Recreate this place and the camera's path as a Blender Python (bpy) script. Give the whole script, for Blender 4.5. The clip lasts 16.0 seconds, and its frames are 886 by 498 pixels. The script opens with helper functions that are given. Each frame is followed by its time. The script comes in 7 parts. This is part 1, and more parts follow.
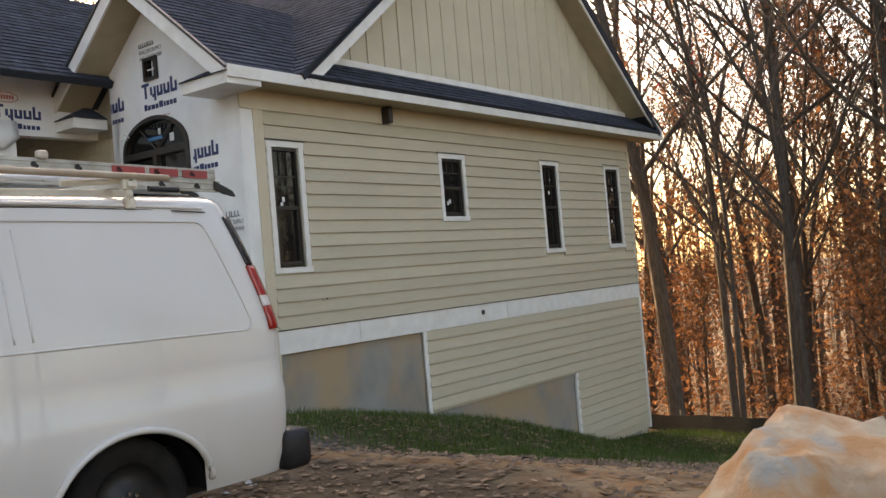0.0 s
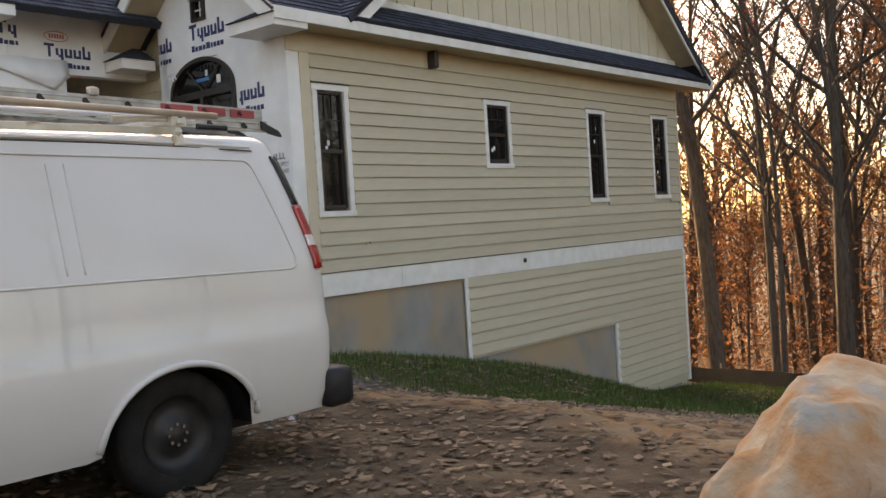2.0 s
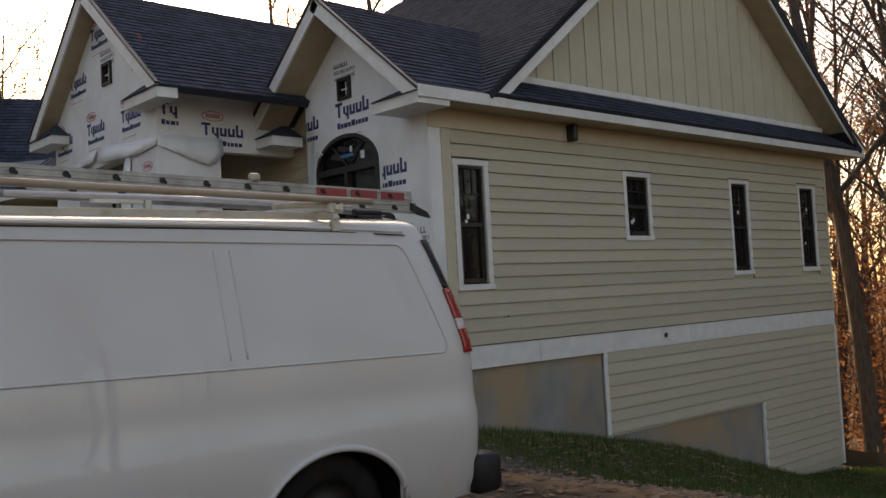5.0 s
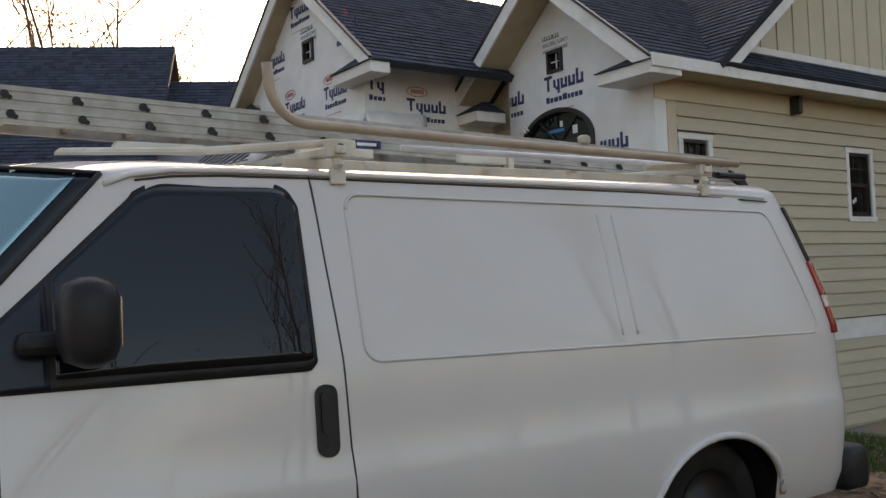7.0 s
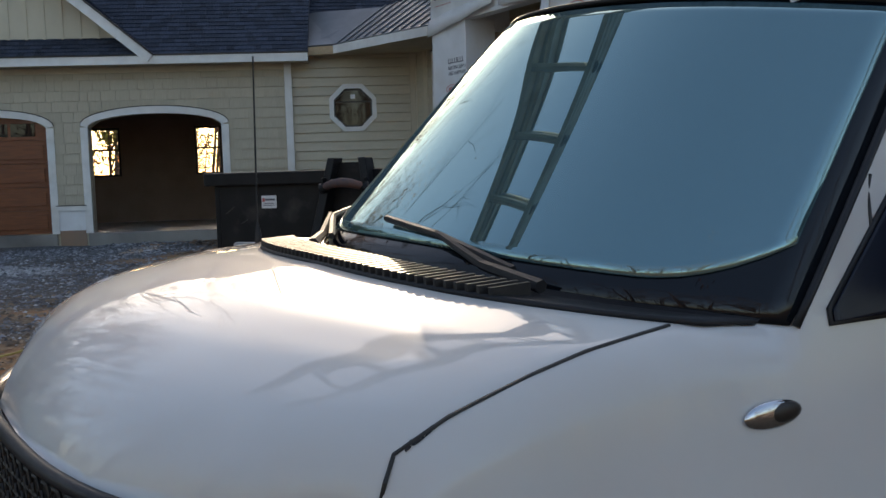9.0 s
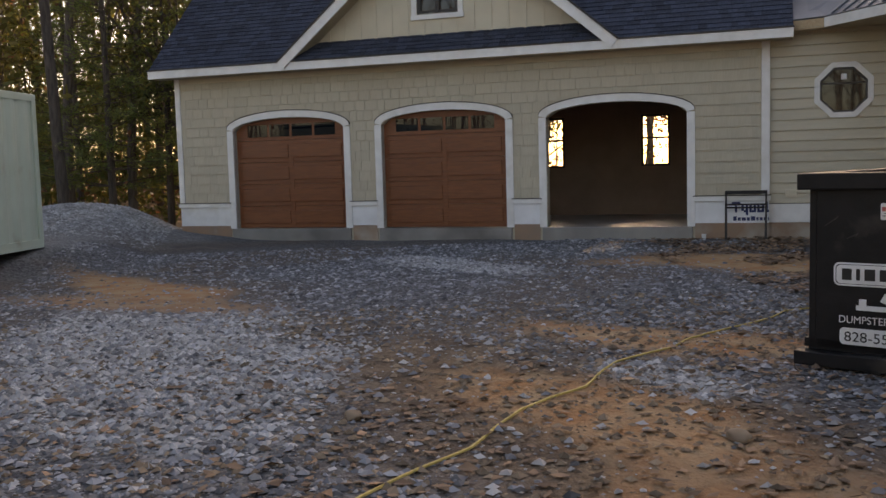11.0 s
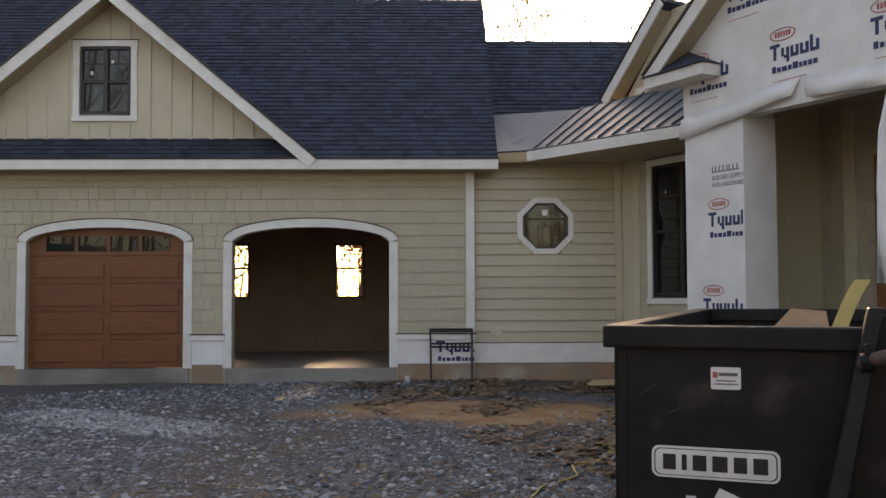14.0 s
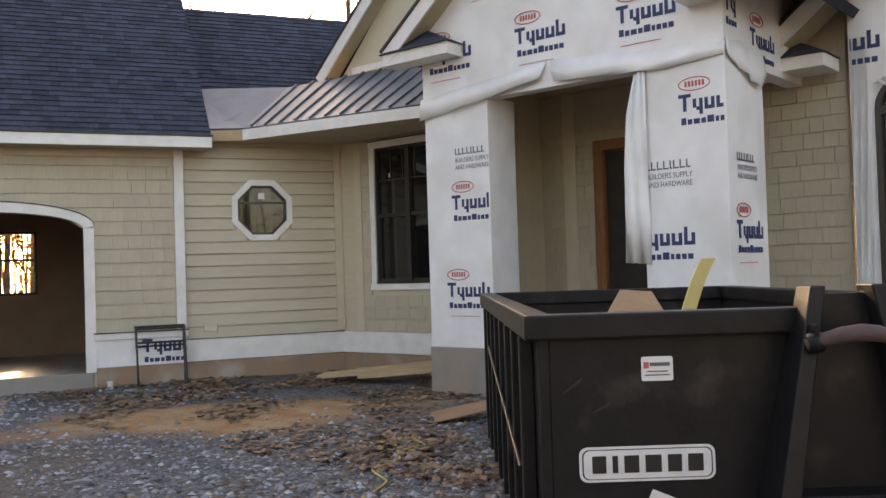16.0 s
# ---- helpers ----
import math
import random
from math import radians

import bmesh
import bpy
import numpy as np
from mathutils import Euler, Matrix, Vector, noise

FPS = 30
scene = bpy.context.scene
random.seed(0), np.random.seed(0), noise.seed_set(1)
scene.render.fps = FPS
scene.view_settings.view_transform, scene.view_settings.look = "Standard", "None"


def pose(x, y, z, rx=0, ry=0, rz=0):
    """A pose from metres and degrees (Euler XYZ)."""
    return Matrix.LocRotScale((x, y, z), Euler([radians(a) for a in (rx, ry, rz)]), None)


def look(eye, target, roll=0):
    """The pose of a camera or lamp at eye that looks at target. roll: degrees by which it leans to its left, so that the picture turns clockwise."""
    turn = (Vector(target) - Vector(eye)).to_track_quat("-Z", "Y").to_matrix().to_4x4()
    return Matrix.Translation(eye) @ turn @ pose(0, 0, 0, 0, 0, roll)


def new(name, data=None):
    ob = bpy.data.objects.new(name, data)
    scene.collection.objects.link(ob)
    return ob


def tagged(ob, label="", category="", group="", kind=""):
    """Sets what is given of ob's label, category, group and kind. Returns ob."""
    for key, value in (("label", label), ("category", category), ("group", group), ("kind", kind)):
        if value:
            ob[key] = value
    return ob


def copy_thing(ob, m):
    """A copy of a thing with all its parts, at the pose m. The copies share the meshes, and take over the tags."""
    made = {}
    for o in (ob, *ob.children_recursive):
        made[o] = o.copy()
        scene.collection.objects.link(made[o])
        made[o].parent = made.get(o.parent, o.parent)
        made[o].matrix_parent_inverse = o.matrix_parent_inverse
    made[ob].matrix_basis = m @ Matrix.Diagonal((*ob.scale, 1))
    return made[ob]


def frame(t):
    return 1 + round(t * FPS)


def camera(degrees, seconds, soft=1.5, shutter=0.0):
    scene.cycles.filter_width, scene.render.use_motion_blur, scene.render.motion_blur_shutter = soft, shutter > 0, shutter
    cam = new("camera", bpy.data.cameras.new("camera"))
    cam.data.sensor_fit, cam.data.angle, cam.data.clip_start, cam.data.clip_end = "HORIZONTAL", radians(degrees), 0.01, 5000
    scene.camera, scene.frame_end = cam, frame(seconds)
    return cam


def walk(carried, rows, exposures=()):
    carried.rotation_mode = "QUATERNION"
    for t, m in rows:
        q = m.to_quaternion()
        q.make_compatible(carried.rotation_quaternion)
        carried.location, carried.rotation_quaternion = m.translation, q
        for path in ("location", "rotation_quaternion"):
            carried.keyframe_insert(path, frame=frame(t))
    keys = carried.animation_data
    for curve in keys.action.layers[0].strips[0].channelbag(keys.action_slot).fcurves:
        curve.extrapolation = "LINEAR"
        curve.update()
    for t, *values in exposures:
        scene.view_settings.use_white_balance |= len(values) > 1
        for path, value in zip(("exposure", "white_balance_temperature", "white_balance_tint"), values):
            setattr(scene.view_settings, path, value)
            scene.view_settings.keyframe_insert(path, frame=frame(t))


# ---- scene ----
cam = camera(51.0, 16.0)
PATH = [
    (0, (9.806, -8.152, 1.536), (8.592, -6.563, 1.587), -4.8),
    (0.5, (9.816, -8.167, 1.535), (8.613, -6.571, 1.585), -4.0),
    (1, (9.801, -8.153, 1.535), (8.587, -6.563, 1.569), -3.4),
    (1.5, (9.775, -8.125, 1.526), (8.525, -6.565, 1.521), -3.3),
    (2, (9.793, -8.167, 1.498), (8.503, -6.639, 1.446), -3.6),
    (2.5, (9.793, -8.19, 1.533), (8.493, -6.67, 1.491), -4.0),
    (3, (9.793, -8.186, 1.554), (8.495, -6.665, 1.586), -4.4),
    (3.2, (9.789, -8.186, 1.558), (8.493, -6.664, 1.621), -4.5),
    (5.3, (9.587, -8.249, 1.639), (8.068, -6.952, 1.744), -2.8),
    (5.5, (9.486, -8.294, 1.611), (7.943, -7.025, 1.718), -2.7),
    (6, (9.123, -8.489, 1.617), (7.533, -7.28, 1.717), -2.3),
    (6.5, (8.791, -8.772, 1.584), (7.167, -7.609, 1.683), -2.1),
    (7, (8.364, -9.062, 1.613), (6.73, -7.912, 1.698), -2.2),
    (7.5, (7.902, -9.466, 1.652), (6.283, -8.293, 1.71), -2.3),
    (7.6, (7.829, -9.531, 1.66), (6.211, -8.356, 1.715), -2.5),
    (8, (7.459, -9.817, 1.707), (5.825, -8.663, 1.699), -1.9),
    (8.5, (6.858, -10.186, 1.709), (5.186, -9.092, 1.623), -1.5),
    (8.7, (6.68, -10.368, 1.688), (4.99, -9.30, 1.576), -1.6),
    (9, (6.238, -10.570, 1.693), (4.543, -9.523, 1.520), -1.7),
    (9.5, (5.794, -10.900, 1.721), (4.013, -10.015, 1.505), -3.0),
    (9.8, (5.465, -10.98, 1.744), (3.605, -10.27, 1.54), -3.3),
    (10, (5.188, -11.027, 1.760), (3.277, -10.469, 1.563), -3.5),
    (12.3, (2.982, -11.887, 1.859), (1.004, -11.649, 1.688), -1.1),
    (12.5, (2.795, -11.818, 1.863), (0.818, -11.566, 1.693), -1.1),
    (13, (2.279, -11.283, 1.876), (0.305, -10.977, 1.774), -0.8),
    (13.5, (2.018, -10.969, 1.893), (0.096, -10.419, 1.958), -0.7),
    (13.6, (2.009, -10.936, 1.876), (0.109, -10.316, 1.954), -0.8),
    (14, (1.836, -11.096, 1.9), (0.082, -10.139, 1.989), -0.2),
    (14.5, (1.48, -11.182, 1.905), (-0.087, -9.942, 2.003), -0.3),
    (15, (1.066, -11.268, 1.917), (-0.403, -9.913, 2.007), -0.8),
    (15.5, (0.69, -11.467, 1.955), (-0.694, -10.024, 2.0), -1.2),
    (16, (0.332, -11.52, 1.928), (-0.945, -9.981, 1.977), -1.8),
]
EXPOSURE = [(0, 2.0, 8700, 17), (0.5, 1.95, 8700, 18), (1.0, 1.45, 8700, 18), (1.5, 1.5, 8700, 18), (2.0, 1.95, 8800, 18), (2.5, 2.2, 8900, 18), (3.0, 2.1, 8900, 18), (5.5, 0.95, 8400, 18), (6.0, 1.3, 8400, 18), (6.5, 1.65, 8500, 17), (7.0, 1.5, 8500, 16), (7.5, 1.15, 8300, 15), (8.5, 1.25, 7500, 12),
            (9.0, 1.12, 7000, 12), (9.5, 1.4, 7700, 24), (9.8, 0.85, 7600, 22), (10.4, 0.78, 8000, 22), (12.2, 2.9, 9100, 21), (13.0, 2.6, 9100, 21), (13.5, 1.95, 9000, 21), (14.0, 1.62, 8900, 21), (14.5, 2.1, 8900, 21), (16.0, 2.25, 9000, 21)]
walk(cam, [(t, look(eye, target, roll)) for t, eye, target, roll in PATH], EXPOSURE)

# ---------------------------------------------------------------- light
SUN_YAW, SUN_UP = 60.0, 20.0          # degrees left of +y, and above the horizon
_a, _e = radians(SUN_YAW), radians(SUN_UP)
sun_dir = Vector((-math.sin(_a) * math.cos(_e), math.cos(_a) * math.cos(_e), math.sin(_e)))
world = bpy.data.worlds.new("sky")
scene.world = world
world.use_nodes = True
_nt = world.node_tree
_sky = _nt.nodes.new("ShaderNodeTexSky")
_sky.sky_type = "NISHITA"
_sky.sun_disc = False
_sky.sun_elevation = _e
_sky.sun_rotation = math.atan2(sun_dir.x, sun_dir.y)
_sky.air_density, _sky.dust_density, _sky.ozone_density = 1.0, 2.5, 1.0
_bg = _nt.nodes["Background"]
_nt.links.new(_sky.outputs[0], _bg.inputs[0])
_bg.inputs[1].default_value = 0.15
sun = new("sun", bpy.data.lights.new("sun", "SUN"))
sun.data.energy, sun.data.angle, sun.data.color = 3.0, radians(0.6), (1.0, 0.82, 0.6)
sun.matrix_world = look(sun_dir * 60, (0, 0, 0))

# ---------------------------------------------------------------- materials
def material(name, base, second=None, scale=6.0, detail=4.0, rough=0.6, metal=0.0, bump=0.0, bump_scale=60.0, rand=0.0,
             island=False, coat=0.0, stretch=(1, 1, 1), stain=None, stain_scale=0.8, stain_at=(0.5, 0.7), spec=0.5, trans=0.0):
    m = bpy.data.materials.new(name)
    m.use_nodes = True
    nt = m.node_tree
    n, l = nt.nodes, nt.links
    b = n["Principled BSDF"]
    b.inputs["Roughness"].default_value = rough
    b.inputs["Metallic"].default_value = metal
    b.inputs["Coat Weight"].default_value = coat
    b.inputs["Coat Roughness"].default_value = 0.04
    b.inputs["Specular IOR Level"].default_value = spec
    b.inputs["Transmission Weight"].default_value = trans
    geo = n.new("ShaderNodeTexCoord")
    mp = n.new("ShaderNodeMapping")
    mp.inputs["Scale"].default_value = stretch
    l.new(geo.outputs["Object"], mp.inputs["Vector"])
    vec = mp.outputs["Vector"]
    no = n.new("ShaderNodeTexNoise")
    no.inputs["Scale"].default_value, no.inputs["Detail"].default_value = scale, detail
    l.new(vec, no.inputs["Vector"])
    ramp = n.new("ShaderNodeMix")
    ramp.data_type = "RGBA"
    second = second or tuple(c * 0.86 for c in base)
    ramp.inputs[6].default_value, ramp.inputs[7].default_value = (*base, 1), (*second, 1)
    mr = n.new("ShaderNodeMapRange")
    mr.inputs[1].default_value, mr.inputs[2].default_value = 0.35, 0.65
    l.new(no.outputs["Fac"], mr.inputs[0])
    l.new(mr.outputs[0], ramp.inputs[0])
    col = ramp.outputs[2]
    if stain:
        s = n.new("ShaderNodeTexNoise")
        s.inputs["Scale"].default_value, s.inputs["Detail"].default_value = stain_scale, 5
        l.new(vec, s.inputs["Vector"])
        r2 = n.new("ShaderNodeMapRange")
        r2.inputs[1].default_value, r2.inputs[2].default_value = stain_at
        l.new(s.outputs["Fac"], r2.inputs[0])
        mx = n.new("ShaderNodeMix")
        mx.data_type = "RGBA"
        mx.inputs[7].default_value = (*stain, 1)
        l.new(r2.outputs[0], mx.inputs[0])
        l.new(col, mx.inputs[6])
        col = mx.outputs[2]
    if rand:
        if island:
            rn = n.new("ShaderNodeNewGeometry").outputs["Random Per Island"]
        else:
            rn = n.new("ShaderNodeObjectInfo").outputs["Random"]
        hv = n.new("ShaderNodeHueSaturation")
        r3 = n.new("ShaderNodeMapRange")
        r3.inputs[3].default_value, r3.inputs[4].default_value = 1 - rand, 1 + rand
        l.new(rn, r3.inputs[0])
        l.new(r3.outputs[0], hv.inputs["Value"])
        l.new(col, hv.inputs["Color"])
        col = hv.outputs["Color"]
    l.new(col, b.inputs["Base Color"])
    if bump:
        bn = n.new("ShaderNodeTexNoise")
        bn.inputs["Scale"].default_value, bn.inputs["Detail"].default_value = bump_scale, 6
        l.new(vec, bn.inputs["Vector"])
        bp = n.new("ShaderNodeBump")
        bp.inputs["Strength"].default_value, bp.inputs["Distance"].default_value = bump, 0.02
        l.new(bn.outputs["Fac"], bp.inputs["Height"])
        l.new(bp.outputs[0], b.inputs["Normal"])
    return m


SIDING = material("olive_siding", (0.54, 0.475, 0.35), (0.50, 0.44, 0.325), 3.0, rough=0.55, bump=0.12, bump_scale=40, rand=0.05, stretch=(1, 1, 8))
SHAKE = material("olive_shake", (0.50, 0.44, 0.325), (0.46, 0.40, 0.295), 5.0, rough=0.6, bump=0.25, bump_scale=50, rand=0.05, stretch=(8, 1, 1))
SHAKE_I = material("olive_shake_far", (0.50, 0.44, 0.325), (0.46, 0.40, 0.295), 5.0, rough=0.6, bump=0.25, bump_scale=50, rand=0.05, island=True, stretch=(8, 1, 1))
BEIGE = material("beige_trim_board", (0.60, 0.52, 0.385), (0.56, 0.485, 0.355), 4.0, rough=0.5, bump=0.05)
BATTEN = material("cream_panel", (0.60, 0.53, 0.39), (0.55, 0.485, 0.355), 2.0, rough=0.5, bump=0.05)
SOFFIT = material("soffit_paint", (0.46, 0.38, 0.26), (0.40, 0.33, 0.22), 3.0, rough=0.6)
WHITE = material("white_trim", (0.80, 0.78, 0.74), (0.72, 0.70, 0.66), 5.0, rough=0.45, bump=0.04, stain=(0.62, 0.58, 0.50), stain_scale=1.5, stain_at=(0.58, 0.8))
WRAP = material("house_wrap", (0.84, 0.84, 0.83), (0.76, 0.76, 0.75), 2.5, rough=0.38, bump=0.5, bump_scale=3.0, stain=(0.70, 0.69, 0.66), stain_scale=1.2)
INK = material("blue_ink", (0.03, 0.045, 0.13), rough=0.6)
REDINK = material("red_ink", (0.55, 0.13, 0.12), rough=0.6)
GREYINK = material("grey_ink", (0.13, 0.13, 0.15), rough=0.6)
ROOF = material("dark_shingle", (0.032, 0.040, 0.060), (0.050, 0.060, 0.085), 30.0, rough=0.85, bump=0.6, bump_scale=220, rand=0.33, island=True, spec=0.3)
ROOFB = material("shingle_base", (0.022, 0.026, 0.035), (0.03, 0.035, 0.045), 30.0, rough=0.9)
ZINC = material("metal_roof", (0.16, 0.175, 0.19), (0.11, 0.125, 0.14), 1.5, rough=0.5, metal=0.5, bump=0.05, bump_scale=4)
CONC = material("foundation_concrete", (0.30, 0.285, 0.26), (0.22, 0.21, 0.195), 1.6, rough=0.85, bump=0.2, bump_scale=40, stain=(0.38, 0.27, 0.17), stain_scale=0.9, stain_at=(0.45, 0.62), stretch=(1, 1, 0.7))
CLAYCON = material("clay_stained_concrete", (0.36, 0.22, 0.14), (0.30, 0.21, 0.15), 2.5, rough=0.9, bump=0.2, stain=(0.42, 0.36, 0.29), stain_scale=1.5)
SLAB = material("slab_concrete", (0.30, 0.28, 0.25), (0.22, 0.205, 0.19), 1.3, rough=0.35, bump=0.05, stain=(0.1, 0.09, 0.08), stain_scale=0.6)
DOOR = material("brown_garage_door", (0.23, 0.075, 0.025), (0.17, 0.052, 0.018), 4.0, rough=0.45, bump=0.1, bump_scale=80, stretch=(1, 1, 12), rand=0.04)
DARKFR = material("dark_window_frame", (0.03, 0.024, 0.02), (0.022, 0.018, 0.016), 8, rough=0.4)
GLASS = material("window_glass", (0.012, 0.012, 0.012), (0.01, 0.01, 0.01), 2, rough=0.03, spec=0.5)
CLEAR = material("clear_glass", (0.9, 0.95, 0.93), (0.9, 0.95, 0.93), 2, rough=0.0, trans=1.0)
DRY = material("brown_interior", (0.30, 0.215, 0.16), (0.25, 0.18, 0.13), 2, rough=0.9)
WOODTRIM = material("stained_door_wood", (0.32, 0.13, 0.05), (0.22, 0.09, 0.035), 3, rough=0.4, stretch=(10, 10, 1))
PAINT = material("white_van_paint", (0.64, 0.62, 0.595), (0.61, 0.59, 0.565), 1.2, rough=0.5, spec=0.1, coat=1.0, stain=(0.60, 0.56, 0.51), stain_scale=1.3, stain_at=(0.55, 0.85))
PAINT.node_tree.nodes["Principled BSDF"].inputs["Coat Roughness"].default_value = 0.012
PLAST = material("black_plastic", (0.013, 0.013, 0.015), (0.020, 0.020, 0.022), 9, rough=0.42, bump=0.1, bump_scale=200, spec=0.3)
SAIL = material("sail_plastic", (0.012, 0.016, 0.028), (0.016, 0.020, 0.032), 9, rough=0.25, spec=0.25)
RUBBER = material("tyre_rubber", (0.010, 0.0095, 0.009), (0.020, 0.017, 0.015), 8, rough=0.85, bump=0.3, bump_scale=90, spec=0.25)
VGLASS = material("tinted_glass", (0.006, 0.008, 0.011), (0.006, 0.008, 0.011), 1, rough=0.015, spec=0.38)
# teal base and specular, raised IOR: sky reflection and haze put into the glass
WGLASS = material("sky_teal_glass", (0.05, 0.095, 0.105), (0.05, 0.095, 0.105), 1, rough=0.012, spec=1.0)
WGLASS.node_tree.nodes["Principled BSDF"].inputs["IOR"].default_value = 2.3
WGLASS.node_tree.nodes["Principled BSDF"].inputs["Specular Tint"].default_value = (0.62, 0.93, 0.97, 1)
CHROME = material("chrome", (0.7, 0.7, 0.72), (0.6, 0.6, 0.62), 4, rough=0.12, metal=1.0)
STEELW = material("steel_wheel", (0.022, 0.022, 0.024), (0.038, 0.034, 0.031), 12, rough=0.5, metal=0.4)
LENSR = material("red_lens", (0.42, 0.02, 0.02), (0.34, 0.015, 0.015), 20, rough=0.12, coat=0.7)
LENSW = material("clear_lens", (0.75, 0.68, 0.65), (0.65, 0.58, 0.55), 20, rough=0.12, coat=0.7)
FIBRE = material("grey_ladder_rail", (0.44, 0.43, 0.39), (0.34, 0.33, 0.29), 12, rough=0.5, metal=0.15, bump=0.1, stain=(0.25, 0.22, 0.18), stain_scale=4)
RUNG = material("ladder_rung", (0.45, 0.40, 0.33), (0.36, 0.32, 0.27), 8, rough=0.45, metal=0.4)
RACK = material("cream_rack_steel", (0.66, 0.63, 0.54), (0.55, 0.51, 0.42), 8, rough=0.45, stain=(0.34, 0.2, 0.1), stain_scale=5, stain_at=(0.62, 0.72))
REDP = material("red_plastic", (0.38, 0.05, 0.05), (0.30, 0.04, 0.04), 8, rough=0.5)
CONDUIT = material("tan_conduit", (0.45, 0.37, 0.28), (0.36, 0.27, 0.19), 6, rough=0.45)
BIN = material("black_dumpster_paint", (0.009, 0.009, 0.010), (0.015, 0.014, 0.015), 5, rough=0.42, spec=0.22, bump=0.12, bump_scale=18, stain=(0.05, 0.045, 0.04), stain_scale=2.5, stain_at=(0.6, 0.75))
RUST = material("worn_rust", (0.12, 0.06, 0.045), (0.07, 0.05, 0.05), 15, rough=0.7, bump=0.2)
STICKER = material("white_sticker", (0.75, 0.75, 0.74), (0.66, 0.66, 0.65), 8, rough=0.4)
BLACKINK = material("black_ink", (0.012, 0.012, 0.012), rough=0.5)
ROCK = material("orange_boulder", (0.42, 0.22, 0.10), (0.48, 0.38, 0.27), 6.0, 12, rough=0.9, bump=1.0, bump_scale=18, stain=(0.33, 0.31, 0.27), stain_scale=4.5, stain_at=(0.55, 0.66))
BOX = material("pale_green_container", (0.46, 0.53, 0.44), (0.42, 0.49, 0.40), 2.0, rough=0.5, bump=0.05, stain=(0.36, 0.36, 0.28), stain_scale=2, stain_at=(0.62, 0.75))
BARK = material("grey_brown_bark", (0.12, 0.095, 0.075), (0.065, 0.05, 0.04), 9, rough=0.95, bump=0.8, bump_scale=25, stretch=(2, 2, 0.4), rand=0.2)
LEAF_O = material("orange_leaves", (0.27, 0.125, 0.06), (0.19, 0.10, 0.052), 0.8, rough=0.7, rand=0.45, island=True)
LEAF_R = material("red_leaves", (0.30, 0.03, 0.02), (0.22, 0.05, 0.02), 0.8, rough=0.7, rand=0.4, island=True)
LEAF_G = material("green_yellow_leaves", (0.085, 0.105, 0.04), (0.17, 0.14, 0.045), 0.6, rough=0.7, rand=0.45, island=True)
NEEDLE = material("pine_needles", (0.11, 0.155, 0.055), (0.18, 0.19, 0.06), 1.5, rough=0.6, rand=0.4, island=True)
LITTER = material("dry_fallen_leaves", (0.25, 0.155, 0.09), (0.13, 0.08, 0.05), 2, rough=0.8, rand=0.6, island=True)
GRASS = material("grass_blades", (0.065, 0.115, 0.022), (0.09, 0.12, 0.03), 2, rough=0.7, rand=0.4, island=True)
STONE = material("crushed_stone", (0.24, 0.245, 0.26), (0.12, 0.122, 0.13), 3, rough=0.9, rand=0.65, island=True)
STONE2 = material("pale_stone", (0.37, 0.37, 0.37), (0.27, 0.265, 0.255), 3, rough=0.9, rand=0.4, island=True)
STONE3 = material("brown_stone", (0.22, 0.165, 0.11), (0.15, 0.105, 0.07), 3, rough=0.9, rand=0.5, island=True)
LUMBER = material("raw_lumber", (0.50, 0.37, 0.22), (0.42, 0.29, 0.16), 3, rough=0.7, stretch=(1, 12, 12))
CARD = material("cardboard", (0.33, 0.20, 0.11), (0.28, 0.165, 0.09), 3, rough=0.85)
ROPE = material("yellow_cord", (0.55, 0.42, 0.12), (0.45, 0.33, 0.09), 20, rough=0.6)
FABRIC = material("black_silt_fence", (0.012, 0.012, 0.012), (0.02, 0.02, 0.02), 20, rough=0.8)
TAPE = material("blue_tape", (0.05, 0.22, 0.45), rough=0.5)
FOAM = material("yellow_foam", (0.62, 0.50, 0.20), (0.55, 0.43, 0.16), 5, rough=0.8)


def let_light_through(m, tint, share):
    """Thin leaves: part of the light comes through from behind."""
    n, l = m.node_tree.nodes, m.node_tree.links
    b = n["Principled BSDF"]
    tr_ = n.new("ShaderNodeBsdfTranslucent")
    mul = n.new("ShaderNodeMix")
    mul.data_type, mul.blend_type = "RGBA", "MULTIPLY"
    mul.inputs[0].default_value = 1.0
    l.new(b.inputs["Base Color"].links[0].from_socket, mul.inputs[6])
    mul.inputs[7].default_value = (*tint, 1)
    l.new(mul.outputs[2], tr_.inputs["Color"])
    mx = n.new("ShaderNodeMixShader")
    mx.inputs[0].default_value = share
    l.new(b.outputs[0], mx.inputs[1])
    l.new(tr_.outputs[0], mx.inputs[2])
    l.new(mx.outputs[0], n["Material Output"].inputs["Surface"])


for m_, tint in ((LEAF_O, (1.0, 0.9, 0.8)), (LEAF_R, (1.0, 0.8, 0.8)), (LEAF_G, (1.0, 1.0, 0.6)), (NEEDLE, (1.0, 1.0, 0.5)), (GRASS, (0.9, 1.0, 0.5))):
    let_light_through(m_, tint, 0.45)


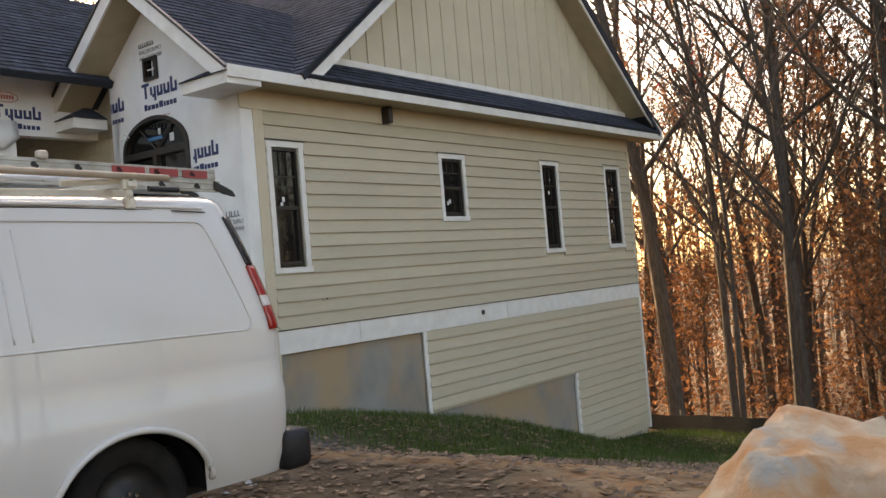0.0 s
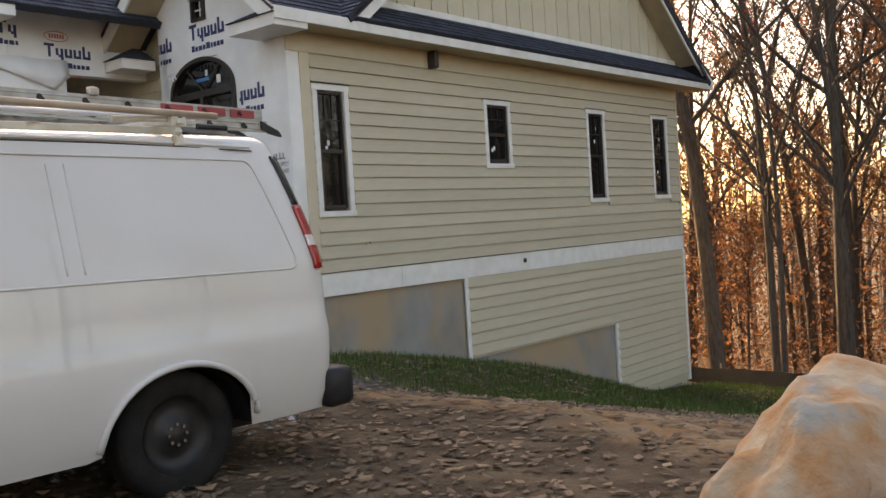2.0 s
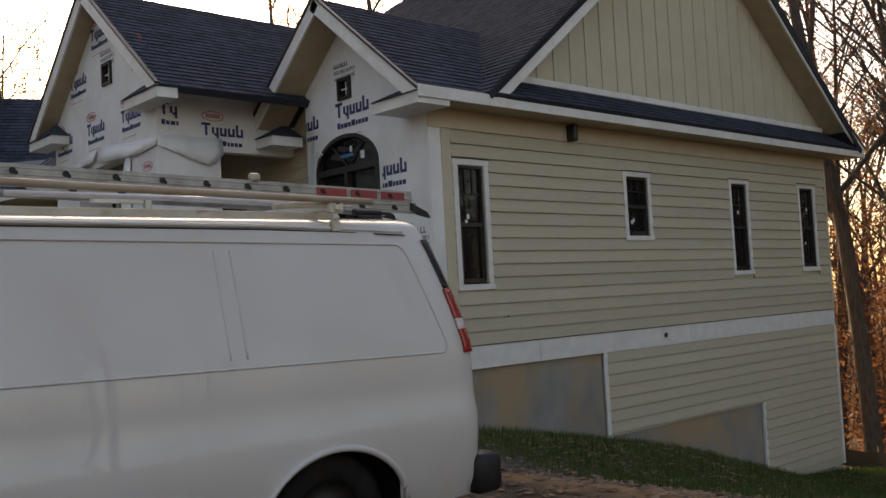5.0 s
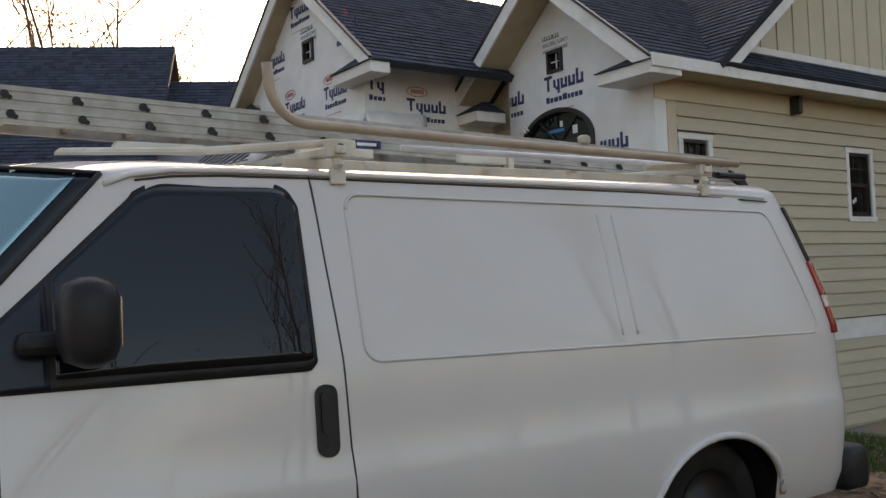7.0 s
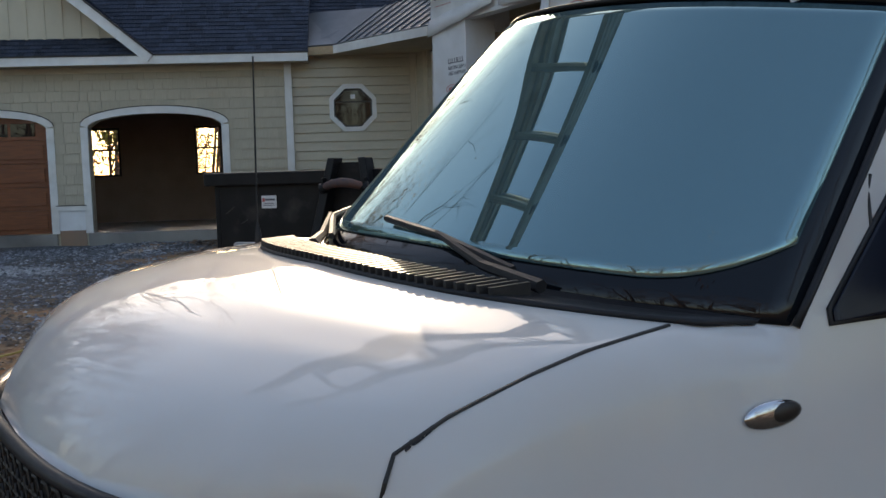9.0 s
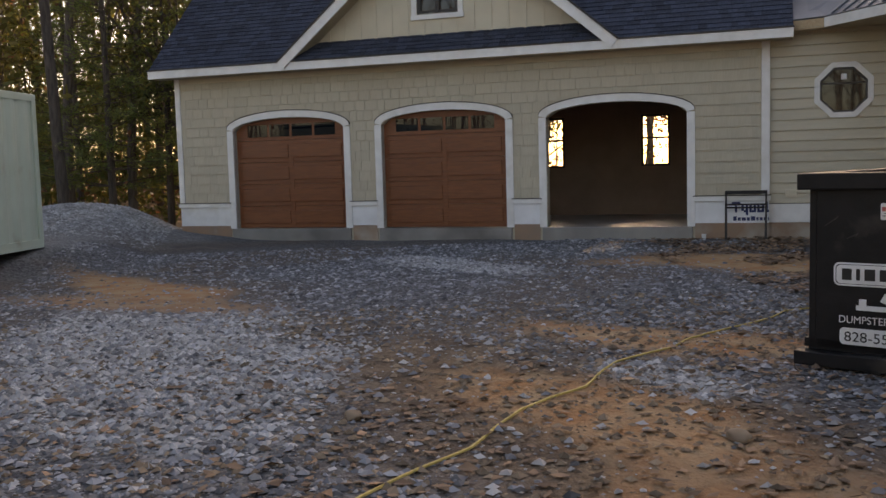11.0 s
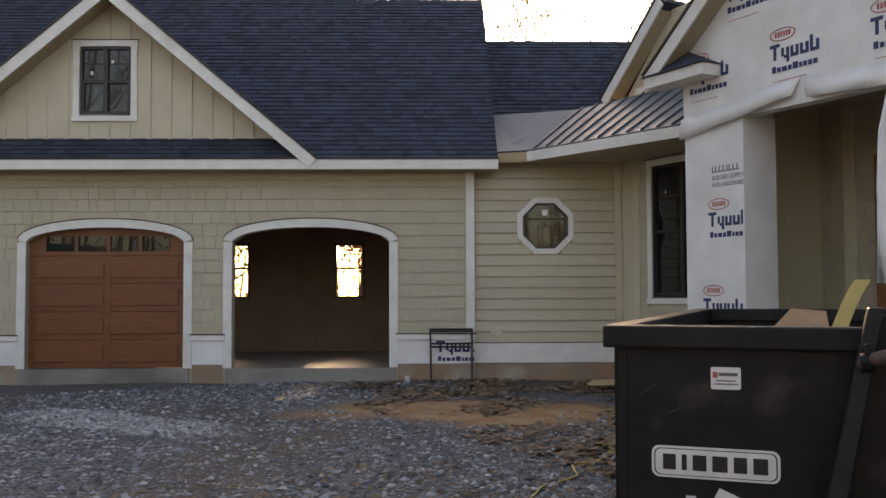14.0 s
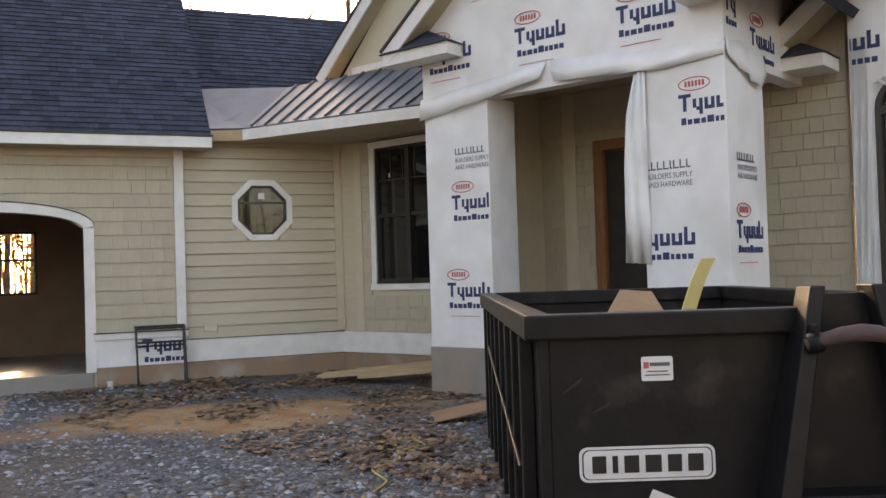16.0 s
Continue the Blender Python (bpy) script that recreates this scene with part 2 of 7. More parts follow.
def ground_material():
    m = bpy.data.materials.new("driveway_ground")
    m.use_nodes = True
    n, l = m.node_tree.nodes, m.node_tree.links
    b = n["Principled BSDF"]
    b.inputs["Roughness"].default_value = 0.95
    b.inputs["Specular IOR Level"].default_value = 0.2
    tc = n.new("ShaderNodeTexCoord").outputs["Object"]

    def noise_of(scale, detail, lo, hi):
        t = n.new("ShaderNodeTexNoise")
        t.inputs["Scale"].default_value, t.inputs["Detail"].default_value = scale, detail
        l.new(tc, t.inputs["Vector"])
        r = n.new("ShaderNodeMapRange")
        r.inputs[1].default_value, r.inputs[2].default_value = lo, hi
        l.new(t.outputs["Fac"], r.inputs[0])
        return r.outputs[0]

    def mix(fac, a, c):
        x = n.new("ShaderNodeMix")
        x.data_type = "RGBA"
        l.new(fac, x.inputs[0])
        for k, v in ((6, a), (7, c)):
            if isinstance(v, tuple):
                x.inputs[k].default_value = (*v, 1)
            else:
                l.new(v, x.inputs[k])
        return x.outputs[2]

    def attr(name):
        a = n.new("ShaderNodeAttribute")
        a.attribute_name = name
        return a.outputs["Fac"]

    soil = mix(noise_of(2.2, 6, 0.4, 0.62), (0.10, 0.066, 0.04), (0.17, 0.115, 0.07))
    clay = mix(noise_of(3.0, 7, 0.38, 0.62), (0.36, 0.18, 0.08), (0.40, 0.27, 0.155))
    vo = n.new("ShaderNodeTexVoronoi")
    vo.inputs["Scale"].default_value = 34
    l.new(tc, vo.inputs["Vector"])
    bw = n.new("ShaderNodeRGBToBW")
    l.new(vo.outputs["Color"], bw.inputs[0])
    grav = mix(bw.outputs[0], (0.03, 0.031, 0.035), (0.21, 0.21, 0.21))
    pale = mix(bw.outputs[0], (0.10, 0.10, 0.10), (0.46, 0.46, 0.45))
    turf = mix(noise_of(6, 6, 0.45, 0.65), (0.045, 0.066, 0.016), (0.085, 0.065, 0.034))
    c = mix(attr("gravel"), soil, grav)
    c = mix(attr("pale"), c, pale)
    c = mix(attr("clay"), c, clay)
    c = mix(attr("grass"), c, turf)
    l.new(c, b.inputs["Base Color"])
    bn = n.new("ShaderNodeTexNoise")
    bn.inputs["Scale"].default_value, bn.inputs["Detail"].default_value = 24, 8
    l.new(tc, bn.inputs["Vector"])
    bp = n.new("ShaderNodeBump")
    bp.inputs["Strength"].default_value, bp.inputs["Distance"].default_value = 0.8, 0.04
    l.new(bn.outputs["Fac"], bp.inputs["Height"])
    l.new(bp.outputs[0], b.inputs["Normal"])
    return m


GROUND = ground_material()

# ---------------------------------------------------------------- building helpers
rng = random.Random(7)


def mesh_of(name, verts, faces, mat, smooth=False):
    me = bpy.data.meshes.new(name)
    me.from_pydata([tuple(v) for v in verts], [], faces)
    me.materials.append(mat)
    if smooth:
        me.polygons.foreach_set("use_smooth", [True] * len(me.polygons))
    me.update()
    return me


def part(name, bm, mat, parent=None, label="", smooth=False):
    """Link a bmesh as one mesh object under a thing or part."""
    bmesh.ops.recalc_face_normals(bm, faces=bm.faces)
    me = bpy.data.meshes.new(name)
    bm.to_mesh(me)
    bm.free()
    me.materials.append(mat)
    if smooth:
        me.polygons.foreach_set("use_smooth", [True] * len(me.polygons))
    ob = new(name, me)
    if parent:
        ob.parent = parent
    if label:
        ob["label"] = label
    return ob


def raw(name, verts, faces, mat, parent=None, smooth=False, kind=""):
    ob = new(name, mesh_of(name, verts, faces, mat, smooth))
    if parent:
        ob.parent = parent
    if kind:
        ob["kind"] = kind
    return ob


def thing(name, m, label, category, group="", kind=""):
    ob = new(name)
    ob.matrix_world = m
    ob.empty_display_size = 0.2
    return tagged(ob, label, category, group, kind)


def box(bm, x0, x1, y0, y1, z0, z1, m=None, bevel=0.0):
    vs = [bm.verts.new((x, y, z)) for z in (z0, z1) for y in (y0, y1) for x in (x0, x1)]
    fs = [bm.faces.new([vs[i] for i in f]) for f in ((0, 2, 3, 1), (4, 5, 7, 6), (0, 1, 5, 4), (2, 6, 7, 3), (0, 4, 6, 2), (1, 3, 7, 5))]
    if bevel:
        es = list({e for f in fs for e in f.edges})
        r = bmesh.ops.bevel(bm, geom=es, offset=bevel, segments=2, affect="EDGES", profile=0.5)
        vs = list({v for f in r["faces"] for v in f.verts} | {v for v in vs if v.is_valid})
    if m is not None:
        bmesh.ops.transform(bm, matrix=m, verts=vs)
    return bm


def boxes(*items, bevel=0.0):
    bm = bmesh.new()
    for it in items:
        box(bm, *it, bevel=bevel)
    return bm


def hexa(bm, lo, hi):
    """A solid between four low and four high corners, each given round in order."""
    vs = [bm.verts.new(p) for p in (*lo, *hi)]
    for f in ((3, 2, 1, 0), (4, 5, 6, 7), (0, 1, 5, 4), (1, 2, 6, 5), (2, 3, 7, 6), (3, 0, 4, 7)):
        bm.faces.new([vs[i] for i in f])


def prism(bm, pts, off):
    """A polygon pushed along off."""
    a = [bm.verts.new(p) for p in pts]
    c = [bm.verts.new(Vector(p) + Vector(off)) for p in pts]
    bm.faces.new(a[::-1])
    bm.faces.new(c)
    for i in range(len(a)):
        j = (i + 1) % len(a)
        bm.faces.new((a[i], a[j], c[j], c[i]))


def tube(bm, pts, radii, sides=8, cap=True):
    pts = [Vector(p) for p in pts]
    if not isinstance(radii, (list, tuple)):
        radii = [radii] * len(pts)
    rings = []
    ref = Vector((0.31, 0.17, 0.93))
    for i, p in enumerate(pts):
        d = (pts[min(i + 1, len(pts) - 1)] - pts[max(i - 1, 0)]).normalized()
        a = d.cross(ref)
        if a.length < 0.05:
            a = d.cross(Vector((1, 0, 0)))
        a.normalize()
        c = d.cross(a)
        rings.append([bm.verts.new(p + radii[i] * (math.cos(t) * a + math.sin(t) * c)) for t in (2 * math.pi * k / sides for k in range(sides))])
    for r0, r1 in zip(rings, rings[1:]):
        for k in range(sides):
            j = (k + 1) % sides
            bm.faces.new((r0[k], r0[j], r1[j], r1[k]))
    if cap:
        bm.faces.new(rings[0][::-1])
        bm.faces.new(rings[-1])
    return bm


def spans(poly, v, holes=()):
    """Where the line at height v lies within a polygon (u, v) and outside the holes."""
    xs = []
    for (u0, v0), (u1, v1) in zip(poly, poly[1:] + poly[:1]):
        if (v0 <= v < v1) or (v1 <= v < v0):
            xs.append(u0 + (v - v0) / (v1 - v0) * (u1 - u0))
    xs.sort()
    out = [(a, b) for a, b in zip(xs[::2], xs[1::2])]
    for hole in holes:
        cut = hole(v) if callable(hole) else ((hole[0], hole[1]) if hole[2] < v < hole[3] else None)
        if not cut:
            continue
        a, b = cut
        out = [s for u0, u1 in out for s in ((u0, min(u1, a)), (max(u0, b), u1)) if s[1] - s[0] > 0.012]
    return out


def wedge(u0, u1, v0, v1, thick, skew=0.0):
    """A lapped board or shingle in (u, out, v): thick at its lower edge."""
    t2 = thick * 0.35
    vs = [(u0, 0, v0 + skew), (u1, 0, v0 - skew), (u1, -thick, v0 - skew), (u0, -thick, v0 + skew), (u0, 0, v1), (u1, 0, v1), (u1, -t2, v1), (u0, -t2, v1)]
    fs = [(0, 1, 2, 3), (3, 2, 6, 7), (0, 3, 7, 4), (1, 5, 6, 2), (4, 7, 6, 5)]
    return vs, fs


def courses(parent, name, poly, holes, row, widths, thick, mat, far_mat=None, near=None, limit=0, skew=0.0, lap=0.25, seed=1, far_name="courses"):
    """Rows of lapped pieces over a wall or roof whose local axes are u, inward, v. The first `limit` that near() accepts are parts, the rest one mesh."""
    r = random.Random(seed)
    v0, v1 = min(p[1] for p in poly), max(p[1] for p in poly)
    verts, faces, made, shared, k = [], [], 0, {}, 0
    v = v0
    while v < v1 - row * 0.3:
        top = min(v + row * (1 + lap), v1)
        for a, b in spans(poly, min(v + row * 0.5, v1 - 0.005), holes):
            u = a
            if widths:
                u = a - r.random() * widths[0]
            while u < b - 0.008:
                w = r.uniform(*widths) if widths else b - a
                p, q = max(u, a), min(u + w, b)
                if b - q < 0.04:
                    q = b
                if q - p > 0.01:
                    s = r.uniform(-skew, skew)
                    d = r.uniform(0, skew * 1.5)
                    if made < limit and (near is None or near((p + q) / 2, v)):
                        key = (round(q - p, 2), round(top - v, 2), round(s, 3))
                        if key not in shared:
                            vs, fs = wedge(0, q - p - (0.004 if widths else 0), 0, top - v, thick, s)
                            shared[key] = mesh_of(name, vs, fs, mat)
                        ob = new(name, shared[key])
                        ob.parent = parent
                        ob.location = (p, 0, v - d)
                        made += 1
                    else:
                        vs, fs = wedge(p, q - (0.005 if widths else 0), v - d, top, thick + r.uniform(0, 0.003), s)
                        n = len(verts)
                        verts += vs
                        faces += [tuple(i + n for i in f) for f in fs]
                u += w
        v += row
        k += 1
    if verts:
        raw(far_name, verts, faces, far_mat or mat, parent, kind="stuff")


def wall(name, u0, u1, z0, top, thick, openings, mat, parent, m, label=""):
    """A wall of local axes u, inward, z; top(u) its height; openings (ua, ub, za, zb, rise): rise is the arch over zb."""
    cuts = {u0, u1}
    for ua, ub, za, zb, rise in openings:
        k = 14 if rise else 1
        cuts |= {ua + (ub - ua) * i / k for i in range(k + 1)}
    cuts |= {u for u in top[1] if u0 < u < u1}
    cuts = sorted(cuts)
    f = top[0]
    bm = bmesh.new()

    def arch(o, u):
        ua, ub, za, zb, rise = o
        x = (u - (ua + ub) / 2) / ((ub - ua) / 2)
        return zb + rise * math.sqrt(max(0, 1 - min(1, x * x))) if rise else zb

    for a, b in zip(cuts, cuts[1:]):
        if b - a < 1e-4:
            continue
        c = (a + b) / 2
        lo = (z0, z0)
        for o in sorted((o for o in openings if o[0] < c < o[1]), key=lambda o: o[2]):
            if o[2] > lo[0] + 0.001:
                hexa(bm, [(a, 0, lo[0]), (b, 0, lo[1]), (b, thick, lo[1]), (a, thick, lo[0])], [(a, 0, o[2]), (b, 0, o[2]), (b, thick, o[2]), (a, thick, o[2])])
            lo = (arch(o, a), arch(o, b))
        hexa(bm, [(a, 0, lo[0]), (b, 0, lo[1]), (b, thick, lo[1]), (a, thick, lo[0])], [(a, 0, f(a)), (b, 0, f(b)), (b, thick, f(b)), (a, thick, f(a))])
    bmesh.ops.remove_doubles(bm, verts=bm.verts, dist=0.0008)
    ob = part(name, bm, mat, parent, label)
    ob.matrix_local = m
    return ob


def flat(z):
    return (lambda u: z, ())


def peak(uc, zc, slope, zmin):
    return (lambda u: max(zmin, zc - slope * abs(u - uc)), (uc,))


def slab(bm, quad, thick):
    """A plate under a polygon of world points."""
    n = (Vector(quad[1]) - Vector(quad[0])).cross(Vector(quad[2]) - Vector(quad[0])).normalized()
    if n.z < 0:
        n = -n
    prism(bm, quad, -n * thick)


def roof(house, name, o, along, up, poly, seed, row=0.135, widths=(0.10, 0.26)):
    """A shingled slope: o a corner of the eave, along and up directions in the slope, poly its outline in (along, up)."""
    u, v = Vector(along).normalized(), Vector(up).normalized()
    n = u.cross(v).normalized()
    m = Matrix((u, -n, v)).transposed().to_4x4()
    m.translation = o
    bm = bmesh.new()
    prism(bm, [(p[0], 0, p[1]) for p in poly], (0, 0.10, 0))
    ob = part(name, bm, ROOFB, house, "dark blue-grey asphalt shingle roof slope")
    ob.matrix_local = m
    courses(ob, "shingle", poly, (), row, widths, 0.020, ROOF, lap=-0.03, seed=seed, skew=0.004, far_name="shingle_field")
    return ob

# ---------------------------------------------------------------- ground
def smooth(a, b, x):
    t = min(1.0, max(0.0, (x - a) / (b - a)))
    return t * t * (3 - 2 * t)


def drop(y):
    pts = ((-30, 0.02), (-4.5, 0.02), (-2, -0.02), (0.8, -0.24), (3.9, -0.88), (8.8, -2.30), (12, -2.62), (16, -3.3), (30, -6.0), (60, -9.0), (700, -14.0))
    for (a, p), (b, q) in zip(pts, pts[1:]):
        if y <= b:
            return p + (q - p) * max(0, y - a) / (b - a)
    return -14.0


def ground_z(x, y):
    yard = 0.30 - 0.28 * smooth(-2.5, 4.0, x)
    side = smooth(-5.0, -1.0, x)
    z = yard * (1 - side) + min(yard, drop(y) + (yard - 0.02 if y < -4.5 else 0)) * side if y > -4.5 else yard
    if y > 13 and x < 0:
        z = min(z, drop(y) + 0.3)
    z -= 0.42 * smooth(1.2, 4.0, x) * smooth(-2.6, 1.5, y) * (1 - smooth(9.0, 13.0, y))
    z += 0.33 * smooth(-14.2, -15.6, y) * smooth(-10.5, -12.5, x)
    z += 0.35 * smooth(-14, -26, y)
    z += 0.54 * math.exp(-((x + 18.0) ** 2 + (y + 16.3) ** 2) / 4.5)                       # heap of crushed stone
    z += 0.9 * smooth(9.5, 16, x) * smooth(-2, -12, y)
    if abs(x) < 40 and abs(y) < 40:
        z += 0.035 * noise.noise((x * 0.5, y * 0.5, 1.3)) + 0.014 * noise.noise((x * 2.3, y * 2.3, 5.1))
    return z


def blotch(x, y, cx, cy, rx, ry, turn=0.0, edge=0.45):
    c, s = math.cos(radians(turn)), math.sin(radians(turn))
    dx, dy = x - cx, y - cy
    d = math.hypot((c * dx + s * dy) / rx, (c * dy - s * dx) / ry) + 0.35 * noise.noise((x * 0.9, y * 0.9, 9.0)) + 0.15 * noise.noise((x * 3, y * 3, 2.0))
    return 1 - smooth(1 - edge, 1 + edge * 0.4, d)


def cover(x, y):
    """How far gravel, pale stone, clay and grass cover the soil at a place."""
    gravel = smooth(4.5, 1.5, x) * smooth(-20, -15, y) * smooth(0.2, -1.5, y) * smooth(-24, -21, x)
    gravel *= 0.55 + 0.45 * smooth(-0.25, 0.2, noise.noise((x * 0.35, y * 0.35, 3.0)))
    gravel = max(gravel, blotch(x, y, -17.6, -16.4, 3.0, 2.6))
    gravel *= 1 - 0.75 * blotch(x, y, -1.2, -9.9, 3.4, 1.5, 25)
    pale = max(blotch(x, y, -3.9, -12.8, 3.0, 1.5, 15), 0.85 * blotch(x, y, -10.3, -9.2, 1.9, 0.7, 30), 0.9 * blotch(x, y, -2.1, -9.0, 0.7, 0.35, 30), 0.6 * blotch(x, y, -14.5, -16.0, 2.5, 1), 0.65 * blotch(x, y, -17.8, -16.3, 3.2, 2.8))
    clay = max(blotch(x, y, -8.8, -4.7, 2.7, 1.35, 52), 0.7 * blotch(x, y, -7.4, -13.4, 1.9, 0.7, 60), 0.9 * blotch(x, y, -3.4, -8.4, 1.7, 0.7, 40), 0.9 * blotch(x, y, -8.9, -13.7, 3.0, 0.7, 32), 0.8 * blotch(x, y, -1.5, -9.7, 1.6, 0.7, 30),
               0.9 * blotch(x, y, 5.5, -1.5, 2.4, 0.8, 10), 0.85 * blotch(x, y, 3.6, -1.9, 1.2, 0.5, 30), 0.5 * blotch(x, y, 0.4, -9.4, 1.6, 0.9), 0.8 * blotch(x, y, 7.4, -2.4, 1.6, 0.7))
    grass = max(smooth(4.8, 1.8, abs(x - 1.6) + 1.1 * noise.noise((x, y, 0.4))) * smooth(-1.6, 0.2, y) * smooth(13.5, 11.5, y), smooth(4.0, 7.0, y + 0.6 * x) * smooth(14.5, 12.5, y) * smooth(-2, 0, x) * smooth(11, 8, x))
    return gravel, pale, clay, grass


def axis(lo, hi, step, far):
    inner = list(np.arange(lo, hi + 1e-6, step))
    left, right, d = [], [], step
    a, b = lo, hi
    while a > -far:
        d *= 1.3
        a, b = a - d, b + d
        left.append(a)
        right.append(b)
    return left[::-1] + inner + right


gx, gy = axis(-21, 13, 0.22, 700), axis(-17, 13, 0.22, 700)
gv = [(x, y, ground_z(x, y)) for y in gy for x in gx]
nx = len(gx)
gf = [(j * nx + i, j * nx + i + 1, (j + 1) * nx + i + 1, (j + 1) * nx + i) for j in range(len(gy) - 1) for i in range(nx - 1)]
ground = tagged(raw("ground", gv, gf, GROUND, smooth=True), "leaf-strewn clay and crushed stone yard sloping to woods", "ground", kind="structure")
cov = [cover(x, y) for x, y, z in gv]
for k, nm in enumerate(("gravel", "pale", "clay", "grass")):
    at = ground.data.attributes.new(nm, "FLOAT", "POINT")
    at.data.foreach_set("value", [float(c[k]) for c in cov])

# ---------------------------------------------------------------- the house
house = thing("house", Matrix.Identity(4), "unfinished house with olive siding, white house wrap and dark shingle roofs", "house")
ME = pose(0, 0, 0, 0, 0, 90) @ Matrix.Diagonal((1.0135, 1, 1, 1))                       # end wall: u runs along +y
MG = pose(-12.833, -3.98, 0, 0, 0, 62.5)           # garage front
PITCH = 0.80


def local(m, u, y, z):
    return m @ Vector((u, y, z))


def strip(name, m, parent, mat, *items, label="", bevel=0.006):
    if name == "corner_board" and len(items) > 1:
        for it in items[1:]:
            strip(name, m, parent, mat, it, bevel=bevel)
        items = items[:1]
    ob = part(name, boxes(*items, bevel=bevel), mat, parent, label)
    ob.matrix_local = m
    return ob


def window(m, u0, u1, z0, z1, name="window", cols=2, grille=True, trim=0.09, stickers=True, arch=0.0, glass=None, seed=0):
    """A double-hung window with white casing, dark frame and muntins in its upper sash; u0..z1 over the casing."""
    r = random.Random(seed)
    w = new(name)
    w.parent = house
    w.matrix_local = m
    w["label"] = "dark double-hung window with white casing" if trim else "dark arched window set in house wrap"
    if trim:
        for nm, b in (("head_casing", (u0 - 0.01, u1 + 0.01, -0.035, 0, z1 - trim, z1)), ("sill", (u0 - 0.015, u1 + 0.015, -0.045, 0, z0, z0 + trim * 0.9)),
                      ("side_casing", (u0, u0 + trim, -0.033, 0, z0 + trim * 0.9, z1 - trim)), ("side_casing", (u1 - trim, u1, -0.033, 0, z0 + trim * 0.9, z1 - trim))):
            part(nm, boxes(b, bevel=0.004), WHITE, w)
        part("drip_cap", boxes((u0 - 0.02, u1 + 0.02, -0.05, 0, z1 + 0.001, z1 + 0.014)), DARKFR, w)
    a, b, c, d = u0 + trim, u1 - trim, z0 + trim * 0.9, z1 - trim
    f, mid = 0.045, (c + d) / 2
    bm = boxes((a, a + f, 0.0, 0.09, c, d), (b - f, b, 0.0, 0.09, c, d), (a + f, b - f, 0.0, 0.09, c, c + f), (a + f, b - f, 0.0, 0.09, d - f, d))
    part("frame", bm, DARKFR, w)
    part("meeting_rail", boxes((a + f, b - f, 0.012, 0.06, mid - 0.028, mid + 0.028)), DARKFR, w)
    part("sash", boxes((a + f, a + f + 0.03, 0.02, 0.06, c + f, mid), (b - f - 0.03, b - f, 0.02, 0.06, c + f, mid), (a + f + .03, b - f - .03, 0.02, 0.06, c + f, c + f + 0.04)), DARKFR, w)
    part("pane", boxes((a + f, b - f, 0.062, 0.068, c + f, mid)), glass or GLASS, w)
    part("pane", boxes((a + f, b - f, 0.050, 0.056, mid, d - f)), glass or GLASS, w)
    if grille:
        bm = bmesh.new()
        hz = mid + (d - mid) * 0.52
        box(bm, a + f, b - f, 0.036, 0.049, hz - 0.009, hz + 0.009)
        for i in range(1, cols + 1):
            u = a + f + (b - a - 2 * f) * i / (cols + 1)
            box(bm, u - 0.008, u + 0.008, 0.034, 0.049, hz + 0.009, d - f)
        part("muntin", bm, DARKFR, w)
    if stickers:
        for k in range(2):
            u, z = r.uniform(a + 0.1, b - 0.14), r.uniform(c + 0.15, d - 0.25)
            y = 0.0485 if z > mid else 0.0605
            part("sticker", boxes((u, u + 0.05, y, y + 0.002, z, z + 0.07)), STICKER, w)
    return w


def lap_wall(parent, poly, holes, seed=1, row=0.194, limit=300, name="lap_board"):
    courses(parent, name, poly, holes, row, None, 0.040, SIDING, limit=limit, lap=-0.09, seed=seed)


# end wall
gt = peak(7.0, 9.2, PITCH, 4.4)
end_open = [(0.86, 1.33, 1.83, 3.5, 0), (4.75, 5.35, 2.52, 3.54, 0), (8.07, 8.64, 1.86, 3.57, 0), (10.80, 11.40, 1.88, 3.58, 0)]
end_wall = wall("end_wall", 0.34, 12.0, 0.58, gt, 0.25, end_open, SIDING, house, ME, "olive lap-sided end wall")
win_u = [(0.75, 1.45, 1.71, 3.61, 2), (4.66, 5.44, 2.43, 3.63, 2), (7.99, 8.72, 1.76, 3.65, 2), (10.71, 11.49, 1.78, 3.67, 2)]
for k, (a, b, c, d, n) in enumerate(win_u):
    window(ME, a, b, c, d, cols=n, seed=k + 3)
holes = [(a - 0.002, b + 0.002, c, d + 0.012) for a, b, c, d, n in win_u]
lap_wall(end_wall, [(0.73, 0.92), (11.93, 0.92), (11.93, 4.03), (0.73, 4.03)], holes)
foundation = wall("foundation_wall", 0.36, 11.98, -3.4, flat(0.58), 0.25, [], CONC, house, ME @ pose(0, 0.03, 0), "stained poured concrete foundation wall")
lower = strip("lower_siding", ME, house, SIDING, (3.86, 11.98, -0.005, 0.03, -0.80, 0.58), (8.80, 11.98, -0.005, 0.03, -2.5, -0.80), label="olive lap siding stepping down the slope", bevel=0)
lap_wall(lower, [(3.95, -0.80), (8.76, -0.80), (8.76, -2.30), (11.93, -2.30), (11.93, 0.58), (3.95, 0.58)], [], seed=5)
for ob in lower.children:
    ob.location.y -= 0.006
strip("band_board", ME, house, WHITE, (0.70, 2.35, -0.034, 0, 0.58, 0.905), label="white band board", bevel=0.004)
strip("band_board", ME, house, WHITE, (2.355, 6.4, -0.034, 0, 0.58, 0.905), bevel=0.004)
strip("band_board", ME, house, WHITE, (6.405, 12.0, -0.034, 0, 0.58, 0.905), bevel=0.004)
strip("band_flashing", ME, house, DARKFR, (0.70, 12.0, -0.045, 0, 0.906, 0.918), bevel=0)
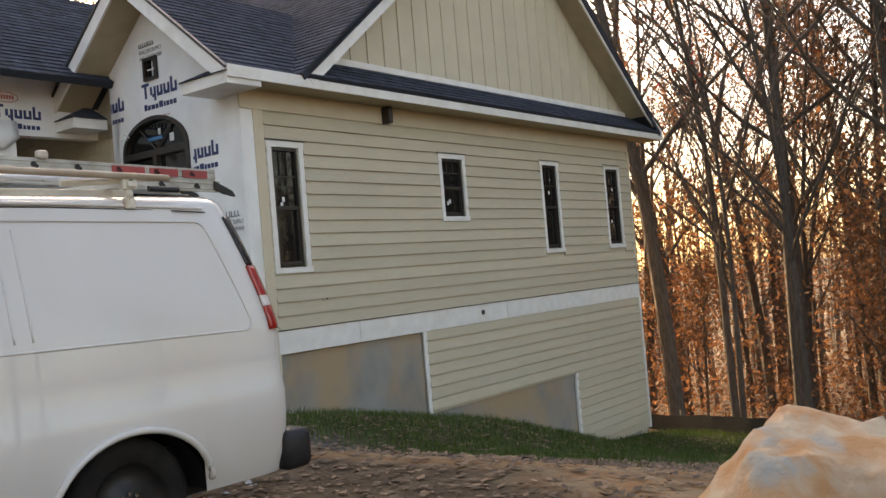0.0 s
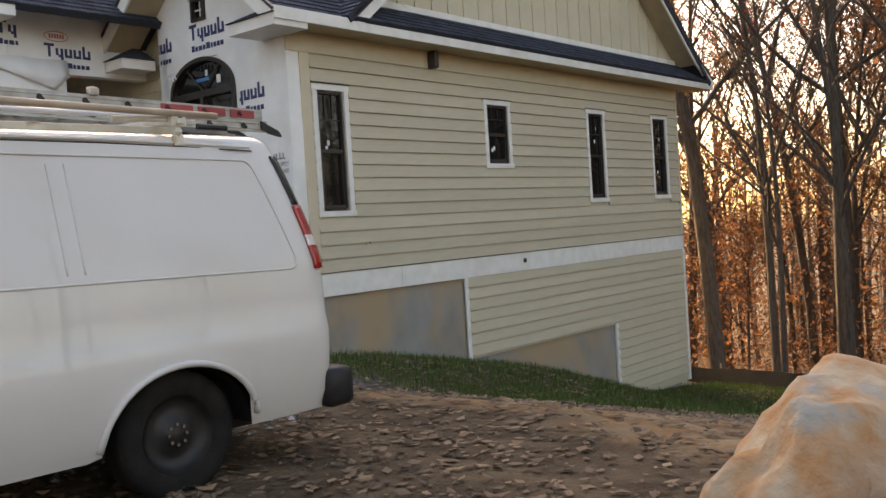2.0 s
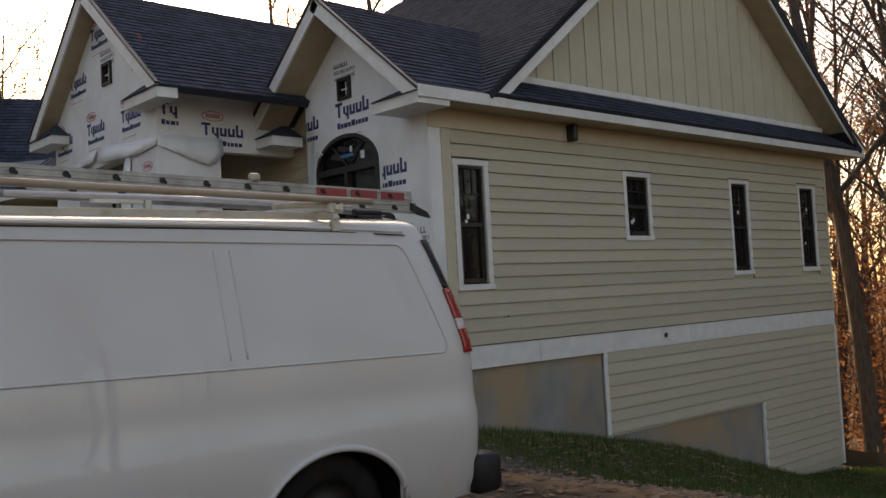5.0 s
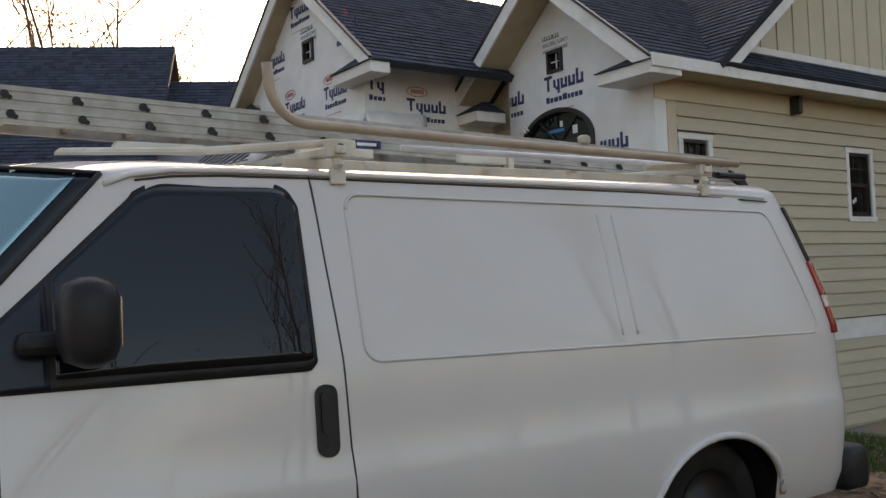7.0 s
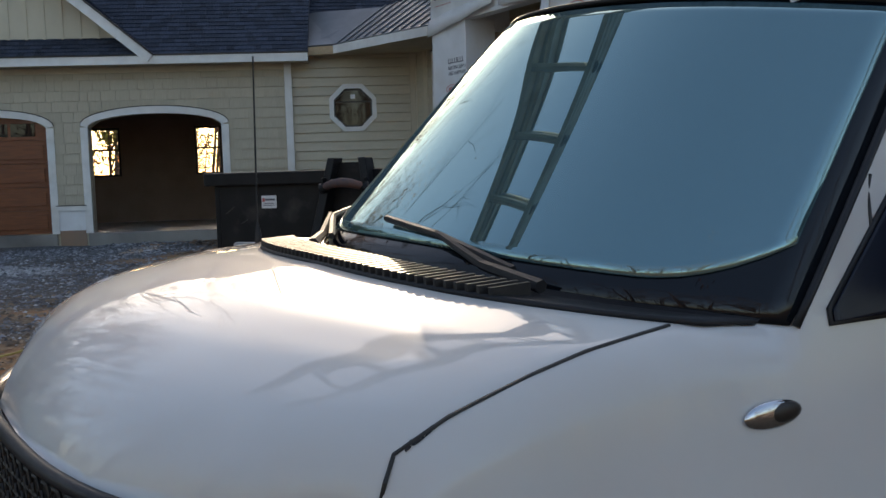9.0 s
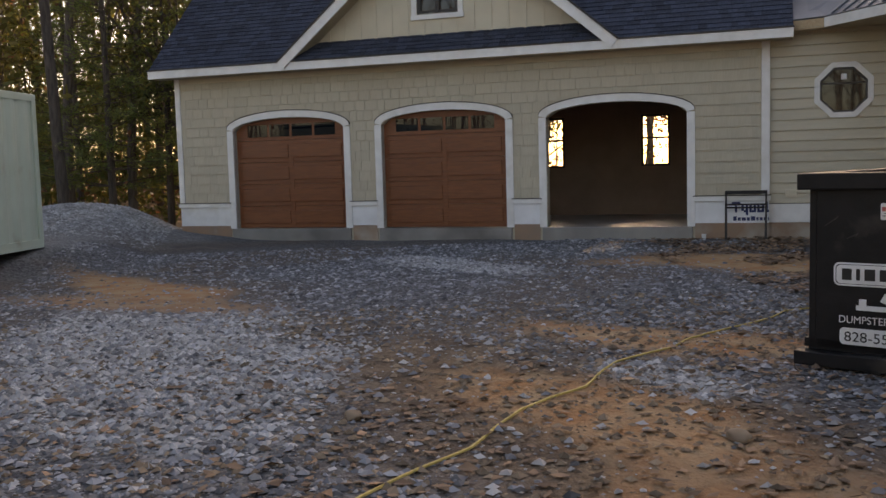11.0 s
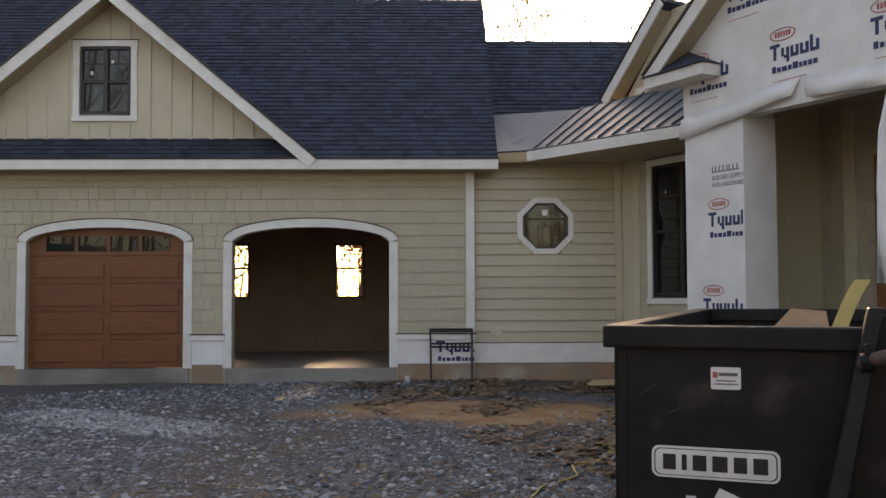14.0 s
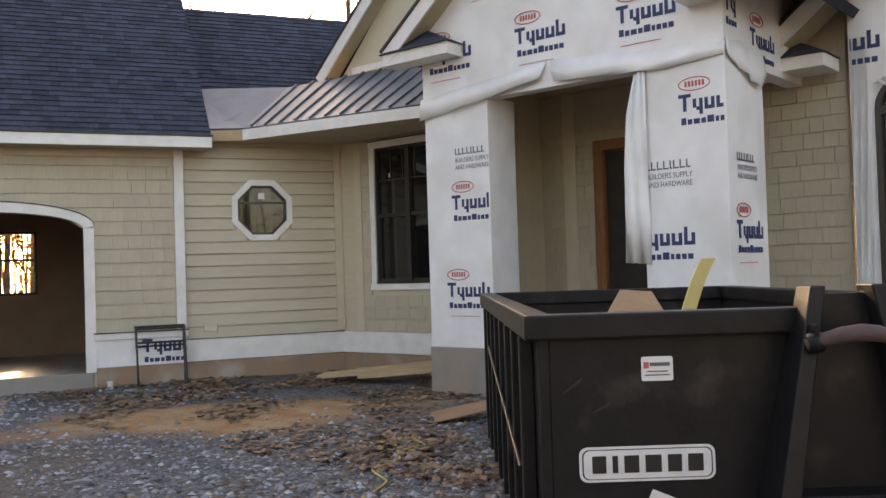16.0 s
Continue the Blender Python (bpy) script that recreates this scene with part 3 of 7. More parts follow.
strip("step_board", ME, house, WHITE, (3.86, 3.95, -0.036, 0.02, -0.82, 0.578))
strip("step_board", ME, house, WHITE, (8.72, 8.81, -0.036, 0.02, -2.30, -0.79))
strip("corner_board", ME, house, WHITE, (11.93, 12.03, -0.036, 0.02, -2.5, 0.578))
strip("corner_board", ME, house, BEIGE, (11.93, 12.03, -0.034, 0.02, 0.92, 4.05))
strip("corner_board", ME, house, BEIGE, (0.555, 0.73, -0.030, 0.0, 0.30, 4.03), label="beige corner board")
strip("wrap_return", ME, house, WRAP, (0.335, 0.555, -0.012, 0.0, 0.25, 4.05), bevel=0)
strip("frieze_board", ME, house, BEIGE, (0.33, 12.02, -0.03, 0.0, 4.03, 4.31))
strip("vent_pipe", ME, house, DARKFR, (3.26, 3.36, -0.20, 0.0, 4.02, 4.30), bevel=0.03, label="dark capped vent pipe")
strip("outlet_box", ME, house, BEIGE, (1.64, 1.75, -0.03, 0, 1.27, 1.35), bevel=0.004)
strip("outlet_cover", ME, house, DARKFR, (1.67, 1.72, -0.036, 0, 1.29, 1.33), bevel=0)
bm = bmesh.new()
tube(bm, [(5.60, -0.050, 0.76), (5.60, 0.0, 0.76)], 0.045, 14)
hole_ring = part("vent_hole", bm, DARKFR, house)
hole_ring.matrix_local = ME

# battens of the end gable
gab = strip("gable_panel", ME, house, BATTEN, (6.99, 7.01, -0.022, 0, 5.1, 5.12), label="cream board-and-batten gable", bevel=0)
bm = bmesh.new()
prism(bm, [(2.0, -0.012, 4.9), (12.0, -0.012, 4.9), (7.0, -0.012, 4.9 + 5.0 * PITCH)], (0, 0.01, 0))
pnl = part("board_panel", bm, BATTEN, gab)
u = 2.25
while u < 11.9:
    top = 9.05 - PITCH * abs(u - 7.0) - 0.12
    if top > 5.0:
        part("batten", boxes((u - 0.025, u + 0.025, -0.034, -0.012, 4.98, top), bevel=0.003), BATTEN, gab)
    u += 0.41
strip("gable_base_trim", ME, house, WHITE, (1.95, 12.05, -0.045, 0, 4.88, 4.985))
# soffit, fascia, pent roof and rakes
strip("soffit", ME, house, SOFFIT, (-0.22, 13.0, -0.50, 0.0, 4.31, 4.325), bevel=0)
strip("fascia", ME, house, WHITE, (-0.25, 13.0, -0.53, -0.50, 4.30, 4.465), label="white fascia board")
for k, (o, al, up, poly) in enumerate((
        ((0.56, 1.15, 4.47), (0, 1, 0), (-0.56, 0, 0.42), [(0, 0), (11.7, 0), (11.35, 0.70), (0.35, 0.70)]),)):
    roof(house, "pent_roof", o, al, up, poly, 20 + k)


def rake(m, u0, z0, u1, z1, y0, y1, w=0.20, mat=WHITE, name="rake_board"):
    d = Vector((u1 - u0, 0, z1 - z0)).normalized()
    n = Vector((-d.z, 0, d.x)) * (1 if d.x > 0 else -1)
    a, b = Vector((u0, y0, z0)), Vector((u1, y0, z1))
    bm = bmesh.new()
    prism(bm, [a, b, b - n * w, a - n * w], (0, y1 - y0, 0))
    ob = part(name, bm, mat, house)
    ob.matrix_local = m
    return ob


rake(ME, 1.15, 4.50, 7.0, 9.24, -0.535, -0.50)
rake(ME, 12.2, 5.02, 7.0, 9.24, -0.535, -0.50)
rake(ME, 13.0, 4.52, 12.2, 5.02, -0.535, -0.50)
rake(ME, 1.15, 4.53, 7.0, 9.27, -0.56, -0.50, 0.035, DARKFR, "drip_edge")
rake(ME, 12.2, 5.05, 7.0, 9.27, -0.56, -0.50, 0.035, DARKFR, "drip_edge")
rake(ME, 13.0, 4.55, 12.2, 5.05, -0.56, -0.50, 0.035, DARKFR, "drip_edge")
rake(ME, 1.35, 4.50, 7.0, 9.06, -0.50, -0.0, 0.02, SOFFIT, "rake_soffit")
rake(ME, 12.2, 4.85, 7.0, 9.06, -0.50, -0.0, 0.02, SOFFIT, "rake_soffit")
# main slopes
SL = math.sqrt(1 + PITCH ** 2)
roof(house, "roof_front", (-13.5, 1.05, 4.48), (1, 0, 0), (0, 1, PITCH), [(0, 0), (14.06, 0), (14.06, 5.95 * SL), (5.0, 5.95 * SL), (3.5, 3.4 * SL), (0, 3.4 * SL)], 31)
roof(house, "roof_back", (0.56, 13.0, 4.46), (-1, 0, 0), (0, -1, PITCH), [(0, 0), (9, 0), (9, 6 * SL), (0, 6 * SL)], 32, row=0.3, widths=(0.6, 1.2))
wall("rear_wall", -12.0, 0.0, -3.4, flat(4.45), 0.25, [], SIDING, house, pose(0, 12.0, 0) @ pose(0, -0.25, 0))
wall("far_end_wall", -12.0, 0.4, -1, flat(4.4), 0.25, [], SIDING, house, pose(-12.0, 0, 0, 0, 0, -90))


def gable_front(xc, half, wl, wr, yw, yf, ze, slope, name, cl, seed, back):
    """A street gable: overhanging roof, rakes, boxed corbels; wl..wr its wall."""
    za = ze + half * slope
    s = math.sqrt(1 + slope ** 2)
    g = half
    # slopes: eave to ridge, running back into the main roof
    eb, rb = back
    roof(house, name + "_roof", (xc + g, yf, ze), (0, 1, 0), (-1, 0, slope), [(0, 0), (eb - yf, 0), (rb - yf, half * s), (0, half * s)], seed)
    lb = 4.2 if name == "porch_gable" else max(eb, yf + 1)
    roof(house, name + "_roof", (xc - g, lb, ze), (0, -1, 0), (1, 0, slope), [(0, 0), (lb - yf, 0), (lb - yf, half * s), (min(0, lb - rb), half * s)], seed + 1)
    I = Matrix.Identity(4)
    for sg in (1, -1):
        rake(I, xc + sg * g, ze + 0.0, xc, za, yf - 0.035, yf, 0.19)
        rake(I, xc + sg * (g + 0.02), ze + 0.035, xc, za + 0.05, yf - 0.06, yf, 0.035, DARKFR, "drip_edge")
        rake(I, xc + sg * (g - 0.25), ze + 0.02, xc, za - 0.19, yf, yw, 0.02, SOFFIT, "rake_soffit")
        # boxed corbel with its own little hipped roof
        x0, x1 = sorted((xc + sg * g, xc + sg * (g - cl)))
        strip("corbel_box", I, house, WHITE, (x0, x1, yf - 0.03, yw - 0.001, ze - 0.18, ze - 0.02), label="white boxed eave return", bevel=0.008)
        bm = bmesh.new()
        xi = x1 if sg < 0 else x0
        xo = x0 if sg < 0 else x1
        b4 = [(x0 - 0.03, yf - 0.07, ze - 0.02), (x1 + 0.03, yf - 0.07, ze - 0.02), (x1 + 0.03, yw - 0.002, ze - 0.02), (x0 - 0.03, yw - 0.002, ze - 0.02)]
        ridge = (xi * 0.45 + xo * 0.55, yw - 0.002, ze + 0.30)
        vs = [bm.verts.new(p) for p in b4] + [bm.verts.new(ridge), bm.verts.new((xo, yw - 0.002, ze + 0.26))]
        for f in ((0, 1, 4), (0, 4, 3), (1, 2, 4), (3, 4, 2), (3, 2, 1, 0)):
            bm.faces.new([vs[i] for i in f])
        bmesh.ops.delete(bm, geom=[vs[5]], context="VERTS")
        part("corbel_roof", bm, ROOF, house)
    return za


# front gable with the arched window
za1 = gable_front(-1.78, 2.28, -3.0, 0.0, 0.34, -0.22, 4.40, 0.81, "arch_gable", 0.95, 41, (1.10, 3.3))
g1 = wall("gable_wall", -3.0, 0.0, -0.5, peak(-1.78, za1 - 0.05, 0.81, 4.3), 0.2, [(-2.72, -1.12, 1.1, 3.72, 0.52), (-2.05, -1.72, 4.78, 5.12, 0)], WRAP, house, pose(0, 0.34, 0), "gable wall covered in white house wrap")
wall("gable_side", 0.0, 2.0, -0.5, flat(4.6), 0.2, [], WRAP, house, pose(-3.0, 2.34, 0, 0, 0, -90))
WEST = Matrix.Translation((-0.13, -0.12, 0.04))     # the wing west of the end block
east_parts = set(house.children)
# portico gable
PX, PY = -5.45, -1.85
za2 = gable_front(PX, 2.72, -7.73, -3.48, PY, -2.15, 4.88, 0.80, "porch_gable", 1.15, 51, (1.4, 4.3))
wall("porch_gable_wall", -7.73, -3.48, 4.10, peak(PX, za2 - 0.05, 0.80, 4.2), 0.2, [(-5.42, -5.06, 5.42, 5.80, 0)], WRAP, house, pose(0, PY, 0), "porch gable wall in white house wrap")
wall("porch_side", 0.205, 2.6, 4.10, flat(5.40), 0.2, [], WRAP, house, pose(-3.48, PY, 0, 0, 0, 90))
wall("porch_side", 0.0, 2.395, 4.10, flat(5.20), 0.2, [], WRAP, house, pose(-7.73, PY + 2.6, 0, 0, 0, -90))
strip("porch_column", Matrix.Identity(4), house, WRAP, (-7.71, -6.65, PY - 0.004, -1.25, 0.88, 4.13), label="square porch column in white house wrap", bevel=0.012)
strip("porch_column", Matrix.Identity(4), house, WRAP, (-4.48, -3.478, PY - 0.004, -0.78, 0.5, 4.13), bevel=0.012)
strip("column_base", Matrix.Identity(4), house, CONC, (-7.72, -6.63, PY - 0.015, -1.23, 0.0, 0.88), label="concrete block column base")
strip("column_base", Matrix.Identity(4), house, CONC, (-4.49, -3.46, PY - 0.015, -0.77, 0.0, 0.5))
strip("porch_slab", Matrix.Identity(4), house, CONC, (-7.7, -3.45, -1.7, 0.6, 0.0, 0.48))
strip("porch_ceiling", Matrix.Identity(4), house, SOFFIT, (-7.6, -3.6, -1.64, 0.62, 4.52, 4.56), bevel=0)
porch_wall = wall("porch_wall", -7.75, -2.95, 0.3, flat(5.0), 0.2, [(-6.45, -5.2, 0.48, 3.6, 0)], SHAKE, house, pose(0, 0.62, 0), "olive shake wall behind the porch")
courses(porch_wall, "shake", [(-7.75, 0.5), (-2.95, 0.5), (-2.95, 4.5), (-7.75, 4.5)], [(-7.07, -6.86, 0, 5), (-6.56, -5.1, 0, 3.75)], 0.20, (0.15, 0.34), 0.022, SHAKE, SHAKE_I, limit=0, lap=-0.05, skew=0.004, seed=61, far_name="shake_field")
strip("porch_trim", pose(0, 0.62, 0), house, BEIGE, (-7.07, -6.86, -0.03, 0, 0.5, 4.5))
wall("porch_cheek", -0.62, 0.30, 0.3, flat(5.0), 0.15, [], SHAKE, house, pose(-7.62, 0, 0, 0, 0, -90))
dr = new("front_door")
dr.parent = house
dr.matrix_local = pose(0, 0.62, 0)
dr["label"] = "stained wood front door with glass"
part("jamb", boxes((-6.55, -6.40, -0.035, 0.1, 0.48, 3.6), (-5.25, -5.10, -0.035, 0.1, 0.48, 3.6), (-6.55, -5.10, -0.035, 0.1, 3.6, 3.75), bevel=0.006), WOODTRIM, dr)
part("door_leaf", boxes((-6.38, -5.27, 0.05, 0.1, 0.5, 3.58), bevel=0.006), DARKFR, dr)
# wall with the tall window, between the porch and the octagon wall
bay = wall("bay_wall", -11.12, -7.6, 0.3, flat(4.3), 0.2, [(-10.18, -8.75, 1.74, 3.96, 0)], SIDING, house, pose(0, -0.27, 0), "olive wall with a tall dark window")
window(pose(0, -0.27, 0), -10.30, -8.65, 1.62, 4.07, cols=4, seed=9, trim=0.11)
part("mullion", boxes((-9.52, -9.43, -0.01, 0.08, 1.74, 3.96)), DARKFR, house).matrix_local = pose(0, -0.27, 0)
courses(bay, "shake", [(-10.5, 0.94), (-7.6, 0.94), (-7.6, 4.1), (-10.5, 4.1)], [(-10.31, -8.64, 1.6, 4.08)], 0.20, (0.15, 0.34), 0.022, SHAKE, SHAKE_I, limit=0, lap=-0.05, skew=0.003, seed=62, far_name="shake_field")
strip("corner_board", pose(0, -0.27, 0), house, BEIGE, (-11.13, -10.98, -0.03, 0, 0.94, 4.3), (-10.66, -10.5, -0.03, 0, 0.94, 4.3))
strip("skirt_board", pose(0, -0.27, 0), house, WHITE, (-11.14, -7.7, -0.035, 0, 0.58, 0.93))
strip("outlet_box", pose(0, -0.27, 0), house, BEIGE, (-11.06, -10.94, -0.06, -0.03, 1.05, 1.17))

# ---------------------------------------------------------------- garage wing
GU0, GU1, GZ = -11.42, 1.49, 4.11
doors = [(-2.75, 0.0), (-6.33, -3.59), (-9.95, -7.21)]
garage = wall("garage_wall", GU0, GU1, 0.15, flat(3.95), 0.25, [(a, b, 0.50, 2.72, 0.26) for a, b in doors], SHAKE, house, MG, "olive shake-sided garage wall")


def arch_hole(a, b, zb, rise):
    def f(v):
        if v < zb:
            return (a, b)
        if v < zb + rise:
            h = math.sqrt(1 - ((v - zb) / rise) ** 2) * (b - a) / 2
            return ((a + b) / 2 - h, (a + b) / 2 + h)
        return None
    return f


ah = [arch_hole(a - 0.15, b + 0.15, 2.76, 0.36) for a, b in doors]
courses(garage, "shake", [(GU0 + 0.13, 1.115), (GU1 - 0.15, 1.115), (GU1 - 0.15, 3.83), (GU0 + 0.13, 3.83)], ah, 0.215, (0.15, 0.36), 0.024, SHAKE, SHAKE_I, lap=-0.05,
        near=lambda u, v: u > -0.2, limit=300, skew=0.006, seed=71, far_name="shake_field")
strip("corner_board", MG, house, WHITE, (GU0 - 0.01, GU0 + 0.12, -0.035, 0, 1.113, 3.95), (GU1 - 0.14, GU1 + 0.01, -0.035, 0, 1.113, 3.95))
strip("frieze_board", MG, house, BEIGE, (GU0 + 0.12, GU1 - 0.14, -0.03, 0, 3.83, 3.95))
piers = [(GU0, -9.95 - 0.15), (-7.21 + 0.15, -6.33 - 0.15), (-3.59 + 0.15, -2.75 - 0.15), (0.15, GU1)]
for k, (a, b) in enumerate(piers):
    strip("belt_ledge", MG, house, WHITE, (a - 0.03, b + 0.03, -0.06, 0, 1.0, 1.095))
    strip("belt_flashing", MG, house, DARKFR, (a - 0.04, b + 0.04, -0.07, 0, 1.096, 1.112), bevel=0)
    strip("pier_skirt", MG, house, WRAP if k else WHITE, (a, b, -0.022, 0, 0.58, 1.0), bevel=0, label="white wrapped pier base")
    strip("pier_footing", MG, house, CLAYCON, (a, b, -0.012, 0, 0.0, 0.58), bevel=0, label="clay-splashed concrete footing")
for k, (a, b) in enumerate(doors):
    bm = bmesh.new()
    box(bm, a - 0.15, a, -0.045, 0.10, 0.52, 2.72)
    box(bm, b, b + 0.15, -0.045, 0.10, 0.52, 2.72)
    n, c, w = 18, (a + b) / 2, (b - a) / 2
    ring = [(c - w * math.cos(math.pi * i / n), 2.72 + 0.26 * math.sin(math.pi * i / n), c - (w + 0.15) * math.cos(math.pi * i / n), 2.76 + 0.37 * math.sin(math.pi * i / n)) for i in range(n + 1)]
    for p, q in zip(ring, ring[1:]):
        hexa(bm, [(p[0], -0.045, p[1]), (q[0], -0.045, q[1]), (q[0], 0.10, q[1]), (p[0], 0.10, p[1])], [(p[2], -0.045, p[3]), (q[2], -0.045, q[3]), (q[2], 0.10, q[3]), (p[2], 0.10, p[3])])
    tr = part("door_casing", bm, WHITE, house, "white arched door casing")
    tr.matrix_local = MG
    bm = bmesh.new()
    for p, q in zip(ring, ring[1:]):
        hexa(bm, [(p[2], -0.055, p[3] + .001), (q[2], -0.055, q[3] + .001), (q[2], -0.0, q[3] + .001), (p[2], -0.0, p[3] + .001)], [(p[2], -0.055, p[3] + 0.018), (q[2], -0.055, q[3] + 0.018), (q[2], 0, q[3] + 0.018), (p[2], 0, p[3] + 0.018)])
    bmesh.ops.remove_doubles(bm, verts=bm.verts, dist=0.003)
    part("casing_flashing", bm, DARKFR, house).matrix_local = MG
    strip("door_sill", MG, house, SLAB, (a - 0.1, b + 0.1, -0.06, 0.3, 0.2, 0.515), bevel=0.01)
    if k:
        gd = new("garage_door")
        gd.parent = house
        gd.matrix_local = MG
        gd["label"] = "brown panelled sectional garage door with arched glass top"
        h = (2.98 - 0.52) / 5
        for i in range(5):
            z0 = 0.52 + i * h
            sec = part("door_section", boxes((a - 0.05, b + 0.05, 0.14, 0.18, z0 + 0.004, z0 + h - 0.004), bevel=0.004), DOOR, gd)
            if i < 4:
                for j in range(4):
                    pu = a + 0.06 + (b - a - 0.12) * j / 4
                    pw = (b - a - 0.12) / 4
                    if j in (0, 2):
                        part("raised_panel", boxes((pu + 0.05, pu + 2 * pw - 0.07, 0.118, 0.14, z0 + 0.10, z0 + h - 0.10), bevel=0.011), DOOR, gd)
            else:
                for j in range(4):
                    pu, pw = a + 0.25 + (b - a - 0.5) * j / 4, (b - a - 0.5) / 4
                    part("door_pane", boxes((pu + 0.03, pu + pw - 0.03, 0.134, 0.142, z0 + 0.08, z0 + h - 0.14), bevel=0.002), VGLASS, gd)
        part("centre_stile", boxes(((a + b) / 2 - 0.05, (a + b) / 2 + 0.05, 0.128, 0.14, 0.53, 2.4), bevel=0.004), DOOR, gd)
# inside of the garage
wall("garage_back_wall", GU0, GU1, 0.2, flat(4.0), 0.2, [(-1.40, -0.72, 1.69, 2.92, 0), (-4.05, -3.28, 1.69, 2.92, 0)], DRY, house, MG @ pose(0, 4.45, 0), "bare brown garage back wall")
for k, (a, b) in enumerate(((-1.40, -0.72), (-4.05, -3.28))):
    w = new("garage_window")
    w.parent = house
    w.matrix_local = MG @ pose(0, 4.45, 0)
    part("frame", boxes((a, a + 0.05, 0.02, 0.1, 1.69, 2.92), (b - 0.05, b, 0.02, 0.1, 1.69, 2.92), (a, b, 0.02, 0.1, 1.69, 1.74), (a, b, 0.02, 0.1, 2.87, 2.92), (a, b, 0.03, 0.09, 2.34, 2.39)), DARKFR, w)
    part("muntin", boxes((a, b, 0.05, 0.065, 2.66, 2.675), ((a + b) / 2 - 0.008, (a + b) / 2 + 0.008, 0.05, 0.065, 2.39, 2.87)), DARKFR, w)
for nm, (u_, rz) in (("garage_side_wall", (GU0, -90)), ("garage_side_wall", (GU1, 90))):
    if rz < 0:
        wall(nm, -7.2, 0.0, 0.1, peak(-3.6, 7.9, 1.0, 3.9), 0.2, [], SHAKE, house, MG @ pose(u_, 0, 0, 0, 0, rz))
    else:
        wall(nm, 0.0, 7.2, 0.1, peak(3.6, 7.9, 1.0, 3.9), 0.2, [], SIDING, house, MG @ pose(u_, 0, 0, 0, 0, rz))
strip("garage_floor", MG, house, SLAB, (GU0 + 0.2, GU1 - 0.2, 0.25, 4.45, 0.2, 0.515), bevel=0, label="dusty concrete garage slab")
strip("garage_ceiling", MG, house, DRY, (GU0 + 0.2, GU1 - 0.2, 0.25, 4.45, 3.75, 3.8), bevel=0)
# garage roof
E0 = -0.47
gl = local(MG, GU0 - 0.38, E0, GZ)
ux, inw = MG.to_3x3() @ Vector((1, 0, 0)), MG.to_3x3() @ Vector((0, 1, 0))
gw = GU1 - GU0 + 0.38 + 0.40
s2 = math.sqrt(2)
roof(house, "garage_roof", gl, ux, inw + Vector((0, 0, 1)), [(0, 0), (gw, 0), (gw, 4.07 * s2), (0, 4.07 * s2)], 81)
roof(house, "garage_roof_back", local(MG, GU1 + 0.40, 7.67, GZ), -ux, -inw + Vector((0, 0, 1)), [(0, 0), (gw, 0), (gw, 4.07 * s2), (0, 4.07 * s2)], 82, row=0.3, widths=(0.6, 1.2))
strip("fascia", MG, house, WHITE, (GU0 - 0.38, GU1 + 0.40, E0 - 0.03, E0, GZ - 0.17, GZ + 0.0))
strip("drip_edge", MG, house, DARKFR, (GU0 - 0.40, GU1 + 0.42, E0 - 0.05, E0, GZ + 0.004, GZ + 0.03), bevel=0)
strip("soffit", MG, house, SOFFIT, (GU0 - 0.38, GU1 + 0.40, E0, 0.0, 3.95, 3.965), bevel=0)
# garage gable
GC, GH, GS = -4.85, 3.62, 0.835
gap = GZ + GH * GS + 0.02
gg = wall("garage_gable", GC - 3.2, GC + 3.2, 4.2, peak(GC, gap - 0.08, GS, 4.3), 0.1, [(-5.42, -4.54, 4.97, 6.17, 0)], BATTEN, house, MG @ pose(0, -0.06, 0), "cream board-and-batten garage gable")
u = GC - 2.95
while u < GC + 3.0:
    tp = gap - 0.25 - GS * abs(u - GC)
    if tp > 4.55:
        for z0, z1 in (((4.48, 4.8), (6.3, tp)) if -5.56 < u < -4.4 else ((4.48, tp),)):
            if z1 - z0 > 0.05:
                part("batten", boxes((u - 0.025, u + 0.025, -0.022, 0, z0, z1), bevel=0.003), BATTEN, gg)
    u += 0.36
window(MG @ pose(0, -0.06, 0), -5.54, -4.42, 4.84, 6.28, cols=3, seed=14, trim=0.11)
part("mullion", boxes((-5.02, -4.94, -0.01, 0.08, 4.96, 6.17)), DARKFR, house).matrix_local = MG @ pose(0, -0.06, 0)
strip("gable_base_trim", MG @ pose(0, -0.06, 0), house, WHITE, (GC - 2.98, GC + 2.98, -0.035, 0, 4.38, 4.47))
roof(house, "garage_pent_roof", local(MG, GC - GH + 0.1, E0 - 0.04, GZ + 0.02), ux, inw * 0.45 + Vector((0, 0, 0.36)), [(0, 0), (2 * GH - 0.2, 0), (2 * GH - 0.55, 0.57), (0.35, 0.57)], 83)
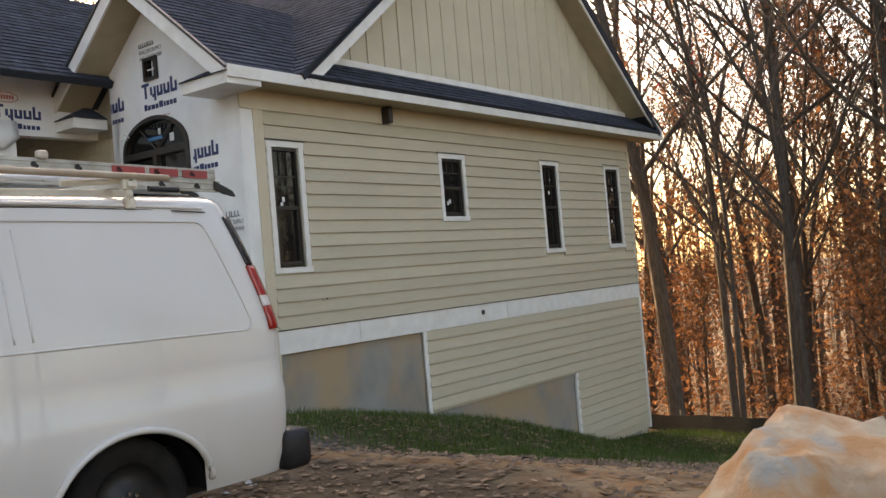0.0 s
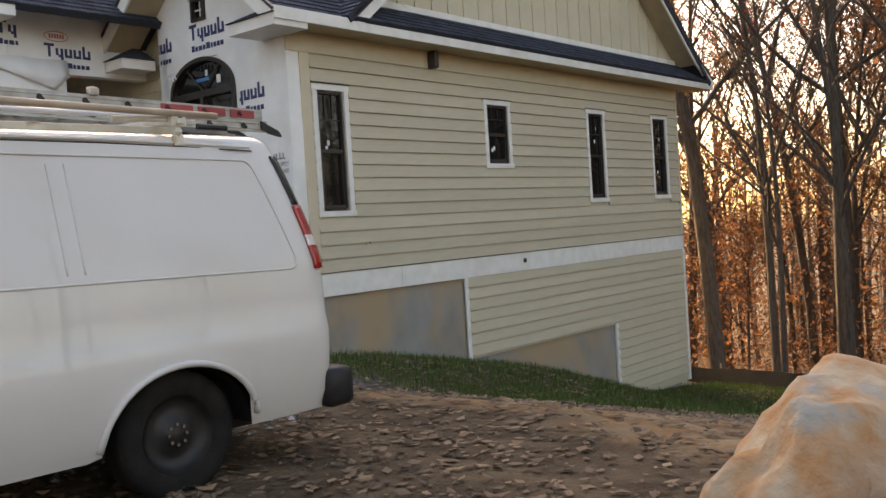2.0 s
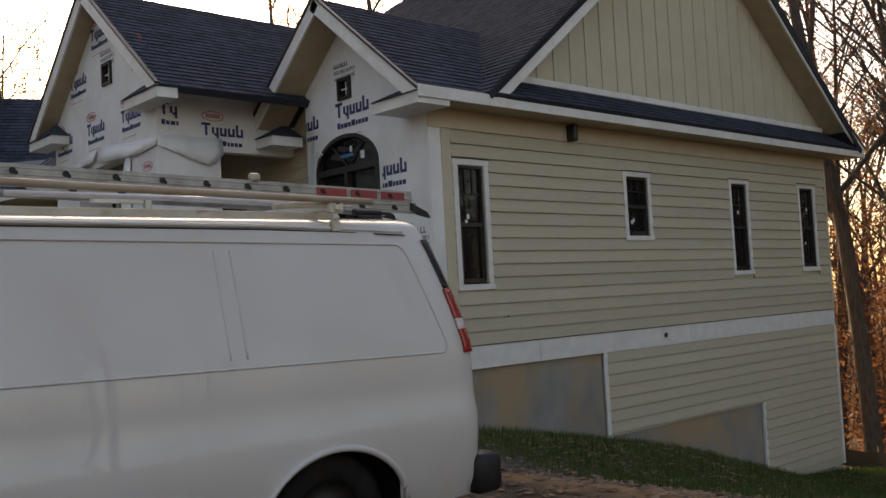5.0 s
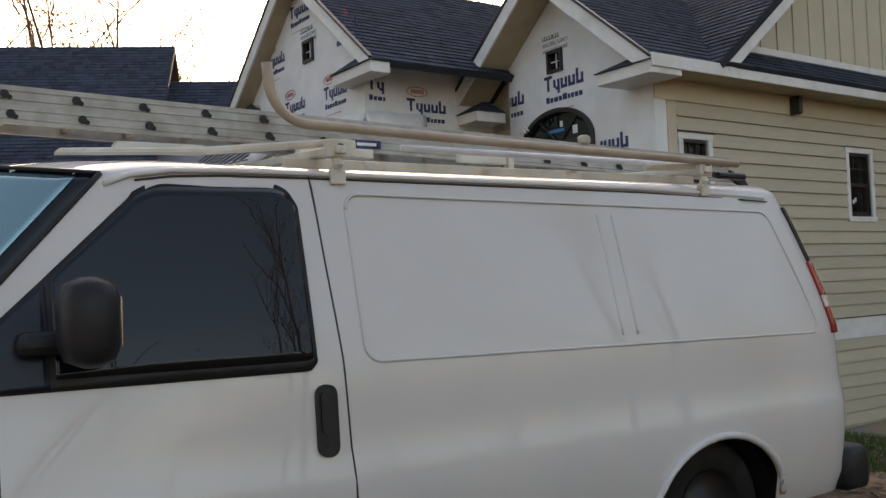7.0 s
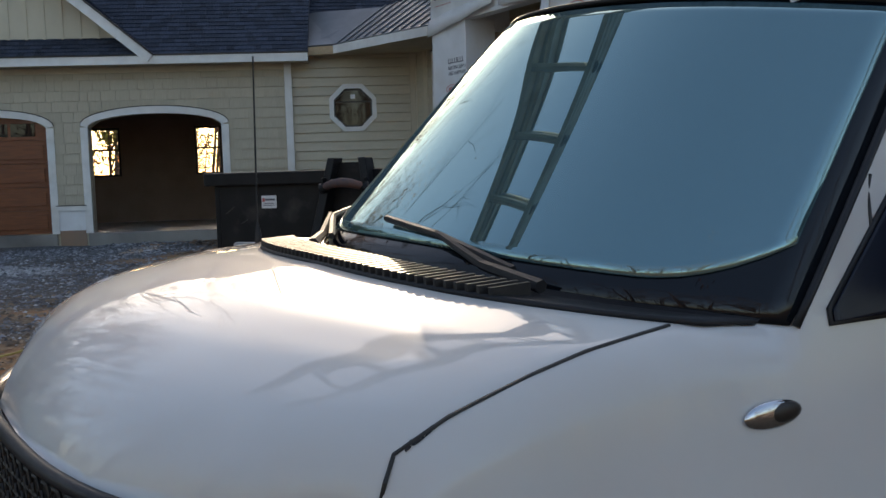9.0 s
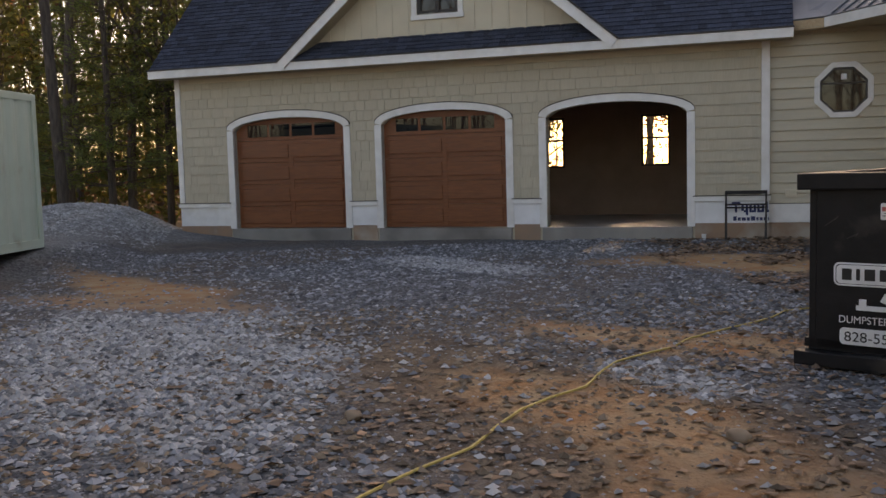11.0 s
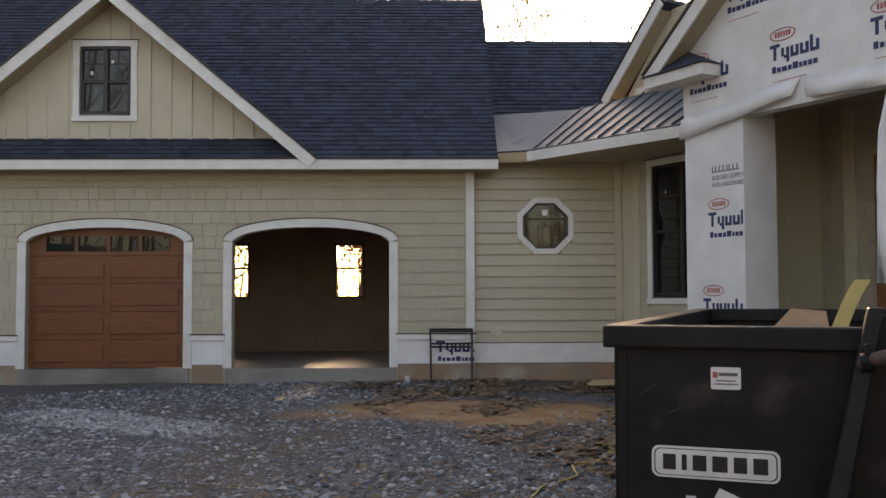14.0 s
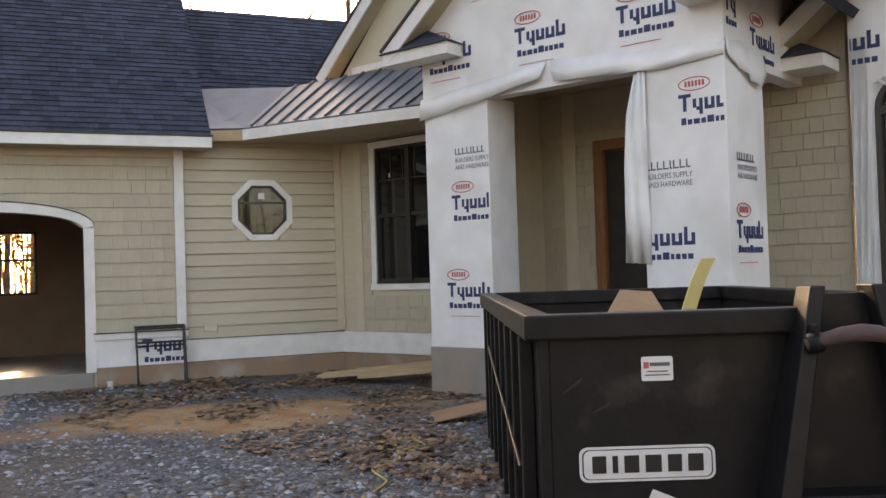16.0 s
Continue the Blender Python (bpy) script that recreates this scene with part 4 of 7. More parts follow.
for sg in (1, -1):
    rake(MG, GC + sg * GH, GZ, GC, gap, E0 - 0.075, E0 - 0.03, 0.19)
    rake(MG, GC + sg * (GH + 0.02), GZ + 0.03, GC, gap + 0.05, E0 - 0.10, E0 - 0.03, 0.035, DARKFR, "drip_edge")
    rake(MG, GC + sg * (GH - 0.22), GZ, GC, gap - 0.18, E0 - 0.03, -0.06, 0.02, SOFFIT, "rake_soffit")
    ss = math.sqrt(1 + GS ** 2)
    if sg > 0:
        roof(house, "garage_gable_roof", local(MG, GC + GH, E0 - 0.05, GZ + 0.03), inw, -ux + Vector((0, 0, GS)), [(0, 0), (0.25, 0), (GH * GS + 0.45, GH * ss), (0, GH * ss)], 84)
    else:
        roof(house, "garage_gable_roof", local(MG, GC - GH, E0 - 0.05 + 4, GZ + 0.03), -inw, ux + Vector((0, 0, GS)), [(3.75, 0), (4, 0), (4, GH * ss), (4 - GH * GS - 0.45, GH * ss)], 85)
# octagon wall
ow = wall("octagon_wall", GU1, 4.12, 0.2, flat(4.3), 0.2, [(2.38, 3.14, 2.62, 3.38, 0)], SIDING, house, MG @ pose(0, 0.10, 0), "olive lap wall with an octagonal window")
def oct_hole(v):
    d = abs(v - 3.0)
    if d > 0.49:
        return None
    h = 0.49 if d < 0.203 else 0.49 - (d - 0.203)
    return (2.77 - h, 2.77 + h)
lap_wall(ow, [(GU1, 0.94), (4.0, 0.94), (4.0, 4.2), (GU1, 4.2)], [oct_hole], seed=91)
ob = new("octagon_window")
ob.parent = house
ob.matrix_local = MG @ pose(2.77, 0.10, 3.0)
ob["label"] = "octagonal window with white casing"
def octo(r):
    return [(r / math.cos(math.pi / 8) * math.cos(math.pi / 8 + k * math.pi / 4), r / math.cos(math.pi / 8) * math.sin(math.pi / 8 + k * math.pi / 4)) for k in range(8)]
for k in range(8):
    for nm, ro, ri, y0, y1, mt in (("casing", 0.50, 0.405, -0.045, 0.02, WHITE), ("frame", 0.405, 0.37, -0.01, 0.06, DARKFR)):
        A_, B_ = octo(ro), octo(ri)
        j = (k + 1) % 8
        bm = bmesh.new()
        hexa(bm, [(A_[k][0], y0, A_[k][1]), (A_[j][0], y0, A_[j][1]), (A_[j][0], y1, A_[j][1]), (A_[k][0], y1, A_[k][1])], [(B_[k][0], y0, B_[k][1]), (B_[j][0], y0, B_[j][1]), (B_[j][0], y1, B_[j][1]), (B_[k][0], y1, B_[k][1])])
        part(nm, bm, mt, ob)
bm = bmesh.new()
prism(bm, [(x, 0.03, z) for x, z in octo(0.40)], (0, 0.008, 0))
part("pane", bm, GLASS, ob)
part("sash_bar", boxes((-0.38, 0.38, 0.015, 0.03, 0.11, 0.14)), DARKFR, ob)
part("sticker", boxes((-0.05, 0.05, 0.022, 0.028, 0.19, 0.29)), STICKER, ob)
strip("skirt_board", MG @ pose(0, 0.10, 0), house, WHITE, (GU1, 4.13, -0.035, 0, 0.58, 0.93))
strip("skirt_flashing", MG @ pose(0, 0.10, 0), house, DARKFR, (GU1, 4.13, -0.045, 0, 0.931, 0.943), bevel=0)
strip("corner_board", MG @ pose(0, 0.10, 0), house, BEIGE, (4.0, 4.13, -0.03, 0, 0.945, 4.3))
strip("outlet_box", MG @ pose(0, 0.10, 0), house, BEIGE, (1.78, 1.98, -0.05, -0.02, 1.05, 1.20), bevel=0.004)
strip("wall_footing", MG @ pose(0, 0.10, 0), house, CLAYCON, (GU1, 4.13, -0.01, 0, 0.0, 0.58), bevel=0)
strip("wall_footing", pose(0, -0.27, 0), house, CLAYCON, (-11.12, -7.7, -0.01, 0, 0.0, 0.58), bevel=0)

# standing-seam metal roof between the garage and the porch
A0, A1 = Vector((-11.47, -1.95, 4.30)), Vector((-8.0, -1.34, 4.30))
B0, B1 = Vector((-11.95, -0.55, 5.22)), Vector((-8.0, 0.45, 5.40))
C0, D0 = local(MG, 1.78, -0.25, 4.27), local(MG, 1.78, 1.3, 5.2)
bm = bmesh.new()
slab(bm, [A0, A1, B1, B0], 0.04)
mroof = part("metal_roof", bm, ZINC, house, "grey standing-seam metal roof")
for k in range(12):
    t = (k + 0.5) / 12
    p, q = A0.lerp(A1, t), B0.lerp(B1, t)
    bm = bmesh.new()
    tube(bm, [p + Vector((0, 0, 0.02)), q + Vector((0, 0, 0.02))], 0.017, 5)
    part("seam", bm, ZINC, mroof)
bm = bmesh.new()
slab(bm, [C0, A0, B0, D0], 0.04)
flash = part("valley_flashing", bm, ZINC, house, "bright sheet-metal valley flashing")
bm = bmesh.new()
prism(bm, [A0 + Vector((0, 0, -0.03)), A1 + Vector((0, 0, -0.03)), A1 + Vector((0, 0, -0.2)), A0 + Vector((0, 0, -0.2))], (0.005, -0.03, 0))
part("fascia", bm, WHITE, house)
bm = bmesh.new()
prism(bm, [C0 + Vector((0, 0, -0.03)), A0 + Vector((0, 0, -0.03)), A0 + Vector((0, 0, -0.2)), C0 + Vector((0, 0, -0.2))], (-0.02, 0.02, 0))
part("fascia", bm, LUMBER, house, "bare lumber fascia")
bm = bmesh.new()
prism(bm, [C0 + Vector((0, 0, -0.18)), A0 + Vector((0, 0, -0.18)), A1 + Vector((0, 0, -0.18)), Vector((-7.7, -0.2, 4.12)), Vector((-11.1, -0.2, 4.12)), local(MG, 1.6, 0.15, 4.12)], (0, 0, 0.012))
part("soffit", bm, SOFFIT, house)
# shingled link roof above the metal one
roof(house, "link_roof", local(MG, 1.5, 1.25, 5.17), ux, inw + Vector((0, 0, 1)), [(0, 0), (6.5, 0), (6.5, 2.0 * s2), (0, 2.0 * s2)], 95)
# gable rising behind the metal roof
RX, RY, RZ, RS = -11.62, -0.18, 5.38, 0.95
roof(house, "rear_gable_roof", (RX, RY + 3.2, RZ), (0, -1, 0), (1, 0, RS), [(0, 0), (3.2, 0), (3.2, 2.15), (0, 2.15)], 97)
bm = bmesh.new()
prism(bm, [(RX + 0.15, RY + 0.30, RZ - 0.2), (RX + 3.4, RY + 0.30, RZ - 0.2), (RX + 3.4, RY + 0.30, RZ + 1.4), (RX + 1.55, RY + 0.30, RZ + 1.32)], (0, 0.12, 0))
part("rear_gable_wall", bm, BATTEN, house)
rake(Matrix.Identity(4), RX, RZ, RX + 1.55, RZ + 1.55 * RS, RY - 0.035, RY, 0.19)
rake(Matrix.Identity(4), RX - 0.02, RZ + 0.035, RX + 1.55, RZ + 1.55 * RS + 0.05, RY - 0.06, RY, 0.035, DARKFR, "drip_edge")
rake(Matrix.Identity(4), RX + 0.2, RZ + 0.0, RX + 1.55, RZ + 1.55 * RS - 0.19, RY, RY + 0.30, 0.02, SOFFIT, "rake_soffit")
strip("gable_base_trim", Matrix.Identity(4), house, WHITE, (RX + 0.6, RX + 3.4, RY + 0.26, RY + 0.298, RZ + 0.0, RZ + 0.12))
for o_ in house.children:
    if o_ not in east_parts:
        o_.matrix_basis = WEST @ o_.matrix_basis

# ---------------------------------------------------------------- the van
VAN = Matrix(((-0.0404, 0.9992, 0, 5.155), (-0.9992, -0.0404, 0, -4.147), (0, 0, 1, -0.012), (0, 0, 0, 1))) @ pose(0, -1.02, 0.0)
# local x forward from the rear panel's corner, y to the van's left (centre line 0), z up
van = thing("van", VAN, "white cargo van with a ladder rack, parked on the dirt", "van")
WHEELS = (0.92, 4.98)
TAIL, NOSE = -0.26, 5.73
WS0, WS1 = 3.955, 4.674                     # windshield, top and bottom of its side edge


def lerp_tab(tab, x):
    for (a, p), (b, q) in zip(tab, tab[1:]):
        if x <= b:
            t = min(1, max(0, (x - a) / (b - a)))
            return p + (q - p) * t
    return tab[-1][1]


FLANK = ((0.30, 0.96), (0.36, 1.0), (0.46, 1.04), (0.6, 1.066), (0.8, 1.078), (0.87, 1.078), (0.93, 1.066), (1.0, 1.052), (1.1, 1.047), (1.33, 1.034), (1.5, 0.999), (1.7, 0.952), (1.9, 0.902), (2.05, 0.862), (2.12, 0.832), (2.2, 0.78))
REAR_CUT = ((TAIL, 0.11), (-0.24, 0.075), (-0.20, 0.042), (-0.14, 0.02), (-0.05, 0.006), (0.1, 0.0))
NOSE_CUT = ((4.7, 0.0), (5.3, 0.004), (5.5, 0.01), (5.62, 0.022), (5.69, 0.045), (NOSE, 0.085))
EDGE = ((0.0, 2.12), (3.55, 2.125), (WS0, 2.10), (WS1, 1.326), (4.75, 1.338), (4.93, 1.353), (5.2, 1.335), (5.4, 1.302), (5.554, 1.263), (5.64, 1.215), (5.69, 1.165), (5.715, 1.12), (NOSE, 1.05))
CENTRE = ((4.66, 1.376), (4.74, 1.40), (4.93, 1.40), (5.2, 1.362), (5.4, 1.305), (5.51, 1.258), (5.6, 1.205), (5.66, 1.15), (5.70, 1.10), (NOSE, 1.03))
LEVELS = (0.34, 0.46, 0.74, 0.87, 0.93, 1.0, 1.10, 1.25, 1.33, 1.5, 1.7, 1.9, 2.05)


def flank(s, z):
    """Half width of the van's side at a station and height."""
    cut = smooth(3.2, 4.7, s) * (0.03 + 0.048 * min(1.0, max(0.0, (z - 1.0) / 0.33)))
    return lerp_tab(FLANK, z) - cut - lerp_tab(REAR_CUT, s) - lerp_tab(NOSE_CUT, s)


def edge(s):
    """Where the side ends and the roof, windshield or hood begins."""
    z = lerp_tab(EDGE, s)
    h = smooth(4.66, 4.74, s)
    return flank(s, z) - 0.035 * h, z - 0.012 * h


def bow(s, y):
    """How far the front of the van swells forward towards its centre line."""
    return (0.40 - 0.07 * smooth(5.0, 5.7, s)) * smooth(3.0, 3.95, s) * max(0.0, 1 - (abs(y) / edge(s)[0]) ** 2.7)


def rake_x(s, z):
    """How far the raked tail leans forward."""
    return 0.25 * max(0.0, (z - 1.25) / 0.9) ** 1.4 * (1 - smooth(TAIL, 0.7, s))


def on_body(s, y, z):
    return (s + bow(s, y) + rake_x(s, z), y, z)


def arch_z(s):
    for c in WHEELS:
        d = abs(s - c)
        if d < 0.50:
            return 0.36 + math.sqrt(0.25 - d * d) * 0.84
    return 0.0


def section(s):
    az, (ye, ze) = arch_z(s), edge(s)
    w1, w2 = smooth(3.55, WS0, s), smooth(4.66, 4.74, s)
    zt = lerp_tab(EDGE, s) - 0.02 - 0.05 * w2
    pts = []
    for i, lv in enumerate(LEVELS):
        z = max(lv, az + 0.012 * i) if i < 4 else 0.93 + (lv - 0.93) * (zt - 0.93) / 1.12
        pts.append((flank(s, z), z))
    pts.append((ye, ze))
    zs, zc = lerp_tab(EDGE, s), lerp_tab(CENTRE, s)
    roof_ = ((ye - 0.05, 2.15), (0.62, 2.175), (0.3, 2.19), (0, 2.195))
    glass_ = ((0.93 * ye, ze + 0.012), (0.72 * ye, ze + 0.03), (0.38 * ye, ze + 0.045), (0, ze + 0.05))
    hood_ = ((ye - 0.045, zs), (0.70, zs + 0.35 * (zc - zs)), (0.36, zs + 0.8 * (zc - zs)), (0, zc))
    for a, b, c in zip(roof_, glass_, hood_):
        p = [a[k] + (b[k] - a[k]) * w1 for k in (0, 1)]
        pts.append(tuple(p[k] + (c[k] - p[k]) * w2 for k in (0, 1)))
    return pts


def side_y(s, z):
    ye, ze = edge(s)
    return flank(s, z) if z < ze - 0.05 else min(flank(s, z), ye + 0.004)


stations = sorted({TAIL, -0.25, -0.235, -0.21, -0.18, -0.14, -0.08, 0.0, 0.1, 0.22, 1.5, 1.8, 2.1, 2.4, 2.7, 3.0, 3.15, 3.3, 3.45, 3.58, 3.7, 3.8, 3.88, WS0, 4.05, 4.15, 4.25, 4.35, 4.45, 4.55, 4.62, WS1, 4.71, 4.75, 4.84, 4.93, 5.52, 5.56, 5.6, 5.63, 5.655, 5.68, 5.695, 5.71, 5.72, NOSE}
                  | {round(c + d * 0.05, 3) for c in WHEELS for d in range(-10, 11)})
bv, bf = [], []
for s in stations:
    p = section(s)
    bv += [on_body(s, y, z) for y, z in p] + [on_body(s, -y, z) for y, z in p[-2::-1]]
N = 2 * len(section(1.0)) - 1
for i in range(len(stations) - 1):
    for j in range(N - 1):
        a = i * N + j
        bf.append((a, a + 1, a + N + 1, a + N))
bf.append(tuple(range(N)))
bf.append(tuple(range((len(stations) - 1) * N, len(stations) * N))[::-1])
body = raw("body", bv, bf, PAINT, van, smooth=True)
body["label"] = "dusty white painted body"


def patch(name, mat, outline, lift=0.006, label="", parent=None, nseg=10, thick=0.006):
    """A plate laid on the left and, mirrored, right side: outline in (s, z), sampled as a grid between its low and high edge."""
    lo, hi, s0, s1 = outline
    made = []
    for sg in (1, -1):
        vs, fs = [], []
        for i in range(nseg + 1):
            s = s0 + (s1 - s0) * i / nseg
            a, b = lo(s), hi(s)
            for j in range(19):
                z = a + (b - a) * j / 18
                x, y, z = on_body(s, side_y(s, z), z)
                vs.append((x, sg * (y + lift), z))
        for i in range(nseg):
            for j in range(18):
                k = i * 19 + j
                f = (k, k + 1, k + 20, k + 19)
                fs.append(f if sg < 0 else f[::-1])
        o = raw(name, vs, fs, mat, parent[len(made)] if parent else van, smooth=True)
        sm = o.modifiers.new("thick", "SOLIDIFY")
        sm.thickness, sm.offset = thick, 0
        if label:
            o["label"] = label
        made.append(o)
    return made


def bead(name, mat, pts, r=0.006, lift=0.002, sides=6):
    """A fine rod laid on both of the van's sides through points (s, z)."""
    fine = []
    for (a, b), (c, d) in zip(pts, pts[1:]):
        n = max(2, int(math.hypot(c - a, d - b) / 0.05))
        fine += [(a + (c - a) * i / n, b + (d - b) * i / n) for i in range(n)]
    fine.append(pts[-1])
    for sg in (1, -1):
        bm = bmesh.new()
        tube(bm, [(on_body(s, side_y(s, z), z)[0], sg * (side_y(s, z) + lift), z) for s, z in fine], r, sides)
        part(name, bm, mat, van, smooth=True)


def round_rect(s0, s1, z0, z1, r, slant0=0.0, slant1=0.0):
    pts = []
    for cx, cz, a0 in ((s1 - r, z1 - r, 0), (s0 + r, z1 - r, 90), (s0 + r, z0 + r, 180), (s1 - r, z0 + r, 270)):
        for k in range(5):
            a = radians(a0 + k * 22.5)
            pts.append((cx + r * math.cos(a), cz + r * math.sin(a)))
    pts.append(pts[0])
    return [(s + (slant0 if s < (s0 + s1) / 2 else slant1) * (z - z0) / (z1 - z0), z) for s, z in pts]


# pressed panel outline, ribs, door seams, drip rail
bead("panel_crease", PAINT, [(s, z - 0.016 * (3.0 - s)) for s, z in round_rect(0.0, 2.985, 1.337, 2.045, 0.07, 0.10, 0.0)], 0.008, 0.0)
for s in (1.45, 1.55):
    bead("panel_rib", PAINT, [(s, 1.36), (s + 0.01, 1.97)], 0.007, -0.001)
bead("door_seam", DARKFR, [(3.06, 0.45), (3.075, 0.95), (3.09, 1.35), (3.115, 1.75), (3.13, 2.12)], 0.0045, -0.001)
bead("door_seam", DARKFR, [(4.355, 0.45), (4.36, 0.95), (4.36, 1.32)], 0.0045, -0.001)
bead("pillar_seam", DARKFR, [(4.385, 1.50), (4.372, 1.58), (4.345, 1.66)], 0.0045, 0.002)
bead("drip_rail", PAINT, [(0.02, 2.085), (1.2, 2.115), (3.0, 2.128), (3.5, 2.128), (3.7, 2.122), (3.86, 2.10), (WS0, 2.06)], 0.013, 0.008)
# dark rod that paints in the shade under the rail
bead("drip_rail_shadow", DARKFR, [(0.02, 2.062), (1.2, 2.094), (3.0, 2.108), (3.5, 2.108), (3.7, 2.10), (3.84, 2.08)], 0.005, 0.008)
for c in WHEELS:
    bead("arch_lip", PAINT, [(c + 0.52 * math.cos(radians(a)), 0.36 + 0.44 * math.sin(radians(a))) for a in range(4, 177, 8)], 0.022, 0.004)
# side window with its black rubber surround and the sail panel before it
def corner(s, s0, r):
    """How far a corner of radius r at s0 eats into an edge at s."""
    d = max(0.0, r - max(0.0, s - s0))
    return r - math.sqrt(max(0.0, r * r - d * d))


wlo = lambda s: 1.337 + corner(s, 3.215, 0.035)
whi = lambda s: (2.068 - 0.927 * max(0.0, s - 3.80) if s > 3.86 else 2.068 - 0.6 * max(0.0, s - 3.72) ** 2 * 4) - corner(s, 3.215, 0.095)
patch("window_surround", PLAST, (lambda s: wlo(s) - 0.018, lambda s: max(wlo(s) - 0.012, whi(s) + 0.010), 3.205, 4.575), 0.003, nseg=90)
patch("side_window", VGLASS, (lambda s: wlo(s) + 0.024, lambda s: max(wlo(s) + 0.03, whi(s) - 0.012), 3.222, 4.17), 0.009, "tinted front door glass", nseg=70)
patch("sail_panel", SAIL, (lambda s: wlo(s) - 0.008, lambda s: max(wlo(s), whi(s) - 0.004), 4.19, 4.565), 0.010, "dark plastic sail panel", nseg=16)
# door handle, badge, fuel door, mirrors
for sg in (1, -1):
    bm = bmesh.new()
    prism(bm, [(s, sg * (flank(s, z) - 0.004), z) for s, z in round_rect(3.133, 3.227, 0.978, 1.262, 0.04)[:-1]], (0, sg * 0.018, 0))
    hd = part("door_handle", bm, PLAST, van, "black door handle")
    bm = bmesh.new()
    prism(bm, [(s, sg * (flank(s, z) + 0.010), z) for s, z in round_rect(3.15, 3.21, 1.07, 1.24, 0.026)[:-1]], (0, sg * 0.014, 0))
    part("grip", bm, PLAST, hd)
    bm = bmesh.new()
    tube(bm, [(3.18, sg * (flank(3.18, 1.02) + 0.008), 1.025), (3.18, sg * (flank(3.18, 1.02) + 0.019), 1.025)], 0.014, 12)
    part("lock", bm, STEELW, hd)
    bm = bmesh.new()
    bmesh.ops.create_uvsphere(bm, u_segments=24, v_segments=10, radius=1.0)
    bmesh.ops.transform(bm, matrix=pose(4.80, sg * (side_y(4.80, 1.15) + 0.004), 1.155) @ Matrix.Diagonal((0.09, 0.014, 0.032, 1)), verts=bm.verts)
    bd = part("badge", bm, CHROME, van, "oval chrome badge", smooth=True)
    bm = bmesh.new()
    bmesh.ops.create_uvsphere(bm, u_segments=20, v_segments=8, radius=1.0)
    bmesh.ops.transform(bm, matrix=pose(4.775, sg * (side_y(4.79, 1.15) + 0.009), 1.157) @ Matrix.Diagonal((0.056, 0.012, 0.024, 1)), verts=bm.verts)
    part("badge_face", bm, DARKFR, bd, smooth=True)
    mi = part("mirror", box(bmesh.new(), 4.00, 4.19, sg * 1.15 - 0.125, sg * 1.15 + 0.125, 1.405, 1.71, bevel=0.075), PLAST, van, "black door mirror", smooth=True)
    part("mirror_glass", boxes((3.997, 4.004, sg * 1.15 - 0.06, sg * 1.15 + 0.06, 1.475, 1.64), bevel=0.002), CHROME, mi)
    part("mirror_arm", box(bmesh.new(), 4.12, 4.30, sg * 1.0 - 0.07, sg * 1.0 + 0.07, 1.45, 1.53, bevel=0.03), PLAST, mi)
bm = bmesh.new()
tube(bm, [(2.2 + 0.085 * math.cos(a), side_y(2.2, 0.6) + 0.001, 0.56 + 0.085 * math.sin(a)) for a in np.linspace(0, 2 * math.pi, 25)], 0.004, 5, False)
part("fuel_door_seam", bm, DARKFR, van)
# windshield, cowl, wipers
def wind(u, t, up=0.0):
    """A point of the windshield: u across, t from its top to its bottom edge."""
    s = WS0 + (WS1 - WS0) * t
    ye, ze = edge(s)
    return Vector((s + bow(s, u * ye) + 0.73 * up, u * ye, ze + 0.05 * (1 - abs(u) ** 2) + 0.68 * up))


def grid_part(name, fn, nu, nv, mat, parent, thick=0.006, label=""):
    vs = [fn(-1 + 2 * i / nu, j / nv) for j in range(nv + 1) for i in range(nu + 1)]
    fs = [(j * (nu + 1) + i, j * (nu + 1) + i + 1, (j + 1) * (nu + 1) + i + 1, (j + 1) * (nu + 1) + i) for j in range(nv) for i in range(nu)]
    o = raw(name, vs, fs, mat, parent, smooth=True)
    sm = o.modifiers.new("thick", "SOLIDIFY")
    sm.thickness, sm.offset = thick, 1
    if label:
        o["label"] = label
    return o


grid_part("windshield_seal", lambda u, t: wind(u * 0.995, -0.012 + t * 1.02, 0.007), 32, 14, VGLASS, van, 0.003, "black glossy windshield border")
shield = lambda u, t: wind(u * 0.95, 0.03 + t * (0.89 - 0.13 * max(0.0, (abs(u) - 0.72) / 0.28) ** 2.5), 0.013)
grid_part("windshield", shield, 48, 24, WGLASS, van, 0.002, label="sloping windshield glass")
for sg in (1, -1):
    bm = bmesh.new()
    tube(bm, [wind(sg, t, 0.006) for t in np.linspace(0, 1, 12)], 0.011, 6)
    part("pillar_trim", bm, PLAST, van, smooth=True)
bm = bmesh.new()
tube(bm, [wind(u, 0.0, 0.006) for u in np.linspace(-1, 1, 24)], 0.009, 6)
part("header_trim", bm, PLAST, van, smooth=True)


def cowl_at(u, t, up=0.010):
    y, s = u * 0.90, WS1 - 0.012 + 0.235 * t
    ze = lerp_tab(EDGE, s)
    return Vector((s + bow(s, y), y, ze + (0.05 if t < 0.3 else 0.047) * (1 - u * u) + up))


